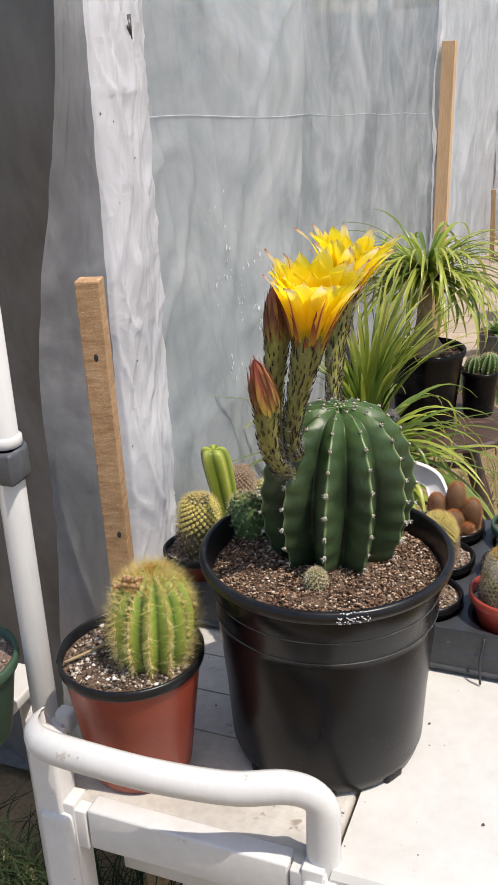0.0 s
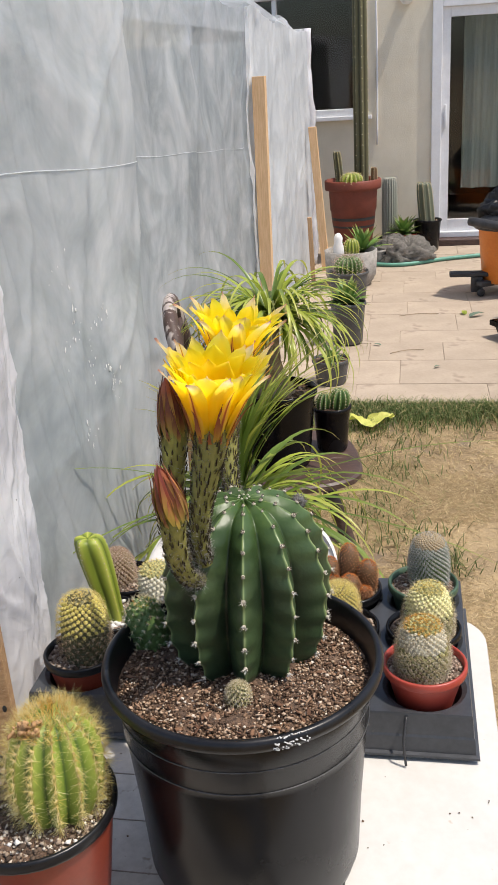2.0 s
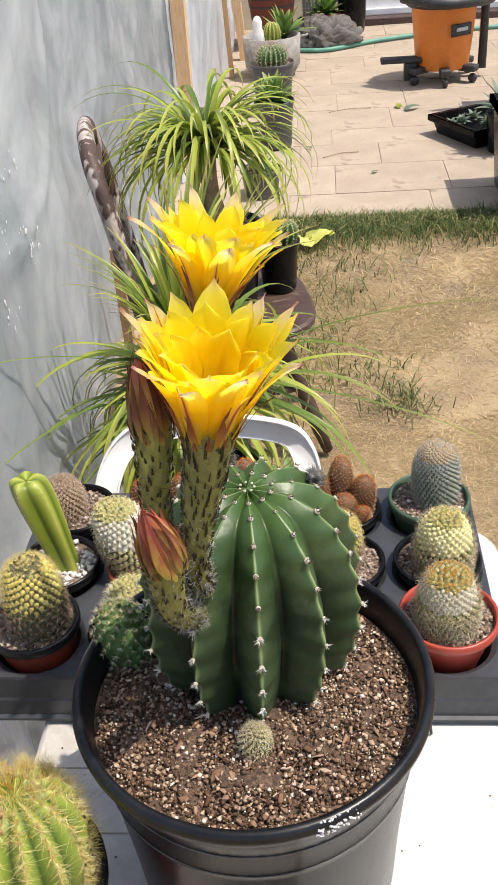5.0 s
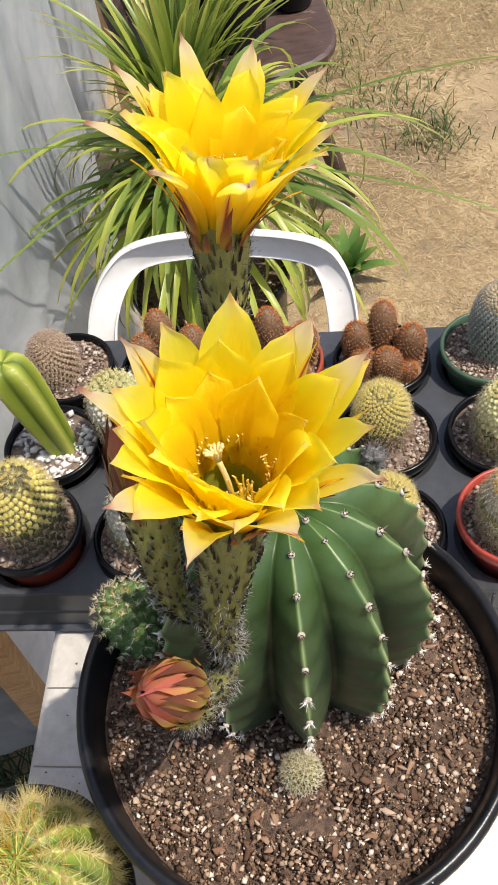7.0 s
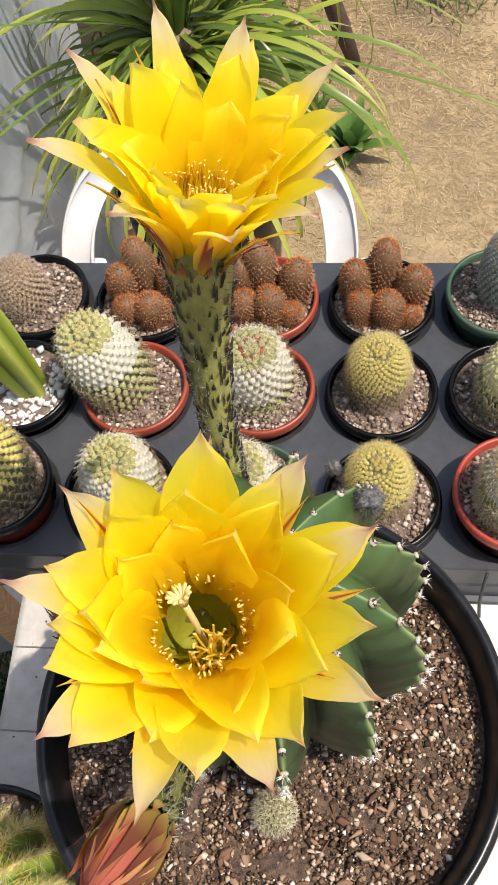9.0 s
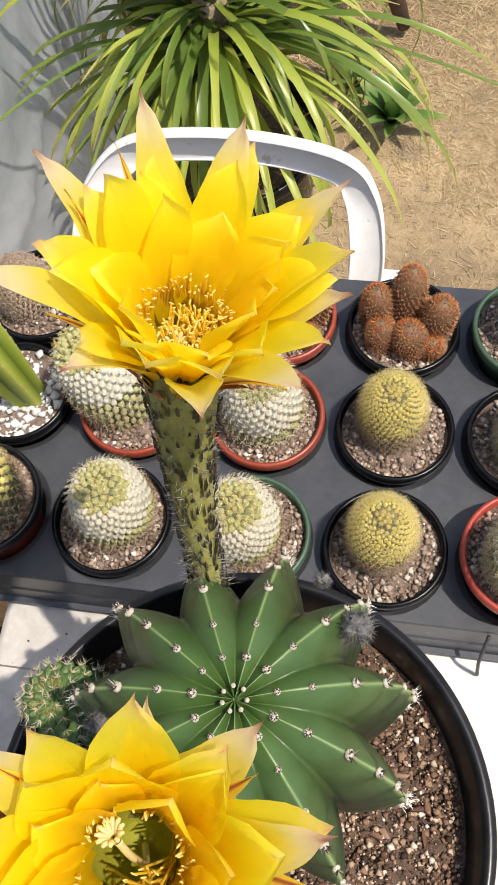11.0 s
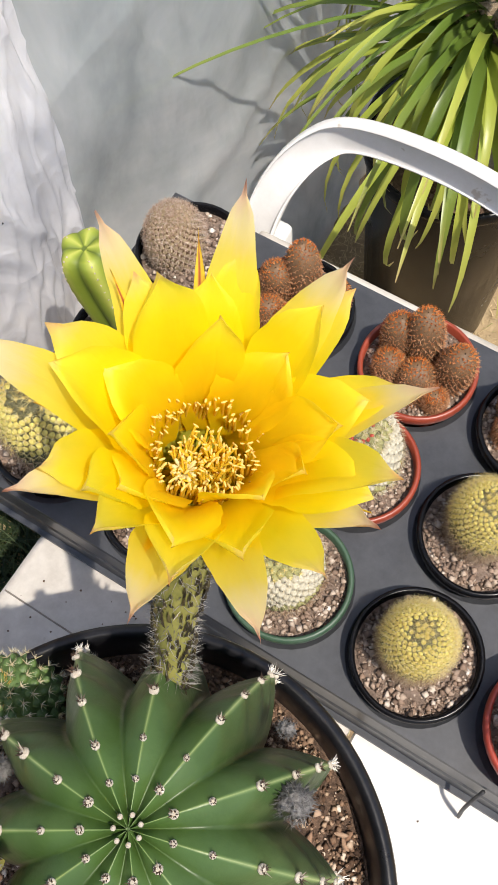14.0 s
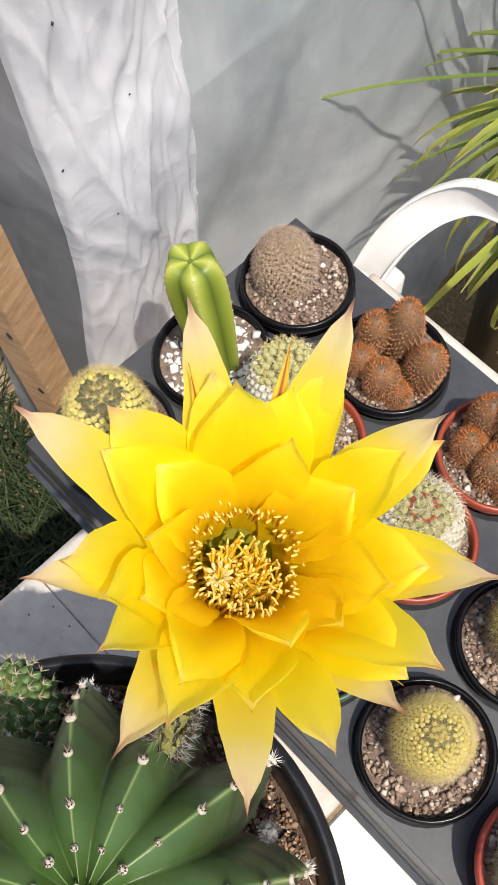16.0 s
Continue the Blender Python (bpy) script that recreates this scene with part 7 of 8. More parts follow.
def palm(x, y, z, trunk_h, swell, leaves, length, width, label, seed, lift=(0.5, 1.45), droop=(1.2, 3.0), light=0.4, upright=0.15, spread=0.0, thin=0.1, open_side=0.0):
    c = thing("ponytail_palm", pose(x, y, z), label, "palm")
    r = random.Random(seed)
    prof = [(swell * 1.25, -0.02), (swell * 1.3, 0.0), (swell * 1.15, 0.02), (swell * 0.75, 0.05), (swell * 0.52, 0.09), (swell * 0.45, trunk_h * 0.7), (swell * 0.5, trunk_h), (0.004, trunk_h + 0.01)]
    part("trunk", Geo().lathe(prof, 24, wob=0.05), M["palm_bark"], c, "swollen corky trunk")
    for i in range(leaves):
        yaw = i * 2.39996 + r.uniform(-0.3, 0.3)
        b = (0.012 * math.cos(yaw), 0.012 * math.sin(yaw), trunk_h + r.uniform(-0.02, 0.02))
        up = r.random() < upright
        low = 0.0 if up else r.uniform(0, spread)
        inward = thin > 0.5 and math.cos(yaw) < -0.1
        if math.cos(yaw) < -0.1 and r.random() < thin * 0.15:
            continue
        if math.cos(yaw - 0.35) > 0.45 and r.random() < open_side:
            continue
        b = (b[0], b[1], b[2] - low)
        g = Geo().add(*strap(b, yaw, length * (0.78 if inward else 1.0) * r.uniform(0.6, 1.15), r.uniform(0.3, 1.2) if up else r.uniform(*droop), width * r.uniform(0.7, 1.2), r.uniform(1.2, 1.52) if up else r.uniform(*lift), seed * 1000 + i))
        part("leaf", g, M["leaf_light" if r.random() < light else "leaf"], c)
    return c


def chair():
    c = thing("wooden_chair", pose(-0.485, 2.655, 0, 0, 0, 13), "worn dark-stained wooden chair used as a plant stand", "chair")
    sg = Geo()
    n = 40
    vs = []
    for lev, (s, z) in enumerate(((0.94, 0.425), (1.0, 0.432), (1.0, 0.446), (0.97, 0.452))):
        for i in range(n):
            a = 2 * math.pi * i / n
            ca, sa = math.cos(a), math.sin(a)
            k = (abs(ca) ** 3.4 + abs(sa) ** 3.4) ** (-1 / 3.4)
            vs.append((0.235 * s * ca * k, 0.225 * s * sa * k, z))
    fs = [tuple(reversed(range(n))), tuple(range(3 * n, 4 * n))] + [(j * n + i, j * n + (i + 1) % n, (j + 1) * n + (i + 1) % n, (j + 1) * n + i) for j in range(3) for i in range(n)]
    sg.add(vs, fs)
    part("seat", sg, M["dark_wood"], c, smooth=False)
    ends = []
    for sx, sy in ((1, -1), (1, 1), (-1, -1), (-1, 1)):
        top, bot = Vector((sx * 0.115, -0.09 if sy < 0 else 0.15, 0.43)), Vector((sx * 0.25, -0.115 if sy < 0 else 0.205, 0.0))
        pts = [top.lerp(bot, t) for t in (0, 0.25, 0.5, 0.75, 1)]
        part("leg", Geo().tube(pts, [0.019, 0.023, 0.02, 0.022, 0.015], 14), M["dark_wood"], c)
        ends.append((top, bot))
    for a, b in ((0, 2), (1, 3)):
        part("stretcher", Geo().tube([ends[a][0].lerp(ends[a][1], 0.5), ends[b][0].lerp(ends[b][1], 0.5)], 0.011, 10), M["dark_wood"], c)
    part("stretcher", Geo().tube([ends[0][0].lerp(ends[0][1], 0.62), ends[1][0].lerp(ends[1][1], 0.62)], 0.011, 10), M["dark_wood"], c)
    hoop = chain([(-0.205, -0.19, 0.44), (-0.235, -0.195, 0.62), (-0.266, -0.195, 0.81), (-0.284, -0.165, 0.895), (-0.291, -0.09, 0.928), (-0.293, 0.0, 0.935), (-0.291, 0.09, 0.928), (-0.284, 0.165, 0.895), (-0.266, 0.195, 0.81), (-0.235, 0.195, 0.62), (-0.205, 0.19, 0.44)], 6)
    part("back_frame", sweep(hoop, [(0.030 * math.cos(t), 0.021 * math.sin(t)) for t in [2 * math.pi * i / 14 for i in range(14)]], (1, 0, 0)), M["post_wood"], c, "flaking dark hooped back with pale bare patches")
    for z, x in ((0.62, -0.235), (0.84, -0.272)):
        part("back_rail", Geo().box((x - 0.011, -0.17, z - 0.03), (x + 0.008, 0.17, z + 0.03), 0.006), M["dark_wood"], c)
    return c


chair()
round_pot("nursery_pot", -0.478, 2.62, 0.453, 0.086, 0.113, 0.235, "black_pot", "black nursery pot on the wooden chair seat", "soil", "chips", 300, 0.004, 101, 0.006, 0.02)
palm(-0.49, 2.62, 0.675, 0.20, 0.045, 230, 0.335, 0.0062, "ponytail palm with arching green strap leaves over a bare trunk", 41, lift=(0.15, 1.25), droop=(1.4, 2.8), light=0.75, upright=0.0)
round_pot("nursery_pot", -0.336, 2.735, 0.453, 0.046, 0.060, 0.142, "black_pot", "small black nursery pot at the seat corner", "soil", "chips", 120, 0.003, 102, 0.004, 0.012)


def barrel_pair(x, y, z):
    for k, (dx, dy, R, H) in enumerate(((-0.022, 0.0, 0.028, 0.05), (0.02, 0.004, 0.034, 0.062))):
        c = thing("barrel_cactus", pose(x + dx, y + dy, z), "small ribbed green cactus with yellow ribs", "cactus", "pair of barrels")
        g, crest = ribbed(R, H, 11, 0.24, 6, -45, 8, 20, 0.003, 1.0, (0.1, 0), 0.75, 0.02)
        part("body", g, M["cactus_small"], c)
        wool, sp = areoles(crest, 11, 8, 0.1, 0.97, 0.0018, 6, 0.006, 0.0004, random.Random(k))
        part("areole_wool", wool, M["wool"], c)
        part("spine_coat", sp, M["spine_gold"], c, smooth=False)


barrel_pair(-0.336, 2.735, 0.453 + 0.130)

# second palm low behind the cart
round_pot("nursery_pot", -0.467, 1.85, 0.0, 0.112, 0.143, 0.46, "black_pot", "tall black nursery pot standing on the lawn", "soil", "chips", 300, 0.004, 103, 0.007, 0.03)
palm(-0.467, 1.85, 0.43, 0.27, 0.05, 330, 0.39, 0.0062, "young ponytail palm with long drooping strap leaves", 43, lift=(-0.1, 1.05), droop=(1.2, 2.8), light=0.5, upright=0.36, spread=0.12, thin=0.8, open_side=0.1)


stray = thing("palm_offshoot", pose(-0.467, 1.85, 0.69), "few long thin dark green leaves reaching out of the palm", "palm")
for k, (yaw, ln, droop, lift) in enumerate(((3.75, 0.46, 0.5, 0.62), (4.05, 0.50, 0.7, 0.30), (3.55, 0.34, 0.9, 0.15), (0.05, 0.60, 0.35, 0.42), (-0.35, 0.58, 0.5, 0.12), (4.4, 0.42, 1.3, 0.5))):
    part("leaf", Geo().add(*strap((0, 0, 0), yaw, ln, droop, 0.0024, lift, 900 + k)), M["leaf"], stray)

# ---- pots along the greenhouse ----
G2 = "pots along the greenhouse"
round_pot("nursery_pot", -0.515, 4.76, 0.0, 0.075, 0.10, 0.14, "faded_pot", "sun-faded squat black pot on the patio corner", "soil", "chips", 100, 0.004, 111, 0.005, 0.015, G2)
round_pot("nursery_pot", -0.475, 5.53, 0.01, 0.085, 0.11, 0.25, "faded_pot", "sun-faded black nursery pot with a small shrub", "soil", "chips", 100, 0.004, 112, 0.006, 0.02, G2)
round_pot("nursery_pot", -0.515, 6.25, 0.01, 0.10, 0.135, 0.29, "faded_pot", "sun-faded wide black nursery pot with a pink-spined cactus", "soil", "chips", 100, 0.005, 113, 0.006, 0.02, G2)


def rosette(name, x, y, z, n, L, W, label, mat, seed, lift=(0.2, 1.3), cat="succulent", droop=(0.1, 0.6)):
    c = thing(name, pose(x, y, z), label, cat)
    r = random.Random(seed)
    for i in range(n):
        g = Geo().add(*strap((0, 0, 0), i * 2.4, L * r.uniform(0.75, 1.1), r.uniform(*droop), W * r.uniform(0.8, 1.2), lift[0] + (lift[1] - lift[0]) * i / n, seed * 100 + i, 7))
        part("leaf", g, M[mat], c)
    return c


rosette("shrub", -0.475, 5.53, 0.24, 40, 0.17, 0.02, "small leafy green shrub in a black pot", "bush", 3, (0.1, 1.5), "shrub")
rosette("shrub", -0.515, 4.76, 0.12, 16, 0.10, 0.016, "small spiky seedling in a squat pot", "bush", 4, (0.2, 1.4), "shrub")


def barrel(x, y, z, R, H, mat, spine, label, n=16, length=0.02, seed=1, name="barrel_cactus"):
    c = thing(name, pose(x, y, z), label, "cactus")
    g, crest = ribbed(R, H, n, 0.2, 7, -45, 6, 18, R * 0.06, 1.0, (0, 0), 0.75, 0.02)
    part("body", g, M[mat], c)
    wool, sp = areoles(crest, n, 8, 0.1, 0.97, R * 0.04, 7, length, 0.0006, random.Random(seed))
    part("areole_wool", wool, M["wool"], c)
    part("spine_coat", sp, M[spine], c, smooth=False)
    return c


barrel(-0.515, 6.25, 0.275, 0.095, 0.12, "cactus_small", "spine_pinkish", "round cactus with pinkish spines in a wide pot", 18, 0.035, 2)


def bowl(x, y, z, R, h, label, mat="stone"):
    c = thing("planter_bowl", pose(x, y, z), label, "planter", G2)
    part("body", Geo().lathe([(R * 0.7, 0), (R * 0.95, h * 0.3), (R, h), (R * 0.9, h), (R * 0.88, h * 0.8)], 32), M[mat], c)
    potting(c, R * 0.89, h * 0.82, 120, 0.006, 7, "chips", 0.004, "soil")
    return c


bowl(-0.56, 7.2, 0.0, 0.20, 0.27, "round weathered concrete planter bowl")
barrel(-0.55, 7.15, 0.23, 0.06, 0.13, "column_green", "spine_gold", "small bright green round cactus", 12, 0.01, 5)
figure = Geo().lathe([(0.035, 0), (0.045, 0.02), (0.04, 0.07), (0.03, 0.11), (0.034, 0.14), (0.02, 0.17), (0.002, 0.18)], 18)
single("garden_ornament", figure, M["white_stone"], pose(-0.645, 7.1, 0.235), "small white plaster garden ornament", "ornament")
rosette("shrub", -0.48, 7.35, 0.22, 26, 0.24, 0.02, "light green leafy succulent behind the planter", "bush", 6, (0.4, 1.5), "shrub")


def big_red_pot():
    p = thing("large_pot", pose(-0.6, 8.25, 0.0), "large red-brown ribbed plastic pot beside the house", "plant pot")
    prof = [(0.13, 0.1), (0.15, 0.1), (0.155, 0.12), (0.175, 0.30), (0.18, 0.31), (0.19, 0.42), (0.197, 0.43), (0.205, 0.6)]
    part("stand", Geo().lathe([(0.12, 0), (0.16, 0), (0.16, 0.1), (0.12, 0.1)], 28), M["stone"], p)
    part("body", Geo().lathe(prof, 40), M["red_brown"], p)
    part("rim", Geo().lathe([(0.205, 0.6), (0.235, 0.6), (0.24, 0.62), (0.24, 0.67), (0.23, 0.68), (0.215, 0.675), (0.21, 0.62)], 40), M["red_brown"], p)
    part("dirt_band", Geo().lathe([(0.1765, 0.29), (0.186, 0.37), (0.188, 0.375)], 40), M["black_matt"], p, "dark stained band")
    potting(p, 0.21, 0.64, 80, 0.008, 17, "chips", 0.006, "soil")


big_red_pot()


def column(x, y, z, R, H, label, mat="cactus_small", n=7, seed=1, lean=(0, 0), spine="spine_gold"):
    c = thing("column_cactus", pose(x, y, z), label, "cactus")
    g, crest = ribbed(R, H, n, 0.3 if n < 9 else 0.12, 30, -30, 8, 30, 0.0, 0.8, lean, 0.14, 0.004)
    part("body", g, M[mat], c)
    wool, sp = areoles(crest, n, 26, 0.05, 0.98, R * 0.05, 5, R * 0.22, 0.0006, random.Random(seed))
    part("areole_wool", wool, M["wool"], c)
    part("spine_coat", sp, M[spine], c, smooth=False)
    return c


column(-0.53, 8.38, 0.63, 0.064, 1.75, "tall ribbed olive-green column cactus in the large pot", "olive", 7, 3)
column(-0.70, 8.2, 0.63, 0.035, 0.28, "slender olive column cactus in the large pot", "olive", 7, 4, (-0.1, 0))
barrel(-0.60, 8.1, 0.645, 0.095, 0.10, "column_green", "spine_gold", "low round yellow-spined cactus in the large pot", 14, 0.02, 8)
column(-0.42, 8.22, 0.63, 0.03, 0.14, "small reddish column cactus in the large pot", "tuber_brown", 6, 6)


def agave_mound():
    c = thing("mound_cactus", pose(-0.19, 8.05, 0.0), "grey folded rocky mound of crested cactus on the patio", "cactus")
    g = Geo()
    n, k = 56, 18
    vs, fs = [], []
    for j in range(k + 1):
        t = math.pi / 2 * j / k
        for i in range(n):
            a = 2 * math.pi * i / n
            q = Vector((math.cos(a) * math.sin(t), math.sin(a) * math.sin(t), math.cos(t)))
            s = 1 + 0.20 * noise.noise(q * 2.2 + Vector((1, 7, 3))) - 0.42 * abs(noise.noise(q * 4.6 + Vector((3, 2, 5)))) + 0.06 * noise.noise(q * 14)
            vs.append((q.x * 0.30 * s, q.y * 0.20 * s, q.z * 0.24 * s))
    for j in range(k):
        for i in range(n):
            fs.append((j * n + i, (j + 1) * n + i, (j + 1) * n + (i + 1) % n, j * n + (i + 1) % n))
    g.add(vs, fs)
    part("stem_mass", g, M["mound"], c)
    return c


agave_mound()
round_pot("nursery_pot", 0.03, 8.55, 0.01, 0.10, 0.125, 0.27, "black_pot", "black pot beside the sliding door", "soil", "chips", 60, 0.006, 121, 0.006, 0.02)
column(0.03, 8.55, 0.25, 0.07, 0.34, "stubby ribbed green column cactus in a black pot", "tuber_grey", 9, 9, (-0.1, 0))
column(-0.30, 8.62, 0.1, 0.070, 0.54, "grey hairy column cactus against the stucco", "tuber_ash", 18, 12, (0, 0), "spine_grey")
round_pot("nursery_pot", -0.30, 8.62, 0.0, 0.09, 0.11, 0.12, "black_pot", "low black pot at the house wall", "soil", "chips", 60, 0.006, 122, 0.006, 0.02)
round_pot("nursery_pot", -0.17, 8.5, 0.0, 0.09, 0.11, 0.17, "terracotta", "small red pot near the house wall", "soil", "chips", 60, 0.006, 123, 0.006, 0.02)
rosette("shrub", -0.17, 8.5, 0.16, 40, 0.19, 0.026, "leafy green shrub with pinkish base", "bush", 9, (0.1, 1.5), "shrub")
round_pot("nursery_pot", -0.42, 8.0, 0.0, 0.09, 0.115, 0.13, "stone", "pale stone pot near the mound", "soil", "chips", 60, 0.006, 124, 0.006, 0.02)
rosette("shrub", -0.42, 8.0, 0.12, 20, 0.1, 0.016, "small dark rosette in a stone pot", "agave", 10, (0.1, 1.3), "succulent")

# ---- workshop vacuum ----
def vacuum():
    v = thing("shop_vacuum", pose(0.56, 6.82, 0.0), "orange and black workshop vacuum with a rubbish bag on top", "vacuum cleaner")
    part("drum", Geo().lathe([(0.14, 0.09), (0.165, 0.09), (0.17, 0.1), (0.205, 0.46), (0.21, 0.47)], 40), M["vac_orange"], v, "orange plastic drum")
    part("lid", Geo().lathe([(0.21, 0.46), (0.235, 0.465), (0.24, 0.49), (0.23, 0.52), (0.17, 0.57), (0.12, 0.6), (0.001, 0.61)], 40), M["black_matt"], v)
    part("badge", Geo().box((-0.085, -0.006, -0.036), (0.065, 0.006, 0.036), 0.004).moved(pose(0.100, -0.168, 0.335, 0, 0, 30) @ Matrix.Shear("XZ", 4, (0.2, 0))), M["black_matt"], v, "black slanted badge")
    part("badge_bar", Geo().box((-0.05, -0.004, -0.010), (0.035, 0.004, 0.012), 0.003).moved(pose(0.103, -0.175, 0.338, 0, 0, 30)), M["label_grey"], v, "pale bar on the badge")
    for a in (35, 145, 215, 270, 325):
        m = Matrix.Rotation(radians(a), 4, "Z")
        part("caster_arm", Geo().box((0.13, -0.035, 0.075), (0.25, 0.035, 0.115), 0.01).moved(m), M["black_matt"], v)
        part("caster", Geo().lathe([(0.002, -0.014), (0.026, -0.014), (0.03, 0), (0.026, 0.014), (0.002, 0.014)], 14).moved(m @ pose(0.225, 0, 0.035, 90, 0, 0)), M["black_matt"], v)
    hose = chain([(-0.27, -0.10, 0.525), (-0.06, -0.262, 0.505), (0.14, -0.22, 0.50), (0.27, -0.08, 0.49), (0.33, 0.06, 0.52), (0.30, 0.16, 0.56), (0.2, 0.2, 0.55)], 7)
    part("suction_hose", Geo().tube(hose, [0.03 + 0.003 * (i % 2) for i in range(len(hose))], 14), M["black_matt"], v)
    part("wand", Geo().tube([(0.26, 0.02, 0.06), (0.262, 0.03, 0.5), (0.275, 0.04, 0.93)], [0.028, 0.026, 0.022], 14), M["black_matt"], v)
    part("side_foot", Geo().box((-0.40, -0.11, 0.14), (-0.12, -0.02, 0.17), 0.008).box((-0.25, -0.1, 0.03), (-0.17, -0.03, 0.14), 0.008), M["black_matt"], v, "black accessory foot")
    r = random.Random(12)
    bag = Geo()
    vs, fs = [], []
    n, k = 84, 42
    for j in range(k + 1):
        t = math.pi * 0.55 * j / k
        for i in range(n):
            a = 2 * math.pi * i / n
            q = Vector((math.cos(a) * math.sin(t), math.sin(a) * math.sin(t), math.cos(t)))
            s = 1 + 0.22 * noise.noise(q * 2.4 + Vector((4, 1, 2))) - 0.16 * abs(noise.noise(q * 6)) - 0.08 * abs(noise.noise(q * 13))
            vs.append((q.x * 0.205 * s + 0.0, q.y * 0.18 * s, 0.50 + q.z * 0.205 * s))
    for j in range(k):
        for i in range(n):
            fs.append((j * n + i, (j + 1) * n + i, (j + 1) * n + (i + 1) % n, j * n + (i + 1) % n))
    bag.add(vs, fs)
    bg_ob = single("rubbish_bag", bag, M["rim_black"], pose(0.56, 6.82, 0.05), "crumpled black plastic bag lying on the vacuum", "bag", smooth=True)
    return v


vacuum()
hose_path = chain([(-0.55, 7.95, 0.02), (-0.2, 7.83, 0.02), (0.2, 8.05, 0.02), (0.7, 8.22, 0.02), (1.3, 8.3, 0.02), (2.4, 8.2, 0.02)], 8)
single("garden_hose", Geo().tube(hose_path, 0.016, 8), M["hose"], pose(0, 0, 0.004), "green garden hose lying across the patio", "hose")

# ---- planters on the open side ----
def square_tub(x0, x1, y0, y1, h, label, z=0.01, turn=0):
    t = thing("planter_tub", pose((x0 + x1) / 2, (y0 + y1) / 2, z, 0, 0, turn), label, "planter")
    a, b = (x1 - x0) / 2, (y1 - y0) / 2
    g = Geo()
    vs = []
    for s, zz in ((0.88, 0), (1.0, h), (1.06, h), (1.06, h - 0.03), (1.06, h), (0.94, h), (0.92, h - 0.05)):
        for cx, cy in ((-1, -1), (1, -1), (1, 1), (-1, 1)):
            vs.append((cx * a * s, cy * b * s, zz))
    fs = [(j * 4 + i, j * 4 + (i + 1) % 4, (j + 1) * 4 + (i + 1) % 4, (j + 1) * 4 + i) for j in range(6) for i in range(4)]
    fs.append((24, 25, 26, 27))
    g.add(vs, fs)
    part("body", g, M["black_pot"], t, smooth=False)
    return t


square_tub(0.56, 1.05, 4.3, 4.8, 0.40, "deep black plastic planter tub on the patio edge")
square_tub(0.44, 0.92, 5.36, 5.76, 0.10, "shallow black seed tray with low succulents", turn=28)
r = random.Random(20)
for i in range(7):
    rosette("succulent", 0.47 + 0.065 * i, 5.50 + 0.06 * (i % 3), 0.075, 18, 0.06, 0.012, "low grey-green succulent in the shallow tray", "agave", 60 + i, (0.1, 1.3))
round_pot("nursery_pot", 0.70, 5.25, 0.01, 0.075, 0.095, 0.20, "black_pot", "black pot with a grey agave", "soil", "chips", 60, 0.005, 131, 0.006, 0.02)
rosette("agave", 0.70, 5.25, 0.20, 22, 0.19, 0.024, "grey-green agave rosette in a black pot", "agave", 71, (0.2, 1.4))
for k, (x, y) in enumerate(((0.60, 4.75), (0.70, 4.7), (0.82, 4.66))):
    g = Geo().tube(chain([(x, y, 0.36), (x + 0.02, y, 0.52), (x + 0.13, y + 0.02, 0.68), (x + 0.3, y + 0.04, 0.68), (x + 0.4, y + 0.05, 0.5), (x + 0.42, y + 0.05, 0.36)], 8), 0.009, 8)
    single("hoop", g, M["black_matt"], pose(0, 0, 0.01), "thin black plastic hoop over the planter tub", "hoop", "tub hoops")


def rack():
    t = thing("plant_rack", pose(1.1, 6.05, 0.01), "low black metal plant rack on the patio", "rack")
    for x in (-0.26, 0.26):
        for y in (-0.14, 0.14):
            part("leg", Geo().tube([(x, y, 0), (x, y, 0.46)], 0.011, 8), M["black_matt"], t)
    part("shelf", Geo().box((-0.28, -0.16, 0.43), (0.28, 0.16, 0.45), 0.004), M["black_matt"], t)


rack()
round_pot("plastic_pot", 0.97, 6.02, 0.462, 0.085, 0.11, 0.19, "terracotta", "terracotta pot with a prickly pear on the rack", "soil", "chips", 60, 0.006, 141, 0.006, 0.02)


def prickly_pear(x, y, z):
    c = thing("prickly_pear", pose(x, y, z), "prickly pear with flat blue-green pads", "cactus")
    for dx, dz, h, w, tilt in ((0, 0, 0.2, 0.07, 6), (-0.05, 0.17, 0.2, 0.065, -14), (0.05, 0.18, 0.18, 0.06, 18)):
        vs, fs = [], []
        n = 18
        g = Geo().ball((0, 0, h / 2), 1.0, 16, 9, (w, 0.014, h / 2)).moved(pose(dx, 0, dz, 0, tilt, 20))
        p = part("pad", g, M["agave"], c)
        sp = Geo()
        q = random.Random(int(dz * 100))
        for i in range(40):
            a, rr = q.uniform(0, 6.28), math.sqrt(q.random()) * 0.9
            pt = pose(dx, 0, dz, 0, tilt, 20) @ Vector((w * rr * math.cos(a), -0.012, h / 2 + h / 2 * rr * math.sin(a)))
            sp.spike(pt, Vector((q.uniform(-1, 1), -1, q.uniform(-1, 1))), 0.012, 0.0008)
        part("spine_coat", sp, M["spine_pale"], p, smooth=False)


prickly_pear(0.97, 6.02, 0.64)

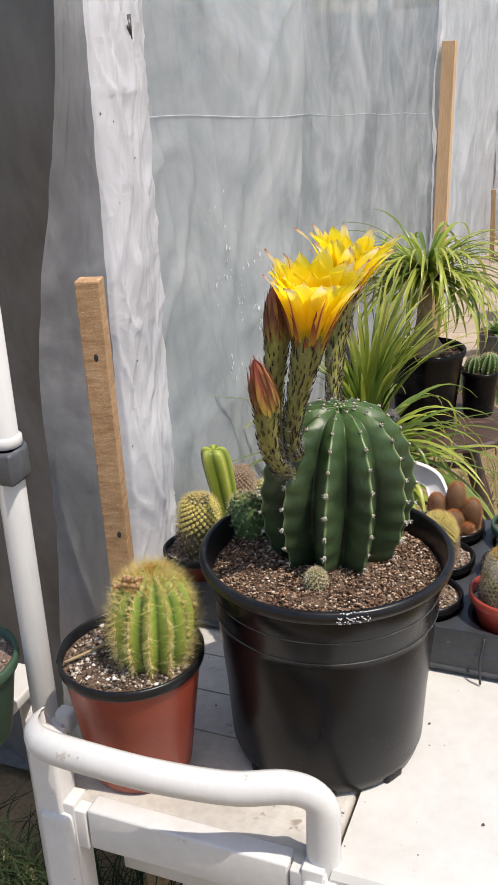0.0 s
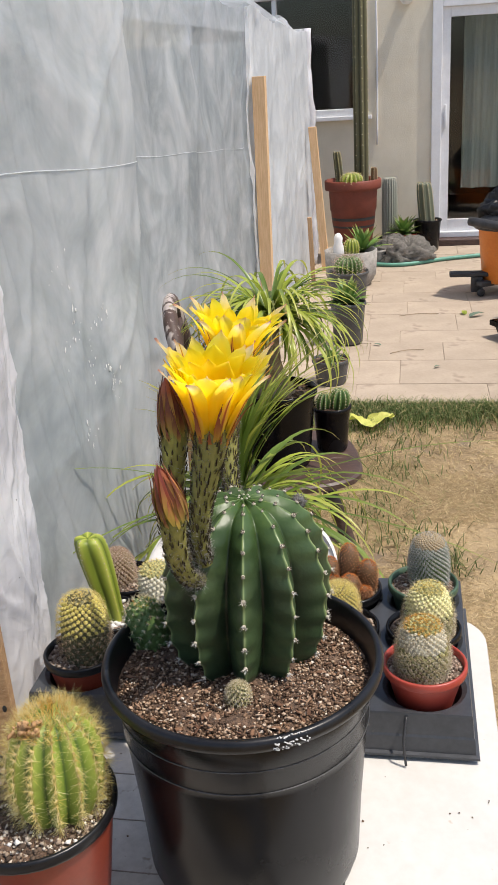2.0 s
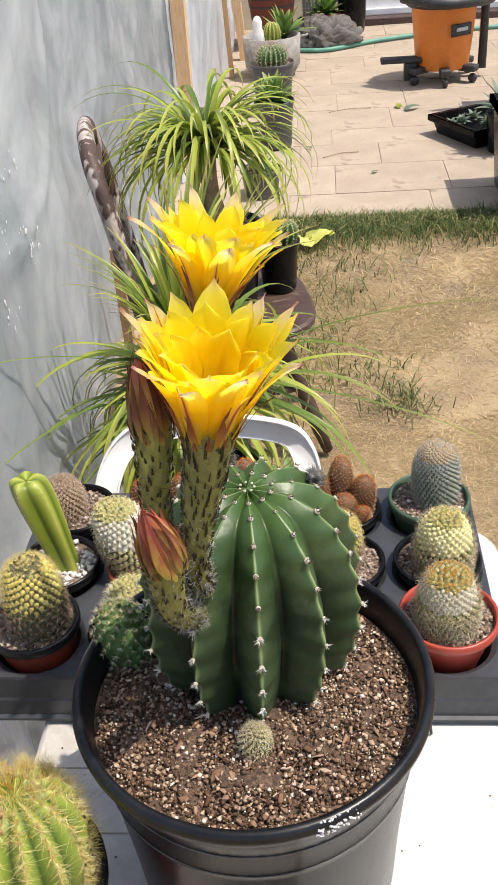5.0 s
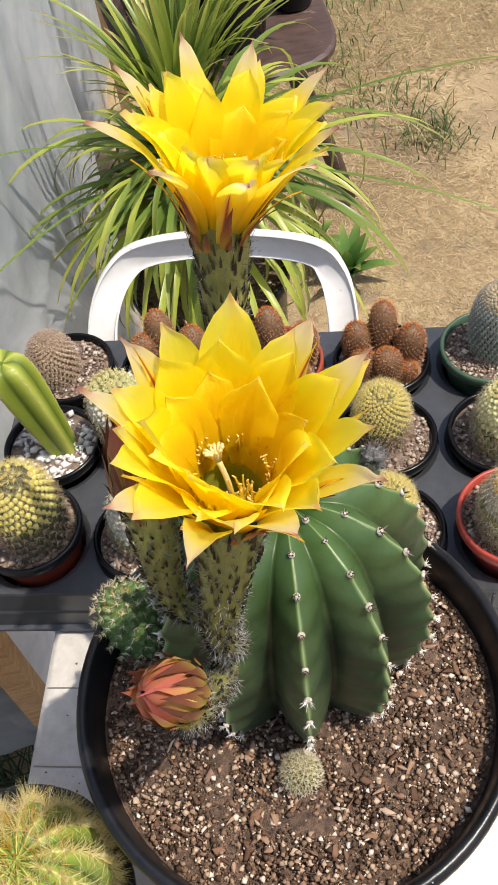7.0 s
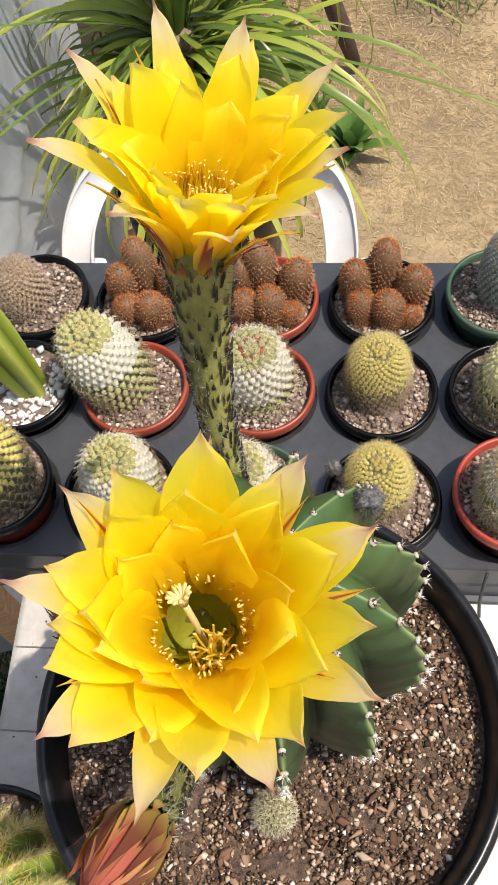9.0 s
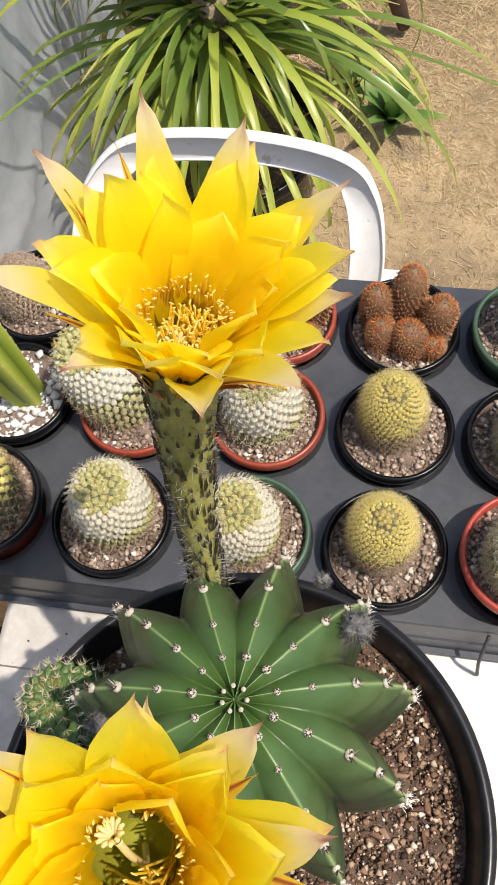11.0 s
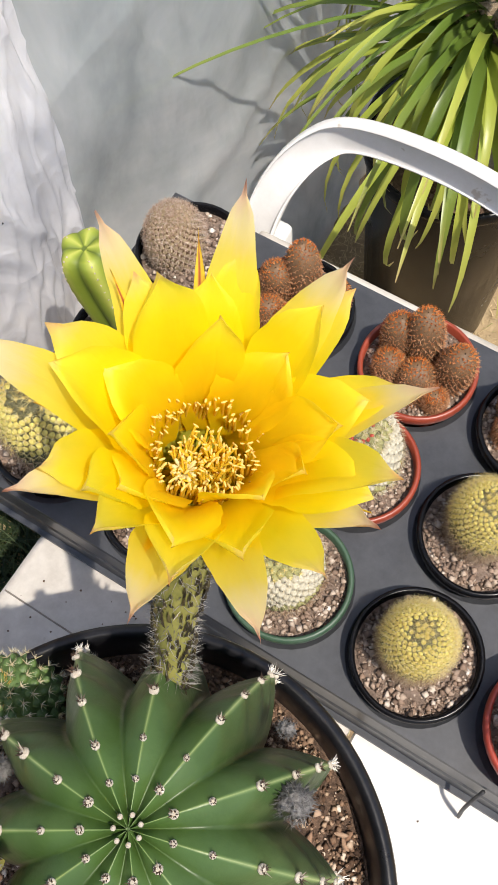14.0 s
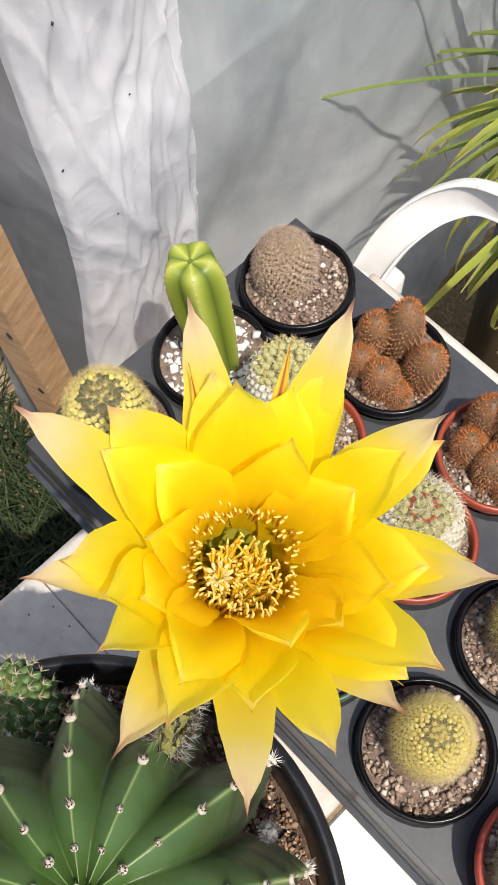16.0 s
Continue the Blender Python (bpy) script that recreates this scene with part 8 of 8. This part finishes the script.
# green pot on a neighbouring shelf
shelf = thing("side_shelf", pose(-0.83, 0.72, 0), "white topped side shelf with a dark grey edge", "shelf")
part("board", Geo().box((-0.3, -0.13, 0.70), (0.155, 0.17, 0.716), 0.004), M["white_plastic"], shelf, smooth=False)
part("edge_panel", Geo().box((-0.3, -0.15, 0.60), (0.15, -0.132, 0.712), 0.004), M["band_grey"], shelf, "dark grey shelf edge", smooth=False)
for x in (-0.28, 0.13):
    for y in (-0.12, 0.15):
        part("leg", Geo().tube([(x, y, 0), (x, y, 0.70)], 0.014, 8), M["pipe_white"], shelf)
round_pot("plastic_pot", -0.70, 0.735, TABLE - 0.003, 0.062, 0.083, 0.118, "green_pot", "dark green plastic pot of dry soil on the shelf", "soil_grey", "grit", 500, 0.003, 151, 0.005, 0.012)

# scraps on the patio
for x, y, k, w in ((0.27, 6.1, 0, 0.05), (0.24, 6.16, 1, 0.035), (-0.28, 5.45, 2, 0.02), (0.05, 5.02, 3, 0.02)):
    g = Geo().add(*strap((0, 0, 0), 0.4, w * 2.2, 0.5, w * 0.5, 0.3, 500 + k, 6))
    single("dead_leaf", g, M["leaf_light" if k == 1 else "agave"], pose(x, y, 0.012, 0, 0, 70 * k), "dry curled leaf scrap on the patio", "leaf")
for x, y, a, ln in ((-0.22, 5.28, 20, 0.2), (-0.18, 6.15, 12, 0.26)):
    g = Geo().tube(chain([(0, 0, 0.003), (ln * 0.5, 0.012, 0.008), (ln, 0, 0.003)], 4), 0.0022, 6)
    single("twig", g, M["palm_bark"], pose(x, y, 0.008, 0, 0, a), "thin dry twig on the patio", "twig")

rosette("weed", -0.224, 2.317, 0.0, 18, 0.13, 0.016, "broad-leaved green weed growing on the dry lawn", "bush", 19, (0.5, 1.4), "weed")
rosette("weed", -0.314, 2.417, 0.0, 14, 0.11, 0.013, "broad-leaved green weed growing on the dry lawn", "bush", 20, (0.4, 1.3), "weed")

# yellow leaf on the grass
lf = Geo()
vs, fs, uvs = [], [], []
for j in range(9):
    u = j / 8
    w = 0.062 * math.sin(math.pi * min(1, u * 0.95 + 0.04)) * (1 + 0.35 * math.sin(u * 15))
    for v in (-1, -0.5, 0, 0.5, 1):
        vs.append((u * 0.2 + 0.012 * math.sin(v * 5 + u * 9), v * w, 0.035 + 0.030 * abs(v) * math.sin(u * 8 + 1) + 0.016 * math.sin(u * 9 + v * 3)))
for j in range(8):
    for i in range(4):
        a = j * 5 + i
        fs.append((a, a + 1, a + 6, a + 5))
lf.add(vs, fs)
single("fallen_leaf", lf, M["leaf_yellow"], pose(-0.38, 4.12, 0.0, 0, 0, 10), "bright yellow-green fallen leaf on the grass", "leaf")

patio_slabs()
